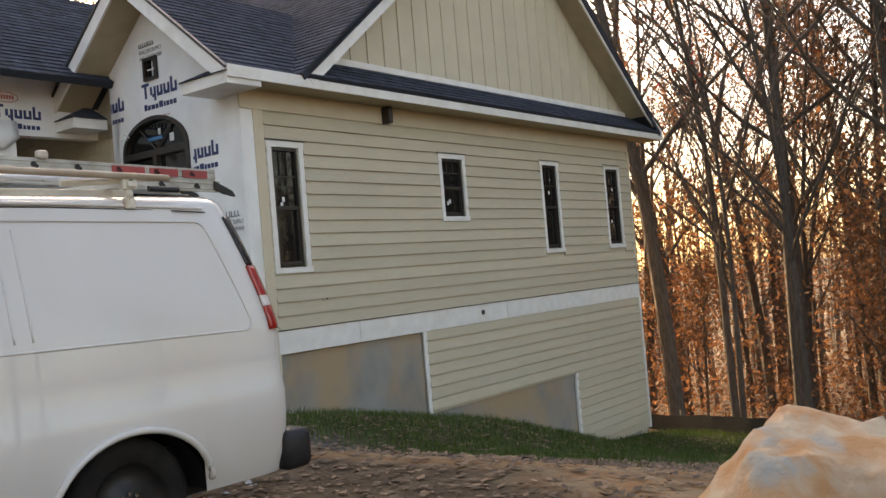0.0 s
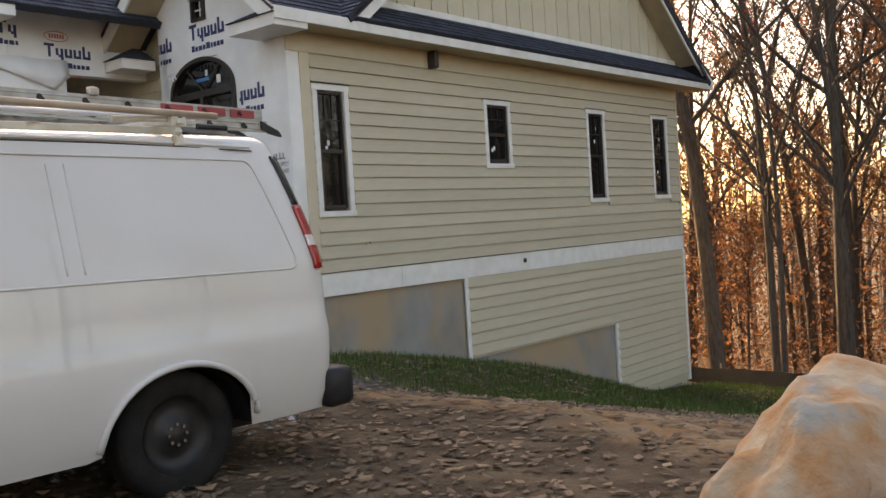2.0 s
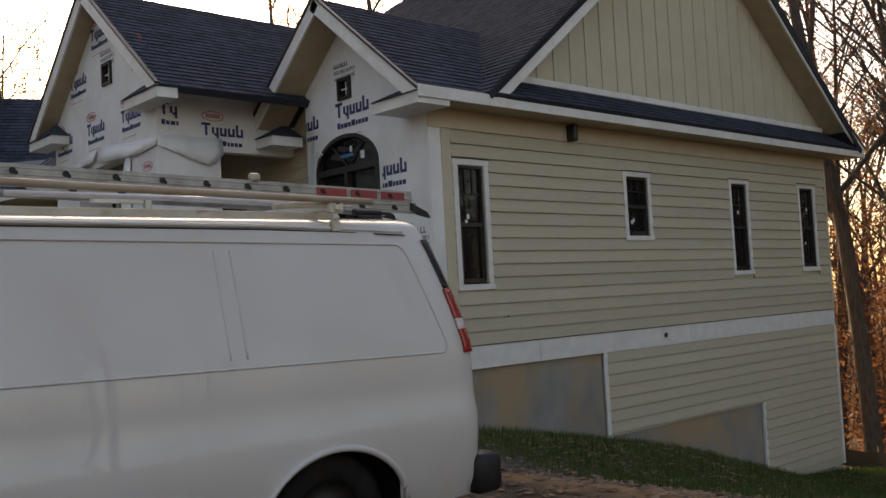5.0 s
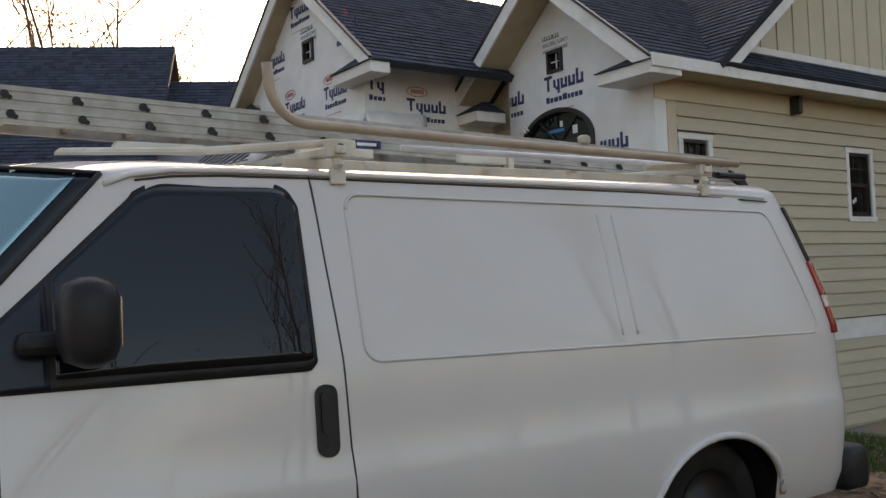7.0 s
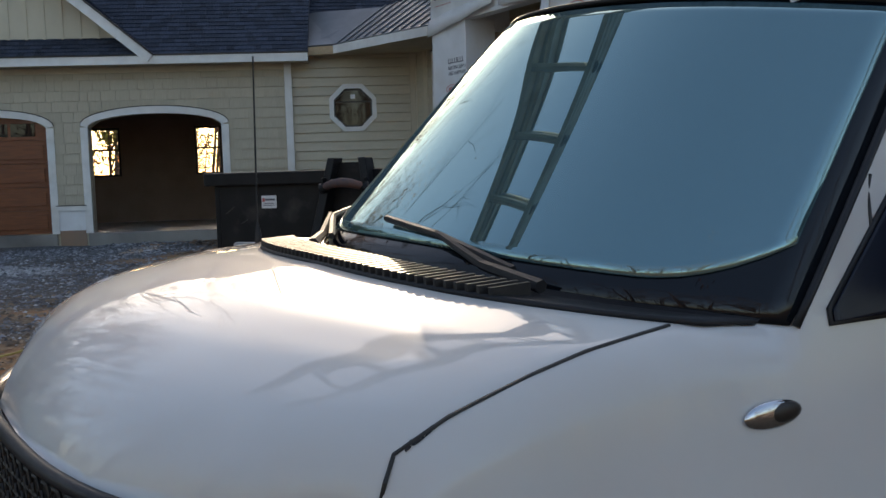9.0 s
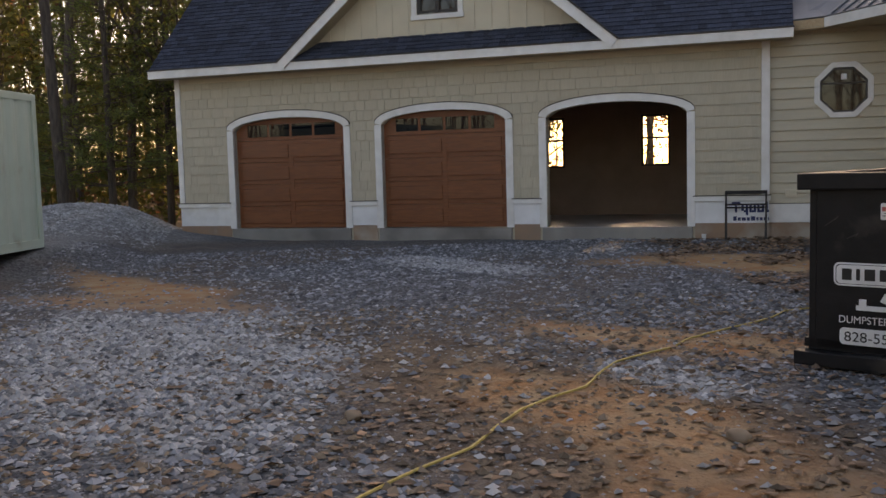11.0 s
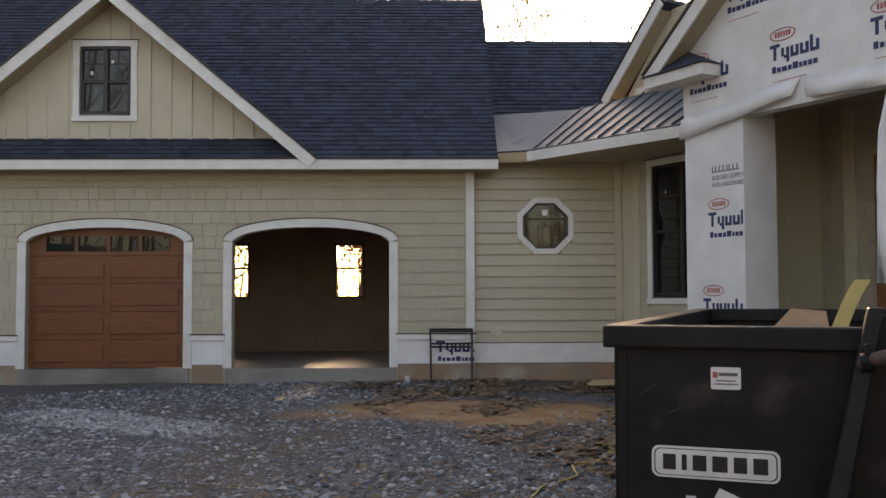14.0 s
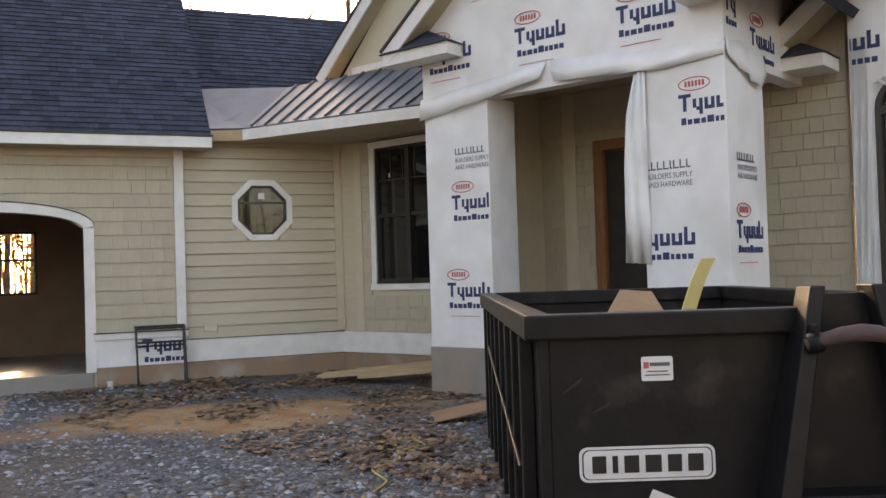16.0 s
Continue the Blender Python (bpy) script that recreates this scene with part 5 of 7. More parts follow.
grid_part("cowl", cowl_at, 24, 6, PLAST, van, 0.012, "black cowl below the windshield")
for k in range(44):
    u = -0.62 + 1.24 * k / 43
    p, q = cowl_at(u, 0.50, 0.03), cowl_at(u, 0.98, 0.022)
    bm = bmesh.new()
    hexa(bm, [p + Vector((0, -0.005, -0.02)), q + Vector((0, -0.005, -0.02)), q + Vector((0, 0.005, -0.02)), p + Vector((0, 0.005, -0.02))], [p + Vector((0, -0.005, 0.012)), q + Vector((0, -0.005, 0.006)), q + Vector((0, 0.005, 0.006)), p + Vector((0, 0.005, 0.012))])
    part("cowl_slat", bm, STEELW, van)
for u0, u1, ub in ((0.62, 0.16, -0.05), (-0.42, -0.72, -0.82)):
    bm = bmesh.new()
    tube(bm, [cowl_at(u0, 0.35, 0.03), cowl_at((u0 + u1) / 2, 0.05, 0.055), wind(u1, 0.90, 0.05)], [0.018, 0.014, 0.009], 6)
    wp = part("wiper_arm", bm, PLAST, van)
    bm = bmesh.new()
    tube(bm, [wind(u1 + 0.30, 0.96, 0.035), wind(u1, 0.90, 0.04), wind(u1 - 0.30 if u1 > 0 else u1 - 0.2, 0.87, 0.035)], 0.011, 6)
    part("wiper_blade", bm, PLAST, wp)
bm = bmesh.new()
tube(bm, [(5.02, -0.93, 1.30), (5.02, -0.93, 1.36), (5.02, -0.935, 1.42), (5.0, -0.95, 2.02)], [0.016, 0.014, 0.004, 0.003], 6)
part("antenna", bm, PLAST, van, "thin black whip antenna")
# hood seams and chipped paint
def top_z(s, y):
    p = section(s)[11:]
    for (y0, z0), (y1, z1) in zip(p, p[1:]):
        if y1 <= abs(y) <= y0:
            return z0 + (z1 - z0) * (y0 - abs(y)) / max(1e-6, y0 - y1)
    return p[-1][1]


SEAM = ((4.935, 0.875), (5.05, 0.883), (5.2, 0.895), (5.35, 0.905), (5.47, 0.913), (5.554, 0.915), (5.61, 0.910), (5.65, 0.900))
for sg in (1, -1):
    pts = [(s + bow(s, yy), sg * yy, top_z(s, yy) + 0.001) for s, yy in SEAM]
    pts += [(s, sg * (edge(s)[0] + 0.005), lerp_tab(EDGE, s) - dz) for s, dz in ((5.69, 0.01), (5.705, 0.05), (5.712, 0.11))]
    bm = bmesh.new()
    tube(bm, pts, 0.0045, 6)
    part("hood_seam", bm, STEELW, van)
r_ = random.Random(3)
for k in range(22):
    t = r_.random()
    s = 5.52 + 0.13 * t
    yy = 0.915 - 0.012 * t * t + abs(r_.gauss(0, 0.008))
    bm = bmesh.new()
    bmesh.ops.create_circle(bm, cap_ends=True, segments=9, radius=r_.uniform(0.003, 0.009))
    for v in bm.verts:
        v.co *= r_.uniform(0.6, 1.4)
        x_, y_ = s + v.co.x, min(yy + v.co.y * 0.7, edge(s)[0] - 0.002)
        v.co = Vector((x_ + bow(x_, y_), y_, top_z(x_, y_) + 0.0025))
    part("paint_chip", bm, STEELW, van)
# grille, bumpers, lamps
nose = lambda y: NOSE + 0.005 + bow(NOSE, min(abs(y), edge(NOSE)[0]))
gr = grid_part("grille", lambda u, t: Vector((nose(u * 0.78) - 0.01 + 0.01 * t, u * 0.78, 1.02 - 0.34 * t)), 20, 4, PLAST, van, 0.03, "black honeycomb grille")
for z in (1.035, 0.675):
    bm = bmesh.new()
    tube(bm, [(nose(y) + 0.012, y, z) for y in np.linspace(-0.86, 0.86, 25)], 0.019, 8)
    part("grille_rim", bm, PLAST, gr, smooth=True)
bm = bmesh.new()
for i in range(28):
    for j in range(8):
        y, z = -0.72 + i * 0.053 + (0.0265 if j % 2 else 0), 0.71 + j * 0.042
        tube(bm, [(nose(y + 0.024 * math.cos(a)) + 0.03, y + 0.024 * math.cos(a), z + 0.024 * math.sin(a)) for a in (radians(60 * k) for k in range(7))], 0.0045, 4, False)
part("honeycomb", bm, STEELW, gr)
for sg in (1, -1):
    part("headlamp", box(bmesh.new(), 5.70, 5.86, sg * 0.80 - 0.08, sg * 0.80 + 0.08, 0.72, 0.94, bevel=0.03), LENSW, van, "clear headlamp", smooth=True)
grid_part("front_bumper", lambda u, t: Vector((nose(u * 0.9) + 0.06 - 0.10 * (2 * t - 1) ** 4, u * 0.93, 0.645 - 0.24 * t)), 24, 6, STEELW, van, 0.03, "worn dark front bumper")
part("rear_bumper", box(bmesh.new(), -0.38, -0.20, -0.98, 0.98, 0.36, 0.56, bevel=0.03), STEELW, van)
for sg in (1, -1):
    part("bumper_end", box(bmesh.new(), -0.40, -0.16, sg * 0.95 - 0.11, sg * 0.95 + 0.11, 0.33, 0.60, bevel=0.055), PLAST, van, "black bumper end cap", smooth=True)
lamps = patch("tail_lamp", LENSR, (lambda s: 1.275, lambda s: 1.70, -0.255, -0.135), 0.010, "red tail lamp with a clear band", nseg=8, thick=0.02)
patch("reverse_lens", LENSW, (lambda s: 1.43, lambda s: 1.50, -0.256, -0.134), 0.014, parent=lamps, nseg=8, thick=0.016)
patch("rear_trim", VGLASS, (lambda s: 1.705, lambda s: 2.03, -0.256, -0.15), 0.007, nseg=8, thick=0.014)
for sg in (1, -1):
    part("rear_window", boxes((-0.285, -0.25, sg * 0.42 - 0.36, sg * 0.42 + 0.36, 1.35, 1.62), bevel=0.01), VGLASS, van)
# underside, wheel wells, wheels
part("underbody", boxes((-0.25, 5.55, -0.80, 0.80, 0.30, 0.62)), PLAST, van)
for c in WHEELS:
    for sg in (1, -1):
        bm = bmesh.new()
        rings = [[(c + r * math.cos(a), sg * (0.72 + d), 0.378 + r * math.sin(a)) for a in (2 * math.pi * k / 40 for k in range(40))] for d, r in ((0.0, 0.30), (0.02, 0.372), (0.06, 0.382), (0.20, 0.382), (0.245, 0.368), (0.26, 0.33), (0.255, 0.25), (0.235, 0.225))]
        rv = [[bm.verts.new(p) for p in ring] for ring in rings]
        for a, b in zip(rv, rv[1:]):
            for k in range(40):
                bm.faces.new((a[k], a[(k + 1) % 40], b[(k + 1) % 40], b[k]))
        bm.faces.new(rv[0])
        wh = part("wheel", bm, RUBBER, van, "black tyre on a steel wheel", smooth=True)
        bm = bmesh.new()
        prof = ((0.245, 0.23), (0.215, 0.215), (0.185, 0.19), (0.175, 0.12), (0.215, 0.085), (0.225, 0.0001))
        rv = [[bm.verts.new((c + r * math.cos(a), sg * (0.72 + d), 0.378 + r * math.sin(a))) for a in (2 * math.pi * k / 32 for k in range(32))] for d, r in prof]
        for a, b in zip(rv, rv[1:]):
            for k in range(32):
                bm.faces.new((a[k], a[(k + 1) % 32], b[(k + 1) % 32], b[k]))
        part("rim", bm, STEELW, wh, smooth=True)
        bm = bmesh.new()
        for k in range(8):
            a = 2 * math.pi * k / 8
            tube(bm, [(c + 0.06 * math.cos(a), sg * 0.925, 0.378 + 0.06 * math.sin(a)), (c + 0.06 * math.cos(a), sg * 0.955, 0.378 + 0.06 * math.sin(a))], 0.012, 6)
        part("lug_nut", bm, CHROME, wh)
        bm = bmesh.new()
        nn = 18
        for k in range(nn):
            a0, a1 = math.pi * k / nn, math.pi * (k + 1) / nn
            q = [(c + 0.49 * math.cos(a), 0.36 + 0.43 * math.sin(a)) for a in (a0, a1)]
            v4 = [bm.verts.new((q[0][0], sg * 0.55, q[0][1])), bm.verts.new((q[1][0], sg * 0.55, q[1][1])), bm.verts.new((q[1][0], sg * 1.0, q[1][1])), bm.verts.new((q[0][0], sg * 1.0, q[0][1]))]
            bm.faces.new(v4)
        v4 = [bm.verts.new((c + dx, sg * 0.56, z)) for dx, z in ((-0.5, 0.3), (0.5, 0.3), (0.5, 0.84), (-0.5, 0.84))]
        bm.faces.new(v4)
        part("wheel_well", bm, PLAST, van)
# roof rack
rack = new("roof_rack")
rack.parent = van
rack["label"] = "cream steel ladder rack"
for s in (0.72, 3.0):
    part("cross_bar", boxes((s - 0.025, s + 0.025, -0.92, 0.90, 2.215, 2.252), bevel=0.006), RACK, rack)
    for sg in (1, -1):
        bm = bmesh.new()
        tube(bm, [(s, sg * 0.835, 2.12), (s, sg * 0.86, 2.17), (s + 0.01, sg * 0.84, 2.23)], [0.030, 0.026, 0.022], 8)
        part("foot_bracket", bm, RACK, rack)
        part("clamp", box(bmesh.new(), s - 0.05, s + 0.05, sg * 0.85 - 0.03, sg * 0.85 + 0.03, 2.20, 2.28, bevel=0.008), RACK, rack)
        part("foot_plate", box(bmesh.new(), s - 0.035, s + 0.035, sg * 0.845 - 0.012, sg * 0.845 + 0.02, 2.085, 2.15, bevel=0.005), RACK, rack)
        bm = bmesh.new()
        tube(bm, [(s, sg * 0.87, 2.24), (s, sg * 0.895, 2.24)], 0.02, 8)
        part("bolt", bm, STEELW, rack)
for y in (0.62, -0.80):
    part("side_rail", boxes((0.55, 3.15, y - 0.012, y + 0.012, 2.165, 2.214), bevel=0.004), RACK, rack)
for pts_, w_ in ((((1.12, 0.80, 2.235), (0.72, 0.83, 2.255)), 0.022), (((3.0, 0.80, 2.27), (3.45, 0.55, 2.235)), 0.018), (((3.45, 0.55, 2.235), (3.95, 0.20, 2.235)), 0.018), (((0.72, 0.80, 2.27), (0.52, 0.80, 2.275)), 0.018)):
    bm = bmesh.new()
    tube(bm, pts_, w_, 8)
    part("clamp_arm", bm, RACK, rack)
for b_ in ((2.55, 2.95, 0.30, 0.36, 2.255, 2.30), (1.75, 2.05, 0.35, 0.40, 2.255, 2.30), (1.70, 1.74, 0.35, 0.40, 2.21, 2.33), (2.7, 2.78, 0.40, 0.46, 2.25, 2.33), (3.35, 3.75, 0.1, 0.16, 2.25, 2.30)):
    part("ladder_grip", boxes(b_, bevel=0.006), RACK, rack)
bm = bmesh.new()
tube(bm, [(0.56, 0.82, 2.21), (0.36, 0.84, 2.205)], 0.02, 8)
part("handle_grip", bm, PLAST, rack)

# ladder and conduit on the rack
ladder = thing("extension_ladder", VAN, "grey two-section extension ladder lying on the van's rack", "ladder")
LA, LB = -0.64, 6.2
tilt, LY = 0.025, -0.28
for z0, w, a, b in ((2.272, 0.225, LA, LB), (2.362, 0.20, LA + 0.02, LB - 0.55)):
    for sg in (1, -1):
        y = LY + sg * w
        bm = bmesh.new()
        prof = [(0, 0), (0, 0.018), (0.005, 0.022), (0, 0.030), (0, 0.056), (0.005, 0.064), (0, 0.068), (0, 0.086), (-0.034, 0.086), (-0.034, 0.078), (-0.008, 0.078), (-0.008, 0.008), (-0.034, 0.008), (-0.034, 0)]
        prism(bm, [(a, y + sg * dy, z0 + dz + tilt * a) for dy, dz in prof], (b - a, 0, tilt * (b - a)))
        part("rail", bm, FIBRE, ladder)
    s = a + 0.22
    while s < b - 0.1:
        zz = z0 + 0.043 + tilt * s
        bm = bmesh.new()
        tube(bm, [(s, LY - w - 0.004, zz), (s, LY + w + 0.004, zz)], 0.018, 8)
        part("rung", bm, RUNG, ladder)
        for sg in (1, -1):
            y = LY + sg * (w + 0.004)
            bm = bmesh.new()
            tube(bm, [(s, y, zz), (s, y + sg * 0.006, zz)], 0.020, 12)
            tube(bm, [(s - 0.02, y, zz - 0.012), (s - 0.02, y + sg * 0.006, zz - 0.012)], 0.012, 8)
            part("rung_end", bm, PLAST, ladder)
        s += 0.305
for a, b in ((-0.54, -0.32), (-0.28, -0.04), (0.0, 0.26)):
    bm = bmesh.new()
    y = LY + 0.20 + 0.006
    hexa(bm, [(a, y, 2.374 + tilt * a), (b, y, 2.374 + tilt * b), (b, y + 0.004, 2.374 + tilt * b), (a, y + 0.004, 2.374 + tilt * a)], [(a, y, 2.432 + tilt * a), (b, y, 2.432 + tilt * b), (b, y + 0.004, 2.432 + tilt * b), (a, y + 0.004, 2.432 + tilt * a)])
    part("rail_marking", bm, REDP, ladder, "faded red warning panel")
for sg in (1, -1):
    bm = bmesh.new()
    y = LY + sg * 0.225
    prism(bm, [(LA - 0.13, y - 0.02, 2.225), (LA - 0.10, y - 0.02, 2.27), (LA + 0.06, y - 0.02, 2.34), (LA + 0.06, y - 0.02, 2.28), (LA - 0.03, y - 0.02, 2.245)], (0, 0.04, 0))
    part("rail_foot", bm, STEELW, ladder, "hinged metal ladder foot")
part("pulley", box(bmesh.new(), 0.72, 0.80, LY + 0.17, LY + 0.23, 2.46, 2.52, bevel=0.02), RUNG, ladder)
part("maker_plate", boxes((2.28, 2.46, LY + 0.232, LY + 0.235, 2.350, 2.397), bevel=0.001), INK, ladder, "small oval maker's plate")
part("maker_mark", boxes((2.31, 2.43, LY + 0.234, LY + 0.237, 2.365, 2.382)), STICKER, ladder)
pipe = thing("conduit", VAN, "tan conduit with a bent end, tied on the van's rack", "pipe")
bm = bmesh.new()
pp = [(0.45, 0.87, 2.275), (1.5, 0.875, 2.295), (2.6, 0.88, 2.318), (3.05, 0.885, 2.33)]
pp += [(3.14 + 0.18 * math.sin(a), 0.89, 2.51 - 0.18 * math.cos(a)) for a in np.linspace(0.1, math.pi / 2, 8)] + [(3.325, 0.895, 2.575)]
tube(bm, pp, 0.022, 10)
part("pipe", bm, CONDUIT, pipe, smooth=True)
bm = bmesh.new()
tube(bm, [(0.5, 0.70, 2.27), (2.6, 0.72, 2.275)], 0.016, 8)
part("straight_pipe", bm, STICKER, pipe, smooth=True)

# van leaned left, front sheared forward on its right, to fit the camera's view
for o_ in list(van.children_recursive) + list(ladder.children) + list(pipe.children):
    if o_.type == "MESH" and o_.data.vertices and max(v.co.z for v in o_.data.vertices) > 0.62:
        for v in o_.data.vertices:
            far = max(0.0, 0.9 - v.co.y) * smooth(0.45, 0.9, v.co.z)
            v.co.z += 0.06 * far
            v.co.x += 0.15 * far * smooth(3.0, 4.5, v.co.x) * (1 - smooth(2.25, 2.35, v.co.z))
# ---------------------------------------------------------------- dumpster
MD = Matrix.Translation((-2.16, -7.91, 0.31)) @ pose(0, 0, 0, 0, 0, 40)
bin_ = thing("dumpster", MD, "black steel roll-off dumpster with white lettering", "dumpster")
DW, DL, DH = 2.40, 4.6, 1.40
part("floor", boxes((0.02, DW - 0.02, 0.05, DL - 0.05, 0.14, 0.20)), BIN, bin_)
part("side_panel", boxes((0.05, 0.10, 0.05, DL, 0.12, DH - 0.08), bevel=0.006), BIN, bin_)
part("side_panel", boxes((DW - 0.10, DW - 0.05, 0.05, DL, 0.12, DH - 0.08), bevel=0.006), BIN, bin_)
part("rear_panel", boxes((0.1, DW - 0.1, DL - 0.05, DL, 0.12, DH - 0.08), bevel=0.006), BIN, bin_)
part("front_panel", boxes((0.10, DW - 0.10, 0.05, 0.10, 0.12, DH - 0.08), bevel=0.006), BIN, bin_)
part("top_rim", boxes((-0.02, DW + 0.02, -0.02, 0.12, DH - 0.12, DH), bevel=0.012), BIN, bin_)
part("top_rim", boxes((-0.02, 0.12, 0.12, DL + 0.02, DH - 0.12, DH), bevel=0.012), BIN, bin_)
part("top_rim", boxes((DW - 0.12, DW + 0.02, 0.12, DL + 0.02, DH - 0.12, DH), bevel=0.012), BIN, bin_)
part("top_rim", boxes((0.12, DW - 0.12, DL - 0.1, DL + 0.02, DH - 0.12, DH), bevel=0.012), BIN, bin_)
k = 0.30
while k < DL - 0.2:
    for x0, x1 in ((-0.02, 0.05), (DW - 0.05, DW + 0.02)):
        part("side_rib", boxes((x0, x1, k, k + 0.08, 0.12, DH - 0.12), bevel=0.008), BIN, bin_)
    k += 0.52
part("base_rail", boxes((0.45, 0.58, -0.05, DL, 0.0, 0.13), (DW - 0.58, DW - 0.45, -0.05, DL, 0.0, 0.13), bevel=0.008), BIN, bin_)
part("base_sill", boxes((-0.02, DW + 0.02, -0.06, 0.10, 0.02, 0.12), bevel=0.008), BIN, bin_)
# hook frame on the front: two posts leaning together, a back plate and an arched bar
for lo, hi in ((1.02, 1.32), (1.86, 1.60)):
    bm = bmesh.new()
    hexa(bm, [(lo - 0.05, -0.30, 0.1), (lo + 0.05, -0.30, 0.1), (lo + 0.05, 0.05, 0.1), (lo - 0.05, 0.05, 0.1)], [(hi - 0.035, -0.13, 1.50), (hi + 0.035, -0.13, 1.50), (hi + 0.035, 0.04, 1.50), (hi - 0.035, 0.04, 1.50)])
    bmesh.ops.bevel(bm, geom=bm.edges[:], offset=0.006, segments=1, affect="EDGES")
    part("hook_post", bm, BIN, bin_)
bm = bmesh.new()
tube(bm, [(1.24, -0.17, 1.235), (1.31, -0.21, 1.262), (1.38, -0.235, 1.282), (1.46, -0.245, 1.29), (1.54, -0.235, 1.282), (1.61, -0.21, 1.262), (1.68, -0.17, 1.235)], [0.030, 0.034, 0.038, 0.04, 0.038, 0.034, 0.030], 12)
part("hook_bar", bm, RUST, bin_, "worn steel hook bar", smooth=True)
for x0, x1 in ((1.24, 1.30), (1.62, 1.68)):
    bm = bmesh.new()
    tube(bm, [(x0, -0.185, 1.24), (x1, -0.185, 1.25)], 0.047, 12)
    part("bar_collar", bm, BIN, bin_, smooth=True)
    part("bar_lug", boxes(((x0 + x1) / 2 - 0.012, (x0 + x1) / 2 + 0.012, -0.22, -0.10, 1.22, 1.33), bevel=0.004), BIN, bin_)
bm = bmesh.new()
prism(bm, [(1.05, -0.03, 0.1), (1.83, -0.03, 0.1), (1.60, -0.03, 1.46), (1.32, -0.03, 1.46)], (0, 0.06, 0))
part("back_plate", bm, BIN, bin_)
part("cross_plate", boxes((1.10, 1.78, -0.20, 0.0, 0.48, 0.56), bevel=0.006), BIN, bin_)


def plate(name, x0, x1, z0, z1, mat, parent, y=0.044, r=0.04):
    bm = bmesh.new()
    pts = []
    for cx, cz, a0 in ((x1 - r, z1 - r, 0), (x0 + r, z1 - r, 90), (x0 + r, z0 + r, 180), (x1 - r, z0 + r, 270)):
        pts += [(cx + r * math.cos(radians(a0 + k * 22.5)), y, cz + r * math.sin(radians(a0 + k * 22.5))) for k in range(5)]
    prism(bm, pts, (0, 0.004, 0))
    return part(name, bm, mat, parent)


def lettering(text, m, size, mat, parent, name="lettering", width=None):
    """Built-in font laid flat in local x, z and turned to a mesh."""
    cu = bpy.data.curves.new(name, "FONT")
    cu.body, cu.size, cu.extrude = text, size, 0.0008
    tmp = new("text_tmp", cu)
    bpy.context.view_layer.update()
    me = bpy.data.meshes.new_from_object(tmp.evaluated_get(bpy.context.evaluated_depsgraph_get()))
    bpy.data.objects.remove(tmp)
    me.materials.clear()
    me.materials.append(mat)
    ob = new(name, me)
    ob.parent = parent
    sx = 1.0
    if width:
        xs = [v.co.x for v in me.vertices]
        sx = width / (max(xs) - min(xs))
    ob.matrix_local = m @ pose(0, 0, 0, 90) @ Matrix.Diagonal((sx, 1, 1, 1))
    return ob


PX0, PX1 = 0.225, 0.87
plate("name_plate", PX0, PX1, 0.60, 0.765, STICKER, bin_)
plate("name_field", PX0 + 0.014, PX1 - 0.014, 0.612, 0.753, BIN, bin_, 0.041, 0.03)
plate("name_ground", PX0 + 0.02, PX1 - 0.02, 0.616, 0.749, STICKER, bin_, 0.038, 0.03)
# six heavy block marks stand for the firm's name
bw = (0.066, 0.026, 0.07, 0.076, 0.066, 0.072)
x = PX0 + 0.06
for k, w in enumerate(bw):
    part("name_block", boxes((x, x + w, 0.033, 0.038, 0.643, 0.724), bevel=0.001), BLACKINK, bin_)
    x += w + 0.03
part("truck_mark", boxes((0.38, 0.62, 0.043, 0.047, 0.43, 0.465), (0.40, 0.45, 0.043, 0.047, 0.465, 0.51)), STICKER, bin_, "white tipper truck symbol")
bm = bmesh.new()
hexa(bm, [(0.54, 0.043, 0.50), (0.72, 0.043, 0.43), (0.72, 0.047, 0.43), (0.54, 0.047, 0.50)], [(0.57, 0.043, 0.56), (0.76, 0.043, 0.48), (0.76, 0.047, 0.48), (0.57, 0.047, 0.56)])
part("truck_bed_mark", bm, STICKER, bin_)
lettering("DUMPSTER SERVICES", pose(0.26, 0.046, 0.335), 0.075, STICKER, bin_, width=0.64)
plate("number_plate", 0.27, 0.91, 0.18, 0.30, STICKER, bin_, 0.044, 0.03)
lettering("828-553-9641", pose(0.30, 0.041, 0.205), 0.10, BLACKINK, bin_, width=0.58)
st = plate("sticker", 0.535, 0.685, 1.07, 1.185, STICKER, bin_, 0.044, 0.01)
part("sticker_mark", boxes((0.545, 0.57, 0.040, 0.044, 1.13, 1.16)), REDINK, bin_)
part("sticker_lines", boxes((0.575, 0.67, 0.040, 0.044, 1.14, 1.157), (0.56, 0.66, 0.040, 0.044, 1.112, 1.118), (0.55, 0.67, 0.040, 0.044, 1.095, 1.101)), GREYINK, bin_)
for (x0, z0, dx, dz) in ((0.16, 1.02, 0.09, 0.06), (0.31, 0.93, 0.07, 0.03)):
    bm = bmesh.new()
    hexa(bm, [(x0, 0.043, z0), (x0 + dx, 0.043, z0 + dz), (x0 + dx, 0.048, z0 + dz), (x0, 0.048, z0)], [(x0, 0.043, z0 + 0.006), (x0 + dx, 0.043, z0 + dz + 0.014), (x0 + dx, 0.048, z0 + dz + 0.014), (x0, 0.048, z0 + 0.006)])
    part("scrape", bm, STEELW, bin_)
bm = bmesh.new()
tube(bm, [(-0.026, 3.2, 1.0), (-0.028, 0.35, 0.62)], 0.010, 6)
part("tie_rod", bm, STEELW, bin_)
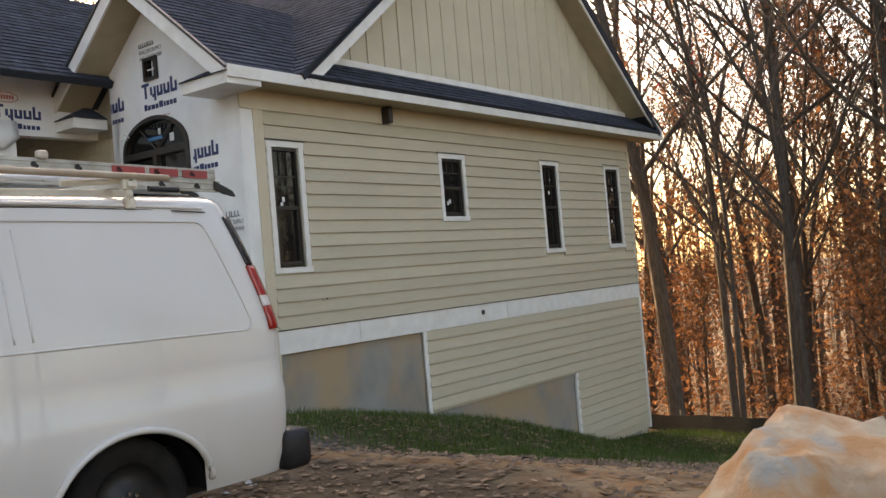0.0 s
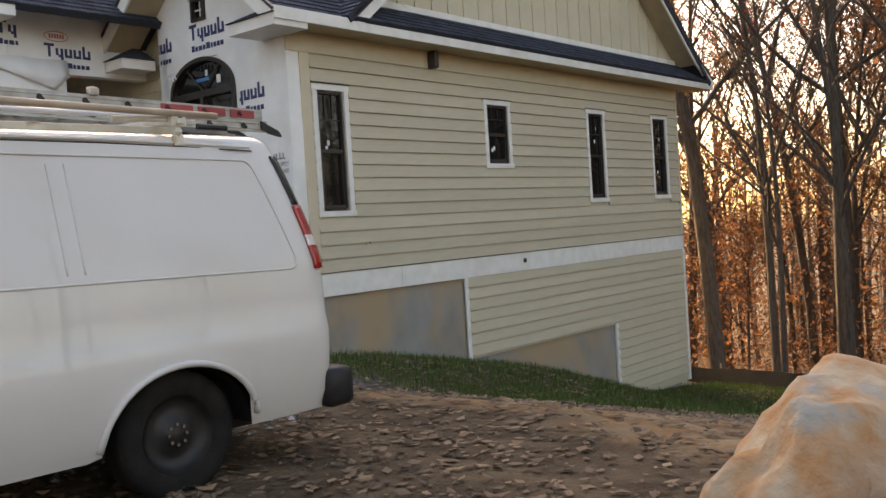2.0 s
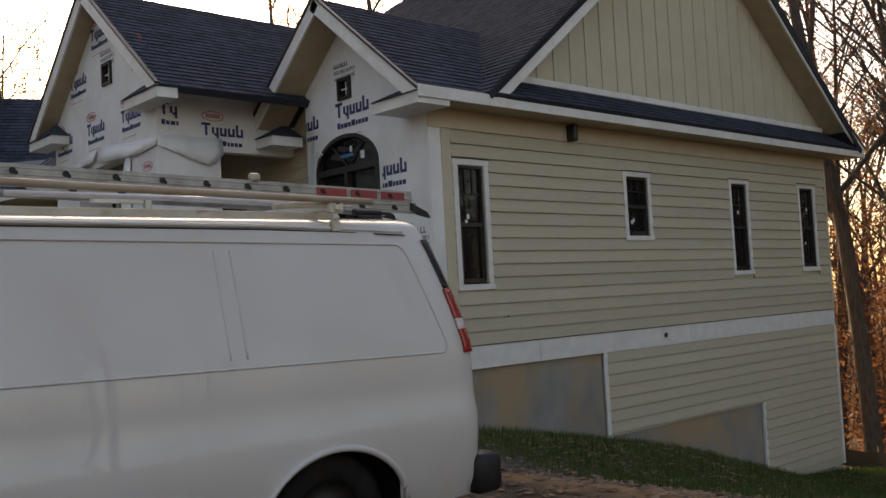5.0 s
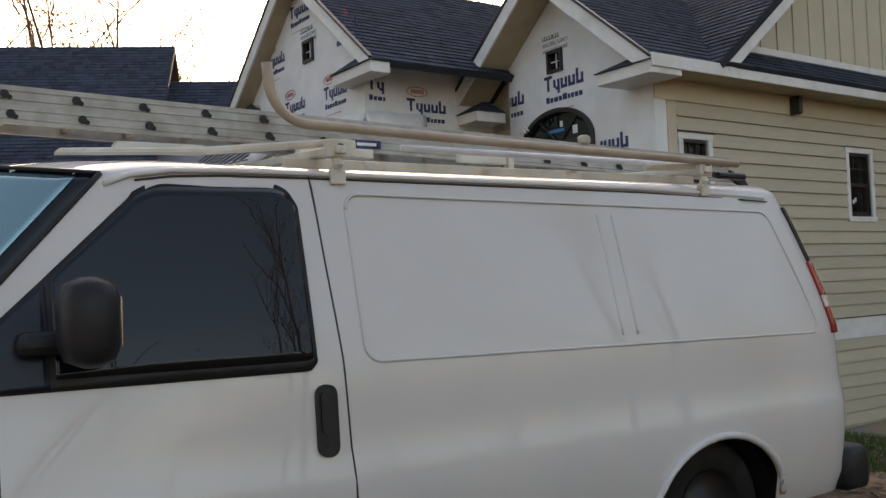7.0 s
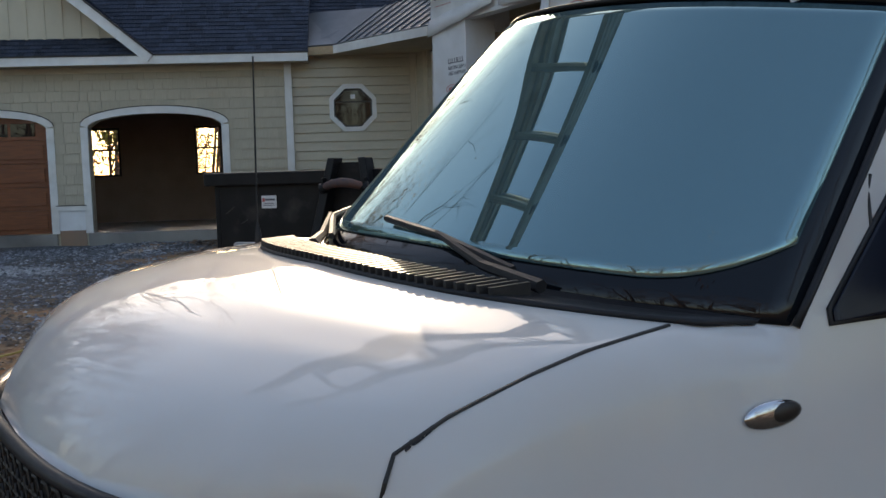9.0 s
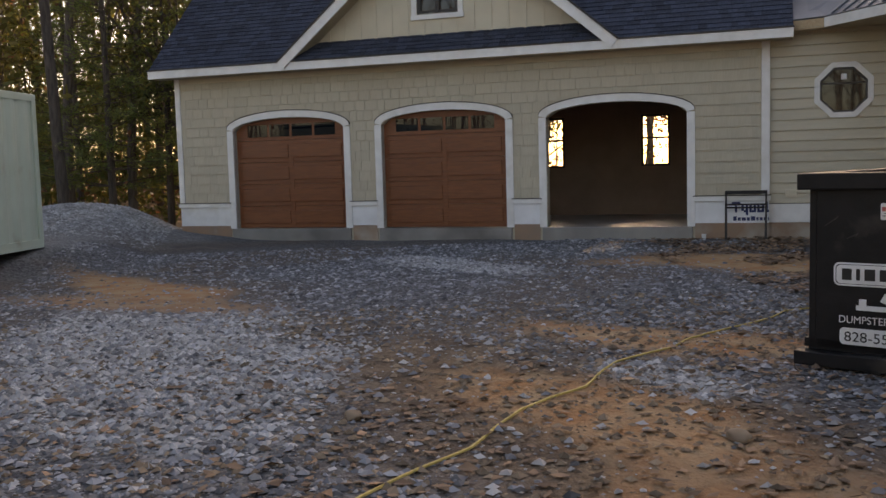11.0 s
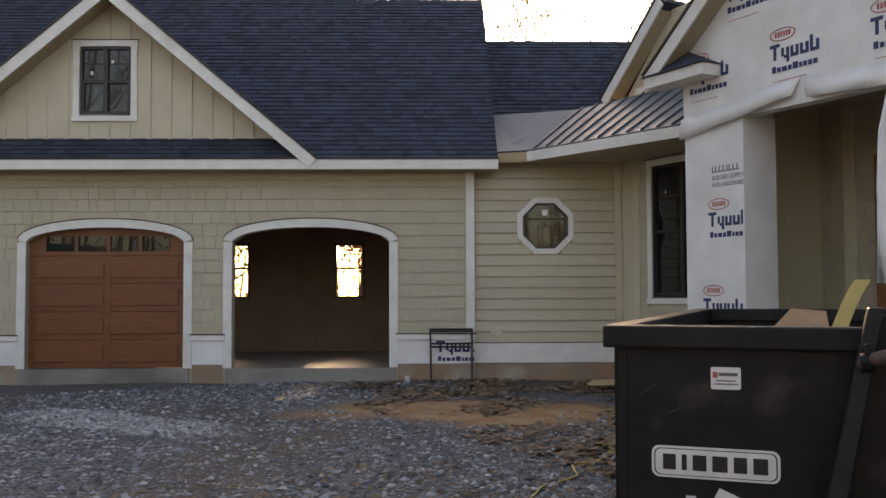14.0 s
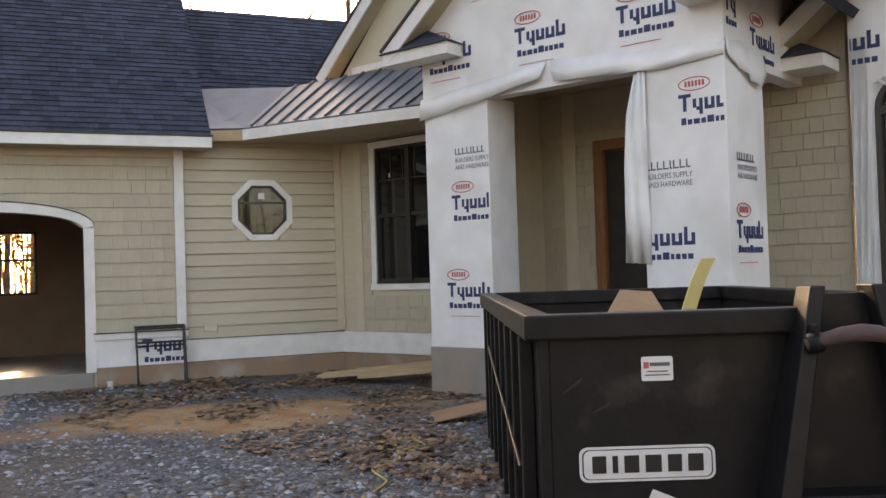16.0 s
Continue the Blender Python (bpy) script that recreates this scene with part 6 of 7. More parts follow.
# waste inside
foam = thing("foam_strip", MD, "curled yellow foam strip sticking out of the dumpster", "foam")
bm = bmesh.new()
fp = [(1.10 + 0.18 * t, 1.62 + 0.05 * t, 1.15 + 0.62 * t - 0.16 * t * t) for t in (0, 0.2, 0.4, 0.6, 0.8, 1.0, 1.15)]
for p, q in zip(fp, fp[1:]):
    p, q = Vector(p), Vector(q)
    hexa(bm, [p, p + Vector((0.10, 0.03, 0)), p + Vector((0.10, 0.05, 0)), p + Vector((0, 0.02, 0))], [q, q + Vector((0.10, 0.03, 0)), q + Vector((0.10, 0.05, 0)), q + Vector((0, 0.02, 0))])
part("strip", bm, FOAM, foam)
cb = thing("cardboard_box", MD, "torn cardboard lying in the dumpster", "cardboard")
bm = bmesh.new()
prism(bm, [(0.68, 2.0, 1.20), (1.16, 2.1, 1.28), (1.14, 2.4, 1.42), (0.90, 2.35, 1.44)], (0.0, 0.02, 0.008))
prism(bm, [(0.62, 1.95, 1.18), (0.96, 2.0, 1.22), (0.94, 2.3, 1.38), (0.78, 2.2, 1.30)], (0.0, -0.02, 0.008))
part("sheet", bm, CARD, cb)
part("debris", boxes((0.12, DW - 0.12, 0.12, DL - 0.1, 0.2, 1.0)), RUST, bin_, "heap of waste")

# ---------------------------------------------------------------- boulders
def boulder(name, c, size, turn, seed, label, faces=None):
    bm = bmesh.new()
    bmesh.ops.create_icosphere(bm, subdivisions=5, radius=1.0)
    r = random.Random(seed)
    off = Vector((r.uniform(0, 50), r.uniform(0, 50), r.uniform(0, 50)))
    cuts = [(Vector((r.uniform(-1, 1), r.uniform(-1, 1), r.uniform(-0.4, 1))).normalized(), r.uniform(0.62, 0.9)) for _ in range(11)]
    if faces:
        cuts = [(Vector(n_).normalized(), d_) for n_, d_ in faces]
    for v in bm.verts:
        p = v.co.copy()
        for n, d in cuts:
            k = p.dot(n)
            if k > d:
                p -= n * (k - d) * 0.92
        p *= 1 + 0.14 * noise.fractal(p * 1.6 + off, 0.9, 2.0, 6) + 0.055 * noise.noise(Vector((p.x * 14, p.y * 5, p.z * 5)) + off) + 0.018 * noise.noise(p * 24 + off)
        v.co = p
    m = Matrix.Translation(c) @ pose(0, 0, 0, *turn) @ Matrix.Diagonal((*size, 1))
    bmesh.ops.transform(bm, matrix=m, verts=bm.verts)
    bmesh.ops.transform(bm, matrix=Matrix.Translation((-c[0], -c[1], -ground_z(c[0], c[1]))), verts=bm.verts)
    ob = part(name, bm, ROCK, None, smooth=True)
    ob.location = (c[0], c[1], ground_z(c[0], c[1]))
    return tagged(ob, label, "boulder", "boulders beside the drive")


boulder("boulder", (8.55, -4.62, 0.02), (0.98, 0.86, 0.90), (0, 0, 0), 11, "large orange and grey weathered boulder on the dirt", (((-0.80, -0.1, 0.60), 0.50), ((0.95, -0.2, 0.1), 0.52), ((-0.15, -0.85, 0.50), 0.62), ((0.1, 0, 1), 0.84), ((-0.3, 0.9, 0.3), 0.7), ((0.6, -0.5, 0.6), 0.72), ((-0.6, -0.7, 0.2), 0.66)))
boulder("boulder", (9.62, -5.35, 0.15), (0.72, 0.75, 0.80), (10, 0, 60), 23, "pale streaked boulder leaning on a larger one")
boulder("boulder", (8.56, -5.6, 0.02), (0.40, 0.3, 0.36), (0, 15, 10), 31, "small orange boulder at the foot of a larger one")
boulder("boulder", (7.68, -4.73, -0.02), (0.34, 0.2, 0.16), (0, 0, 30), 37, "pale flat stone on the dirt")
boulder("boulder", (6.85, -5.23, -0.02), (0.30, 0.2, 0.2), (0, 0, 70), 41, "pale rough stone on the dirt")

# ---------------------------------------------------------------- shipping container
MC = pose(-12.4, -15.78, 0.66, 0, 0, -13.4)
def container():
    c = thing("shipping_container", MC, "pale green corrugated steel shipping container on gravel", "container")
    L, Wd, Hh = 6.0, 2.44, 2.55
    n = 60
    for y0, sg in ((0.0, 1), (-Wd, -1)):
        bm = bmesh.new()
        pr = []
        for i in range(n + 1):
            x = 0.12 + (L - 0.24) * i / n
            pr.append((x, y0 - sg * (0.0 if (i // 2) % 2 else 0.036)))
        for (xa, ya), (xb, yb) in zip(pr, pr[1:]):
            bm.faces.new([bm.verts.new(p) for p in ((xa, ya, 0.15), (xb, yb, 0.15), (xb, yb, Hh - 0.12), (xa, ya, Hh - 0.12))])
        bmesh.ops.remove_doubles(bm, verts=bm.verts, dist=0.0005)
        part("corrugated_side", bm, BOX, c)
    part("end_panel", boxes((L - 0.05, L, -Wd + 0.1, -0.1, 0.15, Hh - 0.12), (0.0, 0.05, -Wd + 0.1, -0.1, 0.15, Hh - 0.12)), BOX, c)
    part("roof_panel", boxes((0.05, L - 0.05, -Wd + 0.05, -0.05, Hh - 0.06, Hh - 0.02)), BOX, c)
    for x in (0, L - 0.12):
        for y in (-Wd, -0.12):
            part("corner_post", boxes((x, x + 0.12, y, y + 0.12, 0, Hh), bevel=0.01), BOX, c)
    part("rail", boxes((0.12, L - 0.12, -0.1, 0.0, Hh - 0.12, Hh), (0.12, L - 0.12, -Wd, -Wd + 0.1, Hh - 0.12, Hh), (0.12, L - 0.12, -0.1, 0.0, 0.0, 0.15), (0.12, L - 0.12, -Wd, -Wd + 0.1, 0.0, 0.15), bevel=0.006), BOX, c)
    return c
container()

# ---------------------------------------------------------------- trees
def tree_mesh(seed, height, leaf_mat, leaves, fork=0.5, lean=0.012, r0=0.17):
    """A tapered trunk with limbs, and a loose crown of small leaves; returned as two meshes."""
    r = random.Random(seed)
    bm = bmesh.new()
    tips = []

    def limb(p, d, length, rad, depth):
        pts, rads, q, dd = [p], [rad], p.copy(), d.normalized()
        n = max(3, int(length / 0.7))
        for i in range(n):
            dd = (dd + Vector((r.gauss(0, 0.016 if depth == 0 else 0.12), r.gauss(0, 0.016 if depth == 0 else 0.12), r.gauss(0.03 if depth else 0.0, 0.03)))).normalized()
            q = q + dd * (length / n)
            pts.append(q.copy())
            rads.append(rad * (1 - 0.75 * (i + 1) / n) + 0.004)
        tube(bm, pts, rads, 7 if depth == 0 else (5 if depth == 1 else 3), False)
        if depth >= 1:
            tips.extend(pts[len(pts) // 2:])
        if depth < 3:
            k = (9, 5, 4)[depth]
            for _ in range(k):
                i = r.randrange(max(1, int(n * (0.35 if depth == 0 else 0.25))), n)
                a = r.uniform(0, 2 * math.pi)
                out = Vector((math.cos(a), math.sin(a), r.uniform(0.3, 1.1))).normalized()
                nd = (dd * 0.5 + out).normalized()
                limb(pts[i], nd, length * r.uniform(0.28, 0.5), rads[i] * r.uniform(0.45, 0.7), depth + 1)

    limb(Vector((0, 0, -0.4)), Vector((r.gauss(0, lean), r.gauss(0, lean), 1)), height, r0, 0)
    bmesh.ops.recalc_face_normals(bm, faces=bm.faces)
    tm = bpy.data.meshes.new("trunk")
    bm.to_mesh(tm)
    bm.free()
    tm.materials.append(BARK)
    tm.polygons.foreach_set("use_smooth", [True] * len(tm.polygons))
    vs, fs = [], []
    for _ in range(leaves):
        c = r.choice(tips) + Vector((r.gauss(0, 0.35), r.gauss(0, 0.35), r.gauss(0, 0.3)))
        a, b = Vector((r.gauss(0, 1), r.gauss(0, 1), r.gauss(0, 1))).normalized(), Vector((r.gauss(0, 1), r.gauss(0, 1), r.gauss(0, 1))).normalized()
        s = r.uniform(0.05, 0.11)
        n = len(vs)
        vs += [c - a * s, c + b * s * 0.6, c + a * s, c - b * s * 0.6]
        fs.append((n, n + 1, n + 2, n + 3))
    lm = mesh_of("crown", vs, fs, leaf_mat) if vs else None
    return tm, lm


def tree_thing(meshes, m, label):
    t = thing("tree", m, label, "tree", "trees of the surrounding woods")
    o = new("trunk", meshes[0])
    o.parent = t
    if meshes[1]:
        o = new("crown", meshes[1])
        o.parent = t
    return t


kinds = []
for sd, h, lm, nl, r0, lb in ((1, 19, LEAF_O, 700, 0.22, "tall bare autumn tree with a few orange leaves"), (2, 17, LEAF_O, 1900, 0.15, "autumn tree with thin orange-brown leaves"),
                              (3, 21, LEAF_R, 500, 0.25, "tall grey-barked tree with scattered red leaves"), (4, 13, LEAF_O, 2200, 0.09, "slender young tree with orange leaves"),
                              (5, 15, LEAF_G, 3200, 0.13, "tall tree with thin yellow and green leaves"), (6, 16, LEAF_O, 60, 0.12, "bare thin tree with dark branches"),
                              (7, 7, LEAF_G, 2600, 0.06, "young understorey tree with green leaves"), (8, 6, LEAF_O, 1800, 0.045, "small sapling with orange autumn leaves")):
    kinds.append((tree_mesh(sd, h, lm, nl, r0=r0), lb))
made_first = {}
tr = random.Random(42)


def plant(k, x, y, s=1.0, turn=None):
    turn = tr.uniform(0, 360) if turn is None else turn
    m = pose(x, y, ground_z(x, y), 0, 0, turn) @ Matrix.Diagonal((s, s, s, 1))
    if k not in made_first:
        made_first[k] = tree_thing(kinds[k][0], m, kinds[k][1])
        return
    c = copy_thing(made_first[k], pose(x, y, ground_z(x, y), 0, 0, turn))
    c.scale = (s, s, s)


# hand-set trunks beyond the end wall
for k, x, y, s in ((0, 1.6, 19.5, 1.0), (5, 3.8, 20.5, 1.1), (1, 5.2, 22.0, 0.9), (2, 7.0, 19.0, 0.9), (5, 7.7, 17.8, 0.8), (0, 9.2, 18.2, 1.0), (2, 10.4, 16.8, 0.8), (5, 12.2, 17.5, 1.1), (3, 2.6, 24, 1.0), (3, 6.2, 26, 1.1), (0, 4.6, 18.0, 0.9), (5, 5.9, 17.2, 0.8), (0, 8.4, 16.6, 0.9), (2, 11.4, 17.9, 0.9)):
    plant(k, x, y, s)
for _ in range(78):
    x, y = tr.uniform(-12, 26), tr.uniform(19, 46)
    plant(tr.choice((1, 5, 3, 5, 1, 3, 7, 0)), x, y, tr.uniform(0.7, 1.15))
for _ in range(26):
    plant(tr.choice((7, 7, 3)), tr.uniform(0, 18), tr.uniform(17, 32), tr.uniform(0.6, 1.2))
for k, x, y, s in ((2, -0.75, 15.5, 0.95), (5, 0.5, 16.4, 1.0), (5, 1.1, 15.3, 0.75), (0, 2.3, 16.2, 0.85), (5, 2.8, 15.2, 0.9)):
    plant(k, x, y, s)
# left of and behind the garage
for _ in range(48):
    x, y = tr.uniform(-42, -21), tr.uniform(-30, -2)
    plant(tr.choice((4, 6, 4, 1, 5, 6, 3)), x, y, tr.uniform(0.7, 1.1))
for _ in range(26):
    plant(tr.choice((0, 4, 1, 2, 3)), tr.uniform(-40, -6), tr.uniform(11, 34), tr.uniform(0.7, 1.05))
vs, fs = [], []
r = random.Random(77)
for _ in range(130000):
    x, y = r.uniform(-48, -21.5), r.uniform(-34, -2)
    if x > -30 and y > -13:
        continue
    c = Vector((x, y, ground_z(x, y) + 11 * r.random() ** 1.2))
    if noise.noise(c * 0.4) < -0.05:
        continue
    s = r.uniform(0.07, 0.19)
    A_, B_ = Vector((r.gauss(0, 1), r.gauss(0, 1), r.gauss(0, 1))).normalized() * s, Vector((r.gauss(0, 1), r.gauss(0, 1), r.gauss(0, 1))).normalized() * s * 0.6
    n = len(vs)
    vs += [c - A_, c + B_, c + A_, c - B_]
    fs.append((n, n + 1, n + 2, n + 3))
tagged(raw("edge_foliage", vs, fs, LEAF_G, kind="stuff"), "green and yellow foliage of the wood's edge", "foliage")
# pines between the container and the garage
def pine_mesh(seed, height):
    """A straight trunk with whorls of level branches that carry thin needles; returned as two meshes."""
    r = random.Random(seed)
    bm = bmesh.new()
    tube(bm, [(0, 0, -0.3), (0.05, 0.02, height * 0.5), (0, 0.06, height)], [0.11, 0.075, 0.012], 8, False)
    vs, fs = [], []
    z = 0.9
    while z < height - 0.3:
        reach = (height - z) * 0.30 + 0.35
        for k in range(r.randint(4, 6)):
            a = r.uniform(0, 2 * math.pi)
            L = reach * r.uniform(0.6, 1.1)
            d = Vector((math.cos(a), math.sin(a), r.uniform(-0.12, 0.22)))
            p = Vector((0, 0, z + r.uniform(-0.1, 0.1)))
            tube(bm, [p, p + d * L * 0.5, p + d * L + Vector((0, 0, 0.08))], [0.022, 0.013, 0.005], 4, False)
            for _ in range(int(85 * L)):
                t = 0.25 + 0.8 * r.random()
                c = p + d * (L * t) + Vector((r.gauss(0, 0.11), r.gauss(0, 0.11), r.gauss(0.02, 0.06)))
                n_ = (d + Vector((r.gauss(0, 0.7), r.gauss(0, 0.7), r.gauss(0.25, 0.5)))).normalized() * r.uniform(0.10, 0.20)
                w_ = n_.cross(Vector((r.gauss(0, 1), r.gauss(0, 1), r.gauss(0, 1)))).normalized() * 0.012
                i = len(vs)
                vs += [c - w_, c + w_, c + n_]
                fs.append((i, i + 1, i + 2))
        z += r.uniform(0.32, 0.5)
    tm = bpy.data.meshes.new("trunk")
    bm.to_mesh(tm)
    bm.free()
    tm.materials.append(BARK)
    return tm, mesh_of("crown", vs, fs, NEEDLE)


for sd, h, spots in ((101, 9.5, ((-21.6, -16.4), (-27.5, -18.8))), (102, 7.0, ((-21.4, -14.9), (-24.2, -17.8)))):
    first = None
    for x, y in spots:
        m = pose(x, y, ground_z(x, y), 0, 0, tr.uniform(0, 360))
        if first is None:
            first = tree_thing(pine_mesh(sd, h), m, "young pine with level branches and thin green needles")
        else:
            copy_thing(first, m)
plant(5, -19.6, -17.15, 1.2, 40)
# beyond the garage: leafy crowns over its roof, low growth outside its back windows
for k, x, y, s in ((1, -33.0, 3.0, 1.0), (1, -36.0, 1.0, 1.1), (4, -35.0, 5.0, 1.0), (1, -31.0, 0.6, 0.9), (7, -24.0, 0.5, 0.75), (6, -25.5, 2.0, 0.65), (7, -27.0, 3.6, 0.8), (6, -23.5, 3.2, 0.55), (7, -28.5, 5.5, 0.8), (6, -26.5, -0.8, 0.65)):
    plant(k, x, y, s)
# unseen trees behind the camera, added for reflections
for _ in range(30):
    x, y = tr.uniform(-12, 28), tr.uniform(-36, -19)
    plant(tr.choice((0, 2, 5, 5, 1)), x, y, tr.uniform(0.6, 0.95))
for _ in range(14):
    plant(tr.choice((0, 2, 5, 5)), tr.uniform(15, 30), tr.uniform(-19, 14), tr.uniform(0.6, 0.95))

# far woods: many thin stems and twigs, and a haze of brown leaves on the floor
r = random.Random(9)
vs, fs = [], []
def blade(p, d, length, w):
    n = len(vs)
    side = d.cross(Vector((r.gauss(0, 1), r.gauss(0, 1), 0.2))).normalized() * w
    q = p + d * length
    vs.extend((p - side, p + side, q + side * 0.3, q - side * 0.3))
    fs.append((n, n + 1, n + 2, n + 3))
for i_ in range(1250):
    a = r.uniform(0, 2 * math.pi)
    d = r.uniform(42, 95)
    x, y = -2 + d * math.cos(a), -2 + d * math.sin(a)
    if i_ >= 900:
        x, y = r.uniform(-25, 45), r.uniform(30, 75)
    h = r.uniform(9, 17)
    p = Vector((x, y, ground_z(x, y) - 0.5))
    up = Vector((r.gauss(0, 0.06), r.gauss(0, 0.06), 1)).normalized()
    blade(p, up, h, r.uniform(0.08, 0.2))
    for _k in range(14):
        blade(p + up * r.uniform(h * 0.25, h), Vector((r.gauss(0, 1), r.gauss(0, 1), r.uniform(0.2, 1.2))).normalized(), r.uniform(1, 3.5), 0.03)
tagged(raw("far_woods", vs, fs, BARK, kind="stuff"), "distant grey-brown autumn woods", "woods")
vs, fs = [], []
for _ in range(60000):
    a, d = r.uniform(0, 2 * math.pi), 17 + 55 * r.random() ** 1.3
    x, y = d * math.cos(a), d * math.sin(a)
    if -21 < x < 14 and y < 16 and y > -19:
        continue
    z = ground_z(x, y) + abs(r.gauss(0, 1.0))
    c = Vector((x, y, z))
    s = r.uniform(0.04, 0.12)
    A_, B_ = Vector((r.gauss(0, 1), r.gauss(0, 1), r.gauss(0, 1))).normalized() * s, Vector((r.gauss(0, 1), r.gauss(0, 1), r.gauss(0, 1))).normalized() * s * 0.6
    n = len(vs)
    vs += [c - A_, c + B_, c + A_, c - B_]
    fs.append((n, n + 1, n + 2, n + 3))
tagged(raw("undergrowth", vs, fs, LEAF_O, kind="stuff"), "orange-brown undergrowth on the forest floor", "undergrowth")
vs, fs = [], []
for _ in range(40000):
    a, d = r.uniform(0, 2 * math.pi), r.uniform(30, 80)
    x, y = d * math.cos(a), d * math.sin(a)
    z = ground_z(x, y) + r.uniform(0.5, 11) 
    c = Vector((x, y, z))
    s = r.uniform(0.07, 0.16)
    A_, B_ = Vector((r.gauss(0, 1), r.gauss(0, 1), r.gauss(0, 1))).normalized() * s, Vector((r.gauss(0, 1), r.gauss(0, 1), r.gauss(0, 1))).normalized() * s * 0.6
    n = len(vs)
    vs += [c - A_, c + B_, c + A_, c - B_]
    fs.append((n, n + 1, n + 2, n + 3))
for _ in range(85000):
    x, y = r.uniform(-16, 32), 17.5 + 34 * r.random()
    c = Vector((x, y, ground_z(x, y) + 9.5 * r.random() ** 1.5))
    if noise.noise(c * 0.45) < -0.12:
        continue
    s = r.uniform(0.05, 0.13)
    A_, B_ = Vector((r.gauss(0, 1), r.gauss(0, 1), r.gauss(0, 1))).normalized() * s, Vector((r.gauss(0, 1), r.gauss(0, 1), r.gauss(0, 1))).normalized() * s * 0.6
    n = len(vs)
    vs += [c - A_, c + B_, c + A_, c - B_]
    fs.append((n, n + 1, n + 2, n + 3))
tagged(raw("far_leaves", vs, fs, LEAF_O, kind="stuff"), "thin orange leaves hanging in the far woods", "leaves")

# ---------------------------------------------------------------- arched and small windows in the wrapped gables
def arched_window(m, a, b, z0, zs, rise):
    w = new("arched_window")
    w.parent = house
    w.matrix_local = m
    w["label"] = "dark arched window set in house wrap"
    c, h, n = (a + b) / 2, (b - a) / 2, 20
    top = [(c - h * math.cos(math.pi * i / n), zs + rise * math.sin(math.pi * i / n)) for i in range(n + 1)]
    inn = [(c - (h - 0.07) * math.cos(math.pi * i / n), zs + (rise - 0.06) * math.sin(math.pi * i / n)) for i in range(n + 1)]
    bm = bmesh.new()
    for i in range(n):
        p, q, u, v = top[i], top[i + 1], inn[i], inn[i + 1]
        hexa(bm, [(u[0], -0.035, u[1]), (v[0], -0.035, v[1]), (v[0], 0.08, v[1]), (u[0], 0.08, u[1])], [(p[0], -0.035, p[1]), (q[0], -0.035, q[1]), (q[0], 0.08, q[1]), (p[0], 0.08, p[1])])
    bmesh.ops.remove_doubles(bm, verts=bm.verts, dist=0.0005)
    part("arch_frame", bm, DARKFR, w)
    for x0, x1 in ((a, a + 0.07), (b - 0.07, b), (c - 0.04, c + 0.04)):
        part("jamb", boxes((x0, x1, -0.035, 0.08, z0, zs)), DARKFR, w)
    part("transom", boxes((a + 0.07, b - 0.07, -0.03, 0.08, zs - 0.08, zs + 0.02)), DARKFR, w)
    part("sill", boxes((a, b, -0.04, 0.08, z0 - 0.05, z0)), DARKFR, w)
    for k in (-1, 1):
        bm = bmesh.new()
        tube(bm, [(c, 0.02, zs), (c + k * h * 0.55, 0.02, zs + rise * 0.78)], 0.012, 6)
        part("muntin", bm, DARKFR, w)
    bm = bmesh.new()
    prism(bm, [(x, 0.05, z) for x, z in inn] + [(b - 0.05, 0.05, z0), (a + 0.05, 0.05, z0)], (0, 0.006, 0))
    part("pane", bm, GLASS, w)
    part("tape", boxes((c - 0.25, c + 0.12, 0.040, 0.045, zs + 0.17, zs + 0.22)), TAPE, w, "strip of blue tape")
    part("sticker", boxes((c + 0.30, c + 0.40, 0.040, 0.045, zs + 0.10, zs + 0.22)), STICKER, w)
    part("sticker", boxes((c + 0.03, c + 0.09, 0.040, 0.045, zs + 0.24, zs + 0.33)), STICKER, w)


def small_window(m, a, b, z0, z1):
    w = new("attic_window")
    w.parent = house
    w.matrix_local = m
    w["label"] = "small dark attic window"
    f = 0.045
    for x0, x1, y0, y1 in ((a, a + f, z0, z1), (b - f, b, z0, z1), (a + f, b - f, z0, z0 + f), (a + f, b - f, z1 - f, z1)):
        part("frame", boxes((x0, x1, -0.04, 0.06, y0, y1)), DARKFR, w)
    part("pane", boxes((a + f, b - f, 0.03, 0.036, z0 + f, z1 - f)), GLASS, w)
    part("muntin", boxes(((a + b) / 2 - 0.008, (a + b) / 2 + 0.008, 0.015, 0.03, z0 + f, z1 - f)), STICKER, w)
    part("muntin", boxes((a + f, b - f, 0.012, 0.03, (z0 + z1) / 2 - 0.008, (z0 + z1) / 2 + 0.008)), STICKER, w)


MF1 = pose(0, 0.34, 0)
MF2 = WEST @ pose(0, PY, 0)
arched_window(MF1, -2.72, -1.12, 1.1, 3.72, 0.52)
small_window(MF1, -2.05, -1.72, 4.78, 5.12)
small_window(MF2, -5.42, -5.06, 5.42, 5.80)


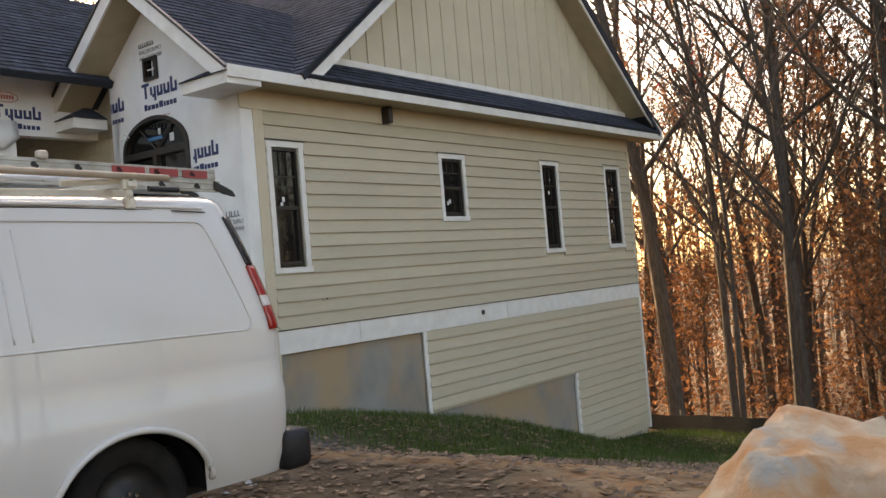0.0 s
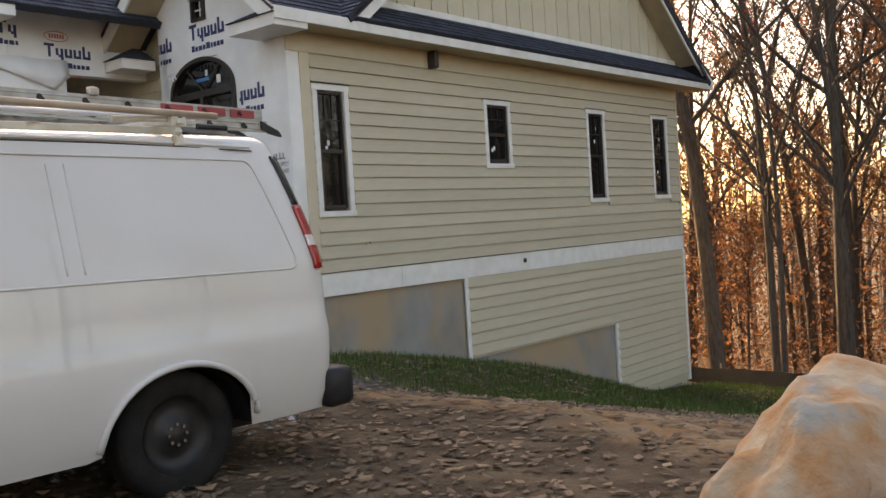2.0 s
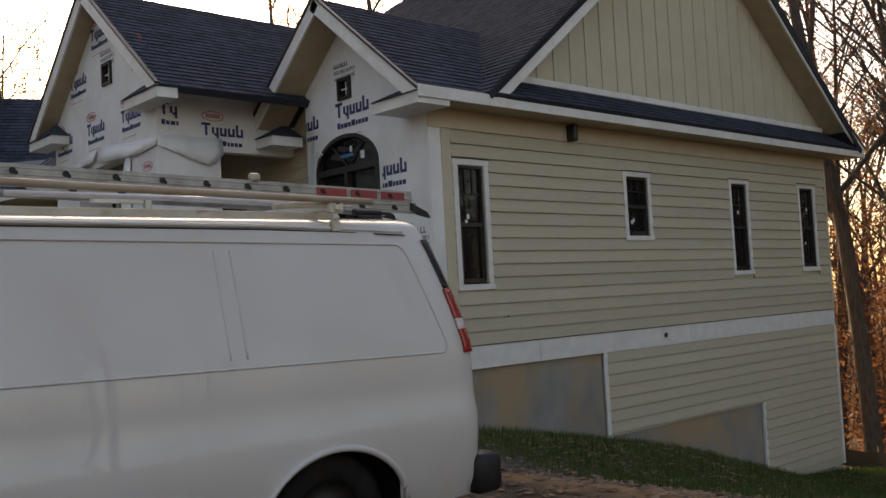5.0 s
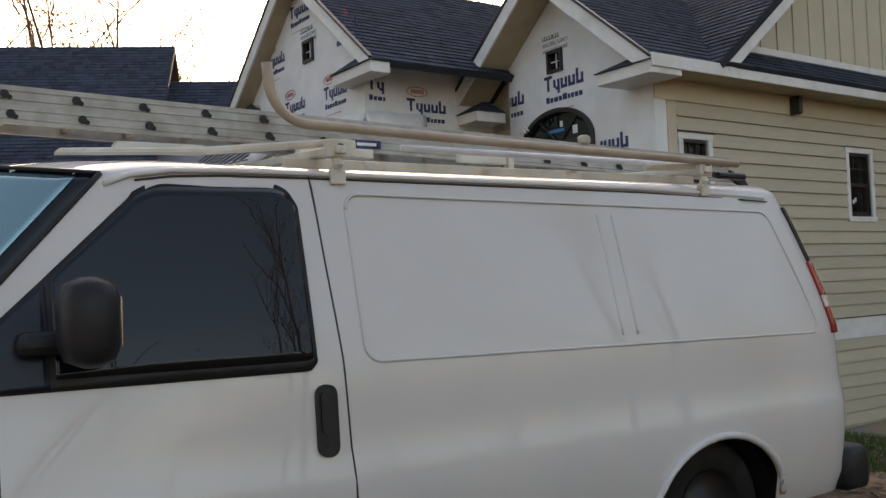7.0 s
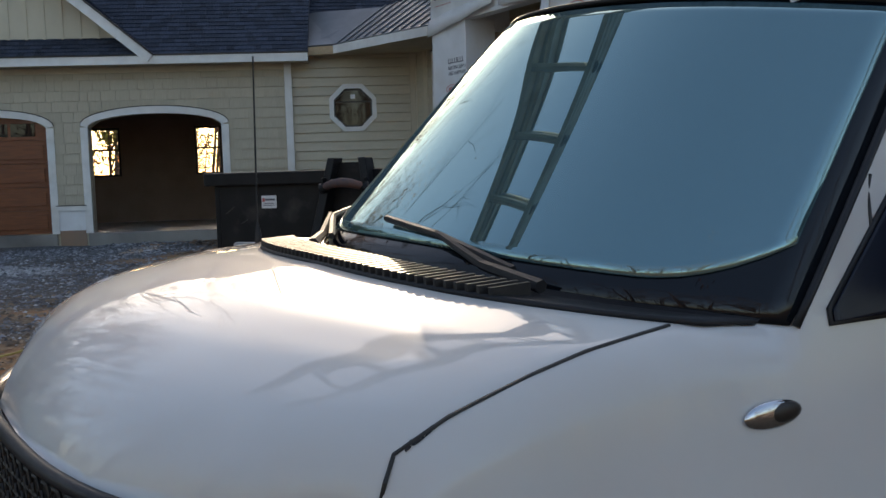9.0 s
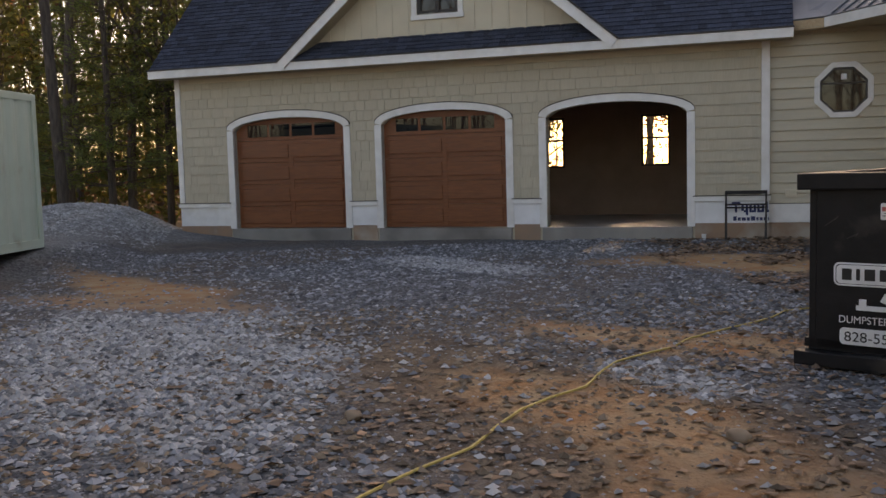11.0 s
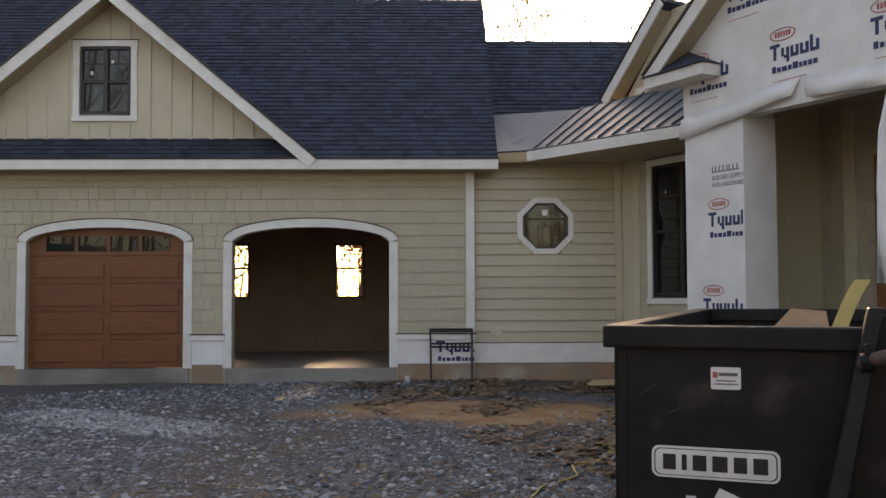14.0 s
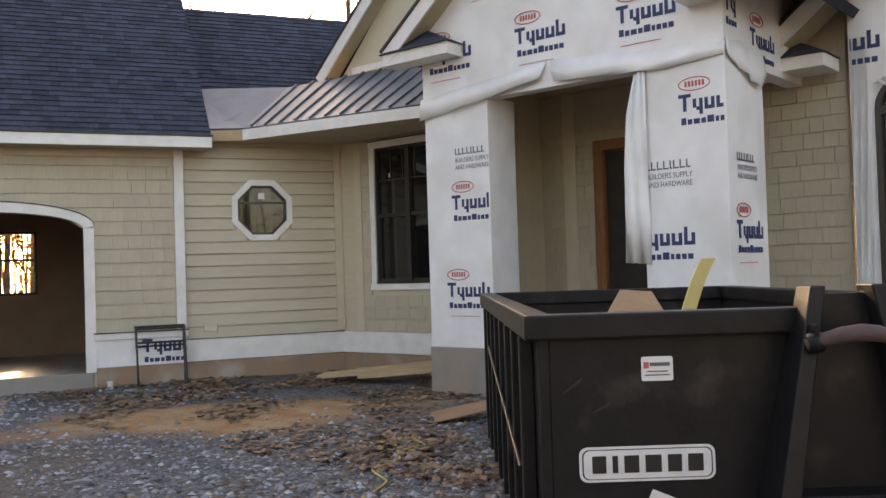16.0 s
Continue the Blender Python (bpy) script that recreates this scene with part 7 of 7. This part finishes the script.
# printed house wrap: the maker's words as plain blue shapes, ovals in red, supplier's lines in grey
def wrap_print(m, u, z, s=1.0, lo=-99, hi=99, oval=True, y=-0.007):
    """Word of five heavy blue shapes with a smaller line below and a red oval above; cut off at lo and hi."""
    bm = bmesh.new()

    def bar(u0, u1, z0, z1):
        u0, u1 = max(u0, lo), min(u1, hi)
        if u1 - u0 > 0.01:
            box(bm, u0, u1, y, y + 0.004, z0, z1)
    x = u
    for w, d, h, top in ((0.155, 0, 0.20, 1), (0.12, -0.05, 0.135, 0), (0.12, 0.0, 0.135, 0), (0.125, 0.0, 0.135, 0), (0.13, 0.0, 0.20, 0)):
        w, h, d = w * s, h * s, d * s
        t = 0.042 * s
        if top:
            bar(x, x + w, z + h - t, z + h)
            bar(x + w / 2 - t / 2, x + w / 2 + t / 2, z, z + h - t)
        elif d < 0:
            bar(x, x + t, z + 0.03 * s, z + h)
            bar(x + w - t, x + w, z + d, z + h)
            bar(x + t, x + w - t, z, z + t)
        else:
            bar(x, x + t, z, z + h)
            bar(x + t, x + w - t, z, z + t)
            bar(x + w - t, x + w, z, z + 0.135 * s)
        x += w + 0.022 * s
    k = 0
    x = u + 0.03 * s
    while x < u + 0.66 * s:
        w = (0.06, 0.055, 0.075, 0.055, 0.08, 0.04, 0.055, 0.055)[k % 8] * s
        bar(x, x + w, z - 0.155 * s, z - (0.075 if k in (0, 4) else 0.095) * s)
        x += w + 0.018 * s
        k += 1
    if len(bm.faces):
        o = part("printed_word", bm, INK, house)
        o.matrix_local = m
        o["kind"] = "stuff"
    else:
        bm.free()
    bm = bmesh.new()
    if u + 0.05 * s > lo and u + 0.4 * s < hi and oval:
        pts = [(u + 0.2 * s + 0.19 * s * math.cos(a), y, z + 0.31 * s + 0.075 * s * math.sin(a)) for a in np.linspace(0, 2 * math.pi, 25)]
        tube(bm, pts, 0.006, 4, False)
        for i in range(6):
            box(bm, u + (0.085 + 0.042 * i) * s, u + (0.112 + 0.042 * i) * s, y, y + 0.003, z + 0.28 * s, z + 0.345 * s)
        o = part("printed_oval", bm, REDINK, house)
        o.matrix_local = m
        o["kind"] = "stuff"
    else:
        bm.free()
    if u > lo and u + 0.75 * s < hi:
        bm = bmesh.new()
        box(bm, u + 0.05 * s, u + 0.55 * s, y, y + 0.003, z - 0.27 * s, z - 0.262 * s)
        o = part("printed_line", bm, REDINK, house)
        o.matrix_local = m


def supplier_print(m, u, z, s=1.0, y=-0.007):
    bm = bmesh.new()
    x = u
    for w in (0.05, 0.06, 0.065, 0.065, 0.03, 0.065, 0.065, 0.05):
        box(bm, x, x + 0.016, y, y + 0.003, z, z + 0.095 * s)
        box(bm, x + 0.016, x + w * s, y, y + 0.003, z, z + 0.016)
        x += (w + 0.012) * s
    o = part("printed_name", bm, GREYINK, house)
    o.matrix_local = m
    for k, tx in enumerate(("BUILDERS SUPPLY", "AND HARDWARE")):
        lettering(tx, m @ pose(u, y, z - 0.10 - 0.095 * k), 0.085, GREYINK, house, "printed_text", width=0.55)


for u, z in ((-7.62, 4.70), (-6.18, 4.70), (-4.75, 4.68)):
    wrap_print(MF2, u, z)
for u, z in ((-6.9, 5.65), (-4.3, 5.6), (-5.9, 6.3)):
    wrap_print(MF2, u, z, lo=-7.4, hi=-3.6)
wrap_print(MF2, -4.02, 3.56, 0.95, hi=-3.50)
wrap_print(MF2, -4.62, 2.10, 1.0, lo=-4.46)
supplier_print(MF2, -4.44, 2.95)
wrap_print(MF2, -7.28, 2.70, 0.95, hi=-6.67)
wrap_print(MF2, -7.40, 1.55, 0.95, hi=-6.67)
supplier_print(MF2, -7.2, 3.42, 0.9)
supplier_print(MF2, -5.5, 5.95, 0.8)
MS2 = WEST @ pose(-3.48, PY, 0, 0, 0, 90)
wrap_print(MS2, 0.05, 4.62, 1.0, hi=0.36)
wrap_print(MS2, 0.75, 4.35, 1.0, hi=1.6)
wrap_print(MS2 @ pose(0, -0.006, 0), 0.15, 2.15, 1.0, hi=1.03)
supplier_print(MS2 @ pose(0, -0.006, 0), 0.22, 3.0, 0.9)
wrap_print(MF1, -2.15, 4.52, 1.15, oval=False)
wrap_print(MF1, -1.30, 3.46, 1.1, lo=-1.05)
wrap_print(MF1, -3.45, 4.45, 1.1, lo=-2.98)
supplier_print(MF1, -0.62, 2.55, 0.9)
supplier_print(MF1, -2.15, 5.3, 0.7)
wrap_print(WEST @ MG @ pose(0, -0.02, 0), 0.82, 0.78, 1.0, hi=GU1, oval=False)

# loose sheets of wrap round the porch opening
def sheet(pts, m, seed, name="wrap_flap"):
    """A thin rippled sheet between a left and a right edge given from top to bottom."""
    r = random.Random(seed)
    n, k = len(pts) - 1, 8
    vs, fs = [], []
    for (l, rr) in pts:
        for i in range(k + 1):
            p = Vector(l).lerp(Vector(rr), i / k)
            vs.append(p + Vector((0, 0.025 * math.sin(i * 1.7 + p.z * 3) + r.uniform(-0.008, 0.008), r.uniform(-0.006, 0.006))))
    for j in range(n):
        for i in range(k):
            a = j * (k + 1) + i
            fs.append((a, a + 1, a + k + 2, a + k + 1))
    o = raw(name, vs, fs, WRAP, house, smooth=True)
    sm = o.modifiers.new("thick", "SOLIDIFY")
    sm.thickness = 0.004
    o.matrix_local = m
    return o


sheet([((-4.52, -0.05, 4.05), (-4.40, -0.03, 4.12)), ((-4.62, -0.08, 3.6), (-4.40, -0.03, 3.6)), ((-4.68, -0.08, 3.0), (-4.40, -0.03, 3.0)), ((-4.69, -0.08, 2.4), (-4.40, -0.03, 2.4)), ((-4.69, -0.07, 1.92), (-4.40, -0.03, 1.90))], MF2, 1)
sheet([((-7.75, -0.03, 4.22), (-5.72, -0.04, 4.42)), ((-7.75, -0.05, 4.10), (-5.75, -0.08, 4.32)), ((-7.74, -0.06, 3.93), (-5.80, -0.10, 4.20))], MF2, 2)
sheet([((-5.66, -0.03, 4.42), (-3.46, -0.03, 4.25)), ((-5.63, -0.07, 4.25), (-3.47, -0.05, 4.12)), ((-5.58, -0.08, 4.15), (-4.2, -0.06, 4.06))], MF2, 3)
sheet([((0.0, -0.03, 4.3), (1.1, -0.03, 4.3)), ((0.0, -0.04, 4.12), (1.1, -0.06, 4.05)), ((0.25, -0.04, 4.04), (0.85, -0.07, 3.85))], MS2, 4)
sheet([((-2.62, -0.02, 3.95), (-2.50, -0.03, 4.0)), ((-2.72, -0.05, 4.02), (-2.58, -0.05, 4.08))], MF1, 5)

# ---------------------------------------------------------------- yard things
stand = thing("metal_stand", WEST @ MG @ pose(1.08, -0.28, 0.30), "folded black metal stand leaning on the garage pier", "stand")
for x in (-0.36, 0.36):
    for y in (0.0, 0.10):
        bm = bmesh.new()
        tube(bm, [(x * (1.0 if y else 0.96), -y, 0.0), (x, 0.20 - y, 0.88)], 0.017, 6)
        part("leg", bm, DARKFR, stand)
for z, y in ((0.88, 0.19), (0.85, 0.10), (0.58, 0.12), (0.64, 0.04)):
    bm = bmesh.new()
    tube(bm, [(-0.38, y, z), (0.38, y, z)], 0.018, 6)
    part("rail", bm, DARKFR, stand)

lumber_at = WEST @ pose(-9.05, -1.25, 0.44)
for dx, dy, dz, rz, L, w, h in ((0, 0.28, 0.0, 30, 2.7, 0.14, 0.04), (0.15, 0.02, 0.0, 26, 2.4, 0.14, 0.04), (0.1, 0.2, 0.045, 34, 2.5, 0.14, 0.04), (0.5, -0.16, -0.02, 20, 1.6, 0.04, 0.16), (0.2, 0.45, 0.0, 22, 2.5, 0.14, 0.04)):
    bd = part("lumber_board", boxes((-L / 2, L / 2, -w / 2, w / 2, 0, h), bevel=0.003), LUMBER)
    bd.matrix_world = lumber_at @ pose(dx, dy, dz, 0, -5, rz)
    tagged(bd, "raw lumber board lying on the dirt by the house", "board", "boards by the porch")
block = part("wood_block", boxes((-0.3, 0.3, -0.07, 0.07, -0.14, 0.13), bevel=0.005), LUMBER)
block.matrix_world = lumber_at @ pose(0.72, 0.5, 0.0, 0, 0, 110)
tagged(block, "short lumber block propping up boards", "block")
ply = part("plywood_scrap", boxes((-0.42, 0.42, -0.2, 0.2, 0, 0.015), bevel=0.002), CARD)
ply.matrix_world = pose(-5.95, -3.55, 0.42, 6, -9, 50)
tagged(ply, "brown plywood scrap lying on gravel", "scrap wood")
cup = part("cup", tube(bmesh.new(), [(0, 0, 0), (0, 0, 0.12)], [0.035, 0.045], 12), STICKER)
cup.matrix_world = pose(-12.55, -3.95, ground_z(-12.55, -3.95))
tagged(cup, "white paper cup on the ground by the garage", "cup")
paper = part("paper_scrap", boxes((-0.10, 0.10, -0.06, 0.06, 0, 0.004)), STICKER)
paper.matrix_world = pose(2.35, -10.35, ground_z(2.35, -10.35) + 0.015, 4, 3, 20)
tagged(paper, "small white paper scrap on the gravel", "paper")
for k, (x, y, s) in enumerate(((1.05, -10.25, 0.16), (-0.7, -9.1, 0.09), (0.9, -11.6, 0.10), (-1.6, -11.2, 0.08), (0.2, -12.6, 0.09), (1.9, -12.3, 0.08))):
    bm = bmesh.new()
    bmesh.ops.create_icosphere(bm, subdivisions=3, radius=1)
    for v in bm.verts:
        v.co *= 1 + 0.22 * noise.noise(v.co * 1.7 + Vector((k * 7, 0, 0)))
        v.co = Vector((v.co.x * s, v.co.y * s * 0.7, v.co.z * s * 0.42))
    st = part("loose_stone", bm, STONE3, smooth=True)
    st.location = (x, y, ground_z(x, y) + 0.02)
    tagged(st, "flat brown stone half sunk in the gravel", "stone", "loose stones")

cord = thing("yellow_cord", Matrix.Identity(4), "thin yellow cord lying across the gravel", "cord")
cp = [(1.6, -13.2), (0.55, -12.1), (-0.35, -11.2), (-0.9, -10.6), (-1.5, -10.15), (-1.95, -9.6), (-2.55, -9.15), (-2.95, -8.6), (-3.55, -8.0), (-3.95, -7.3), (-4.45, -6.75), (-4.75, -6.2), (-5.1, -5.95), (-5.2, -5.5), (-5.5, -5.25), (-5.45, -4.9), (-5.8, -4.7), (-5.95, -5.0), (-5.6, -5.1)]
pts = []
for (a, b), (c, d) in zip(cp, cp[1:]):
    for i in range(6):
        x, y = a + (c - a) * i / 6, b + (d - b) * i / 6
        x, y = x + 0.05 * noise.noise((x * 1.5, y * 1.5, 0)), y + 0.05 * noise.noise((x * 1.5, y * 1.5, 4))
        pts.append((x, y, ground_z(x, y) + 0.018))
bm = bmesh.new()
tube(bm, pts, 0.009, 5)
part("sheath", bm, ROPE, cord)

# silt fence
fence = thing("silt_fence", Matrix.Identity(4), "low black silt fence at the edge of the grass", "fence")
fpts = [(-3.0, 15.6), (0.0, 13.9), (2.3, 12.5), (4.5, 11.3), (7.0, 10.2), (9.5, 9.6)]
vs, fs = [], []
for (a, b), (c, d) in zip(fpts, fpts[1:]):
    for i in range(7):
        x, y = a + (c - a) * i / 6, b + (d - b) * i / 6
        n = len(vs)
        h = 0.42 + 0.05 * noise.noise((x * 2, y * 2, 0))
        vs += [(x, y, ground_z(x, y) - 0.05), (x + 0.03 * noise.noise((x * 3, y, 1)), y, ground_z(x, y) + h)]
        if i:
            fs.append((n - 2, n, n + 1, n - 1))
    bm = bmesh.new()
    tube(bm, [(a, b + 0.03, ground_z(a, b) - 0.1), (a, b + 0.03, ground_z(a, b) + 0.55)], 0.02, 6)
    part("stake", bm, LUMBER, fence)
o = raw("fabric", vs, fs, FABRIC, fence)
o.modifiers.new("thick", "SOLIDIFY").thickness = 0.006
curb = part("concrete_curb", box(bmesh.new(), -1.4, 1.4, -0.15, 0.15, 0, 0.28, bevel=0.05), CONC)
curb.matrix_world = WEST @ MG @ pose(-13.0, -0.6, 0.25)
tagged(curb, "low pale concrete curb beside the garage", "curb")

# ---------------------------------------------------------------- loose cover: stones, leaves, grass
def stones(name, n, mat, region, size, pick, seed, label):
    r = random.Random(seed)
    vs, fs = [], []
    x0, x1, y0, y1 = region
    tries = 0
    while n and tries < 900000:
        tries += 1
        x, y = r.uniform(x0, x1), r.uniform(y0, y1)
        if r.random() > pick(x, y):
            continue
        n -= 1
        s = size[0] + (size[1] - size[0]) * r.random() ** 3
        a = r.uniform(0, 2 * math.pi)
        ca, sa = math.cos(a) * s, math.sin(a) * s
        e, h = r.uniform(0.55, 0.95), s * r.uniform(0.3, 0.6)
        z = ground_z(x, y) + h * 0.25
        k = len(vs)
        t = r.uniform(-0.3, 0.3) * s
        vs += [(x + ca, y + sa, z), (x - sa * e, y + ca * e, z + h * 0.2), (x - ca * 0.9, y - sa * 0.9, z), (x + sa * e, y - ca * e, z - h * 0.1), (x + t, y - t, z + h), (x, y, z - h)]
        fs += [(k, k + 1, k + 4), (k + 1, k + 2, k + 4), (k + 2, k + 3, k + 4), (k + 3, k, k + 4)]
    tagged(raw(name, vs, fs, mat, kind="stuff"), label, "gravel")


yard = (-14, 4.2, -15.5, -3.2)
near_w = lambda x, y: 1.0 if x > -5 else 0.7
stones("crushed_stone", 42000, STONE, yard, (0.014, 0.058), lambda x, y: cover(x, y)[0] * near_w(x, y) * (1 - 0.96 * cover(x, y)[2]), 1, "grey crushed stone strewn over the drive")
stones("pale_stone", 22000, STONE2, yard, (0.014, 0.056), lambda x, y: (0.05 + cover(x, y)[1]) * near_w(x, y) * (1 - 0.9 * cover(x, y)[2]), 2, "pale crushed stone patches on the drive")
stones("brown_stone", 20000, STONE3, (-6, 6.5, -15, -5), (0.010, 0.055), lambda x, y: 0.5 + 0.5 * noise.noise((x * 0.6, y * 0.6, 7)), 3, "brown stones and clods among the gravel")
stones("gravel_heap", 9000, STONE2, (-21, -14.6, -18.6, -14.4), (0.025, 0.075), lambda x, y: math.exp(-((x + 17.6) ** 2 + (y + 16.4) ** 2) / 4.5), 4, "heap of pale grey crushed stone by the container")


def leaves(name, n, region, size, pick, seed, label):
    r = random.Random(seed)
    vs, fs = [], []
    x0, x1, y0, y1 = region
    tries = 0
    while n and tries < 300000:
        tries += 1
        x, y = r.uniform(x0, x1), r.uniform(y0, y1)
        if r.random() > pick(x, y):
            continue
        n -= 1
        s, a = r.uniform(*size), r.uniform(0, 2 * math.pi)
        ca, sa = math.cos(a) * s, math.sin(a) * s
        z = ground_z(x, y) + 0.012
        k = len(vs)
        c = r.uniform(0.1, 0.8) * s
        vs += [(x + ca, y + sa, z + r.uniform(0, c)), (x - sa * 0.55, y + ca * 0.55, z + c * r.random()), (x - ca, y - sa, z + r.uniform(0, c)), (x + sa * 0.55, y - ca * 0.55, z + r.uniform(0, c * 0.4))]
        fs += [(k, k + 1, k + 2), (k, k + 2, k + 3)]
    tagged(raw(name, vs, fs, LITTER, kind="stuff"), label, "leaves")


leaves("fallen_leaves", 20000, (0.3, 10, -7, 12), (0.02, 0.062), lambda x, y: 0.45 + 0.5 * noise.noise((x * 0.7, y * 0.7, 2)), 1, "dry brown leaves strewn over the slope")
leaves("drive_leaves", 7000, (-5, 7, -16, -5), (0.025, 0.06), lambda x, y: (0.5 + 0.5 * noise.noise((x * 0.7, y * 0.7, 2))) * smooth(-5.5, 0.5, x), 2, "dry leaves scattered among the gravel")
leaves("wall_leaves", 7500, (-13, -4, -6, -0.4), (0.03, 0.07), lambda x, y: smooth(0.35, -0.6, noise.noise((x * 0.8, y * 0.8, 3))), 3, "brown leaves drifted along the house wall")
r = random.Random(5)
vs, fs = [], []
n = 60000
while n:
    x, y = r.uniform(0.1, 10), r.uniform(-1.8, 13.5)
    if r.random() > cover(x, y)[3] * (0.75 + 0.5 * noise.noise((x * 1.5, y * 1.5, 8))):
        continue
    n -= 1
    a, h = r.uniform(0, 2 * math.pi), r.uniform(0.05, 0.15)
    z = ground_z(x, y)
    k = len(vs)
    vs += [(x - 0.006 * math.sin(a), y + 0.006 * math.cos(a), z - 0.01), (x + 0.006 * math.sin(a), y - 0.006 * math.cos(a), z - 0.01), (x + h * 0.5 * math.cos(a), y + h * 0.5 * math.sin(a), z + h)]
    fs.append((k, k + 1, k + 2))
tagged(raw("grass", vs, fs, GRASS, kind="stuff"), "patchy young green grass along the end wall", "grass")
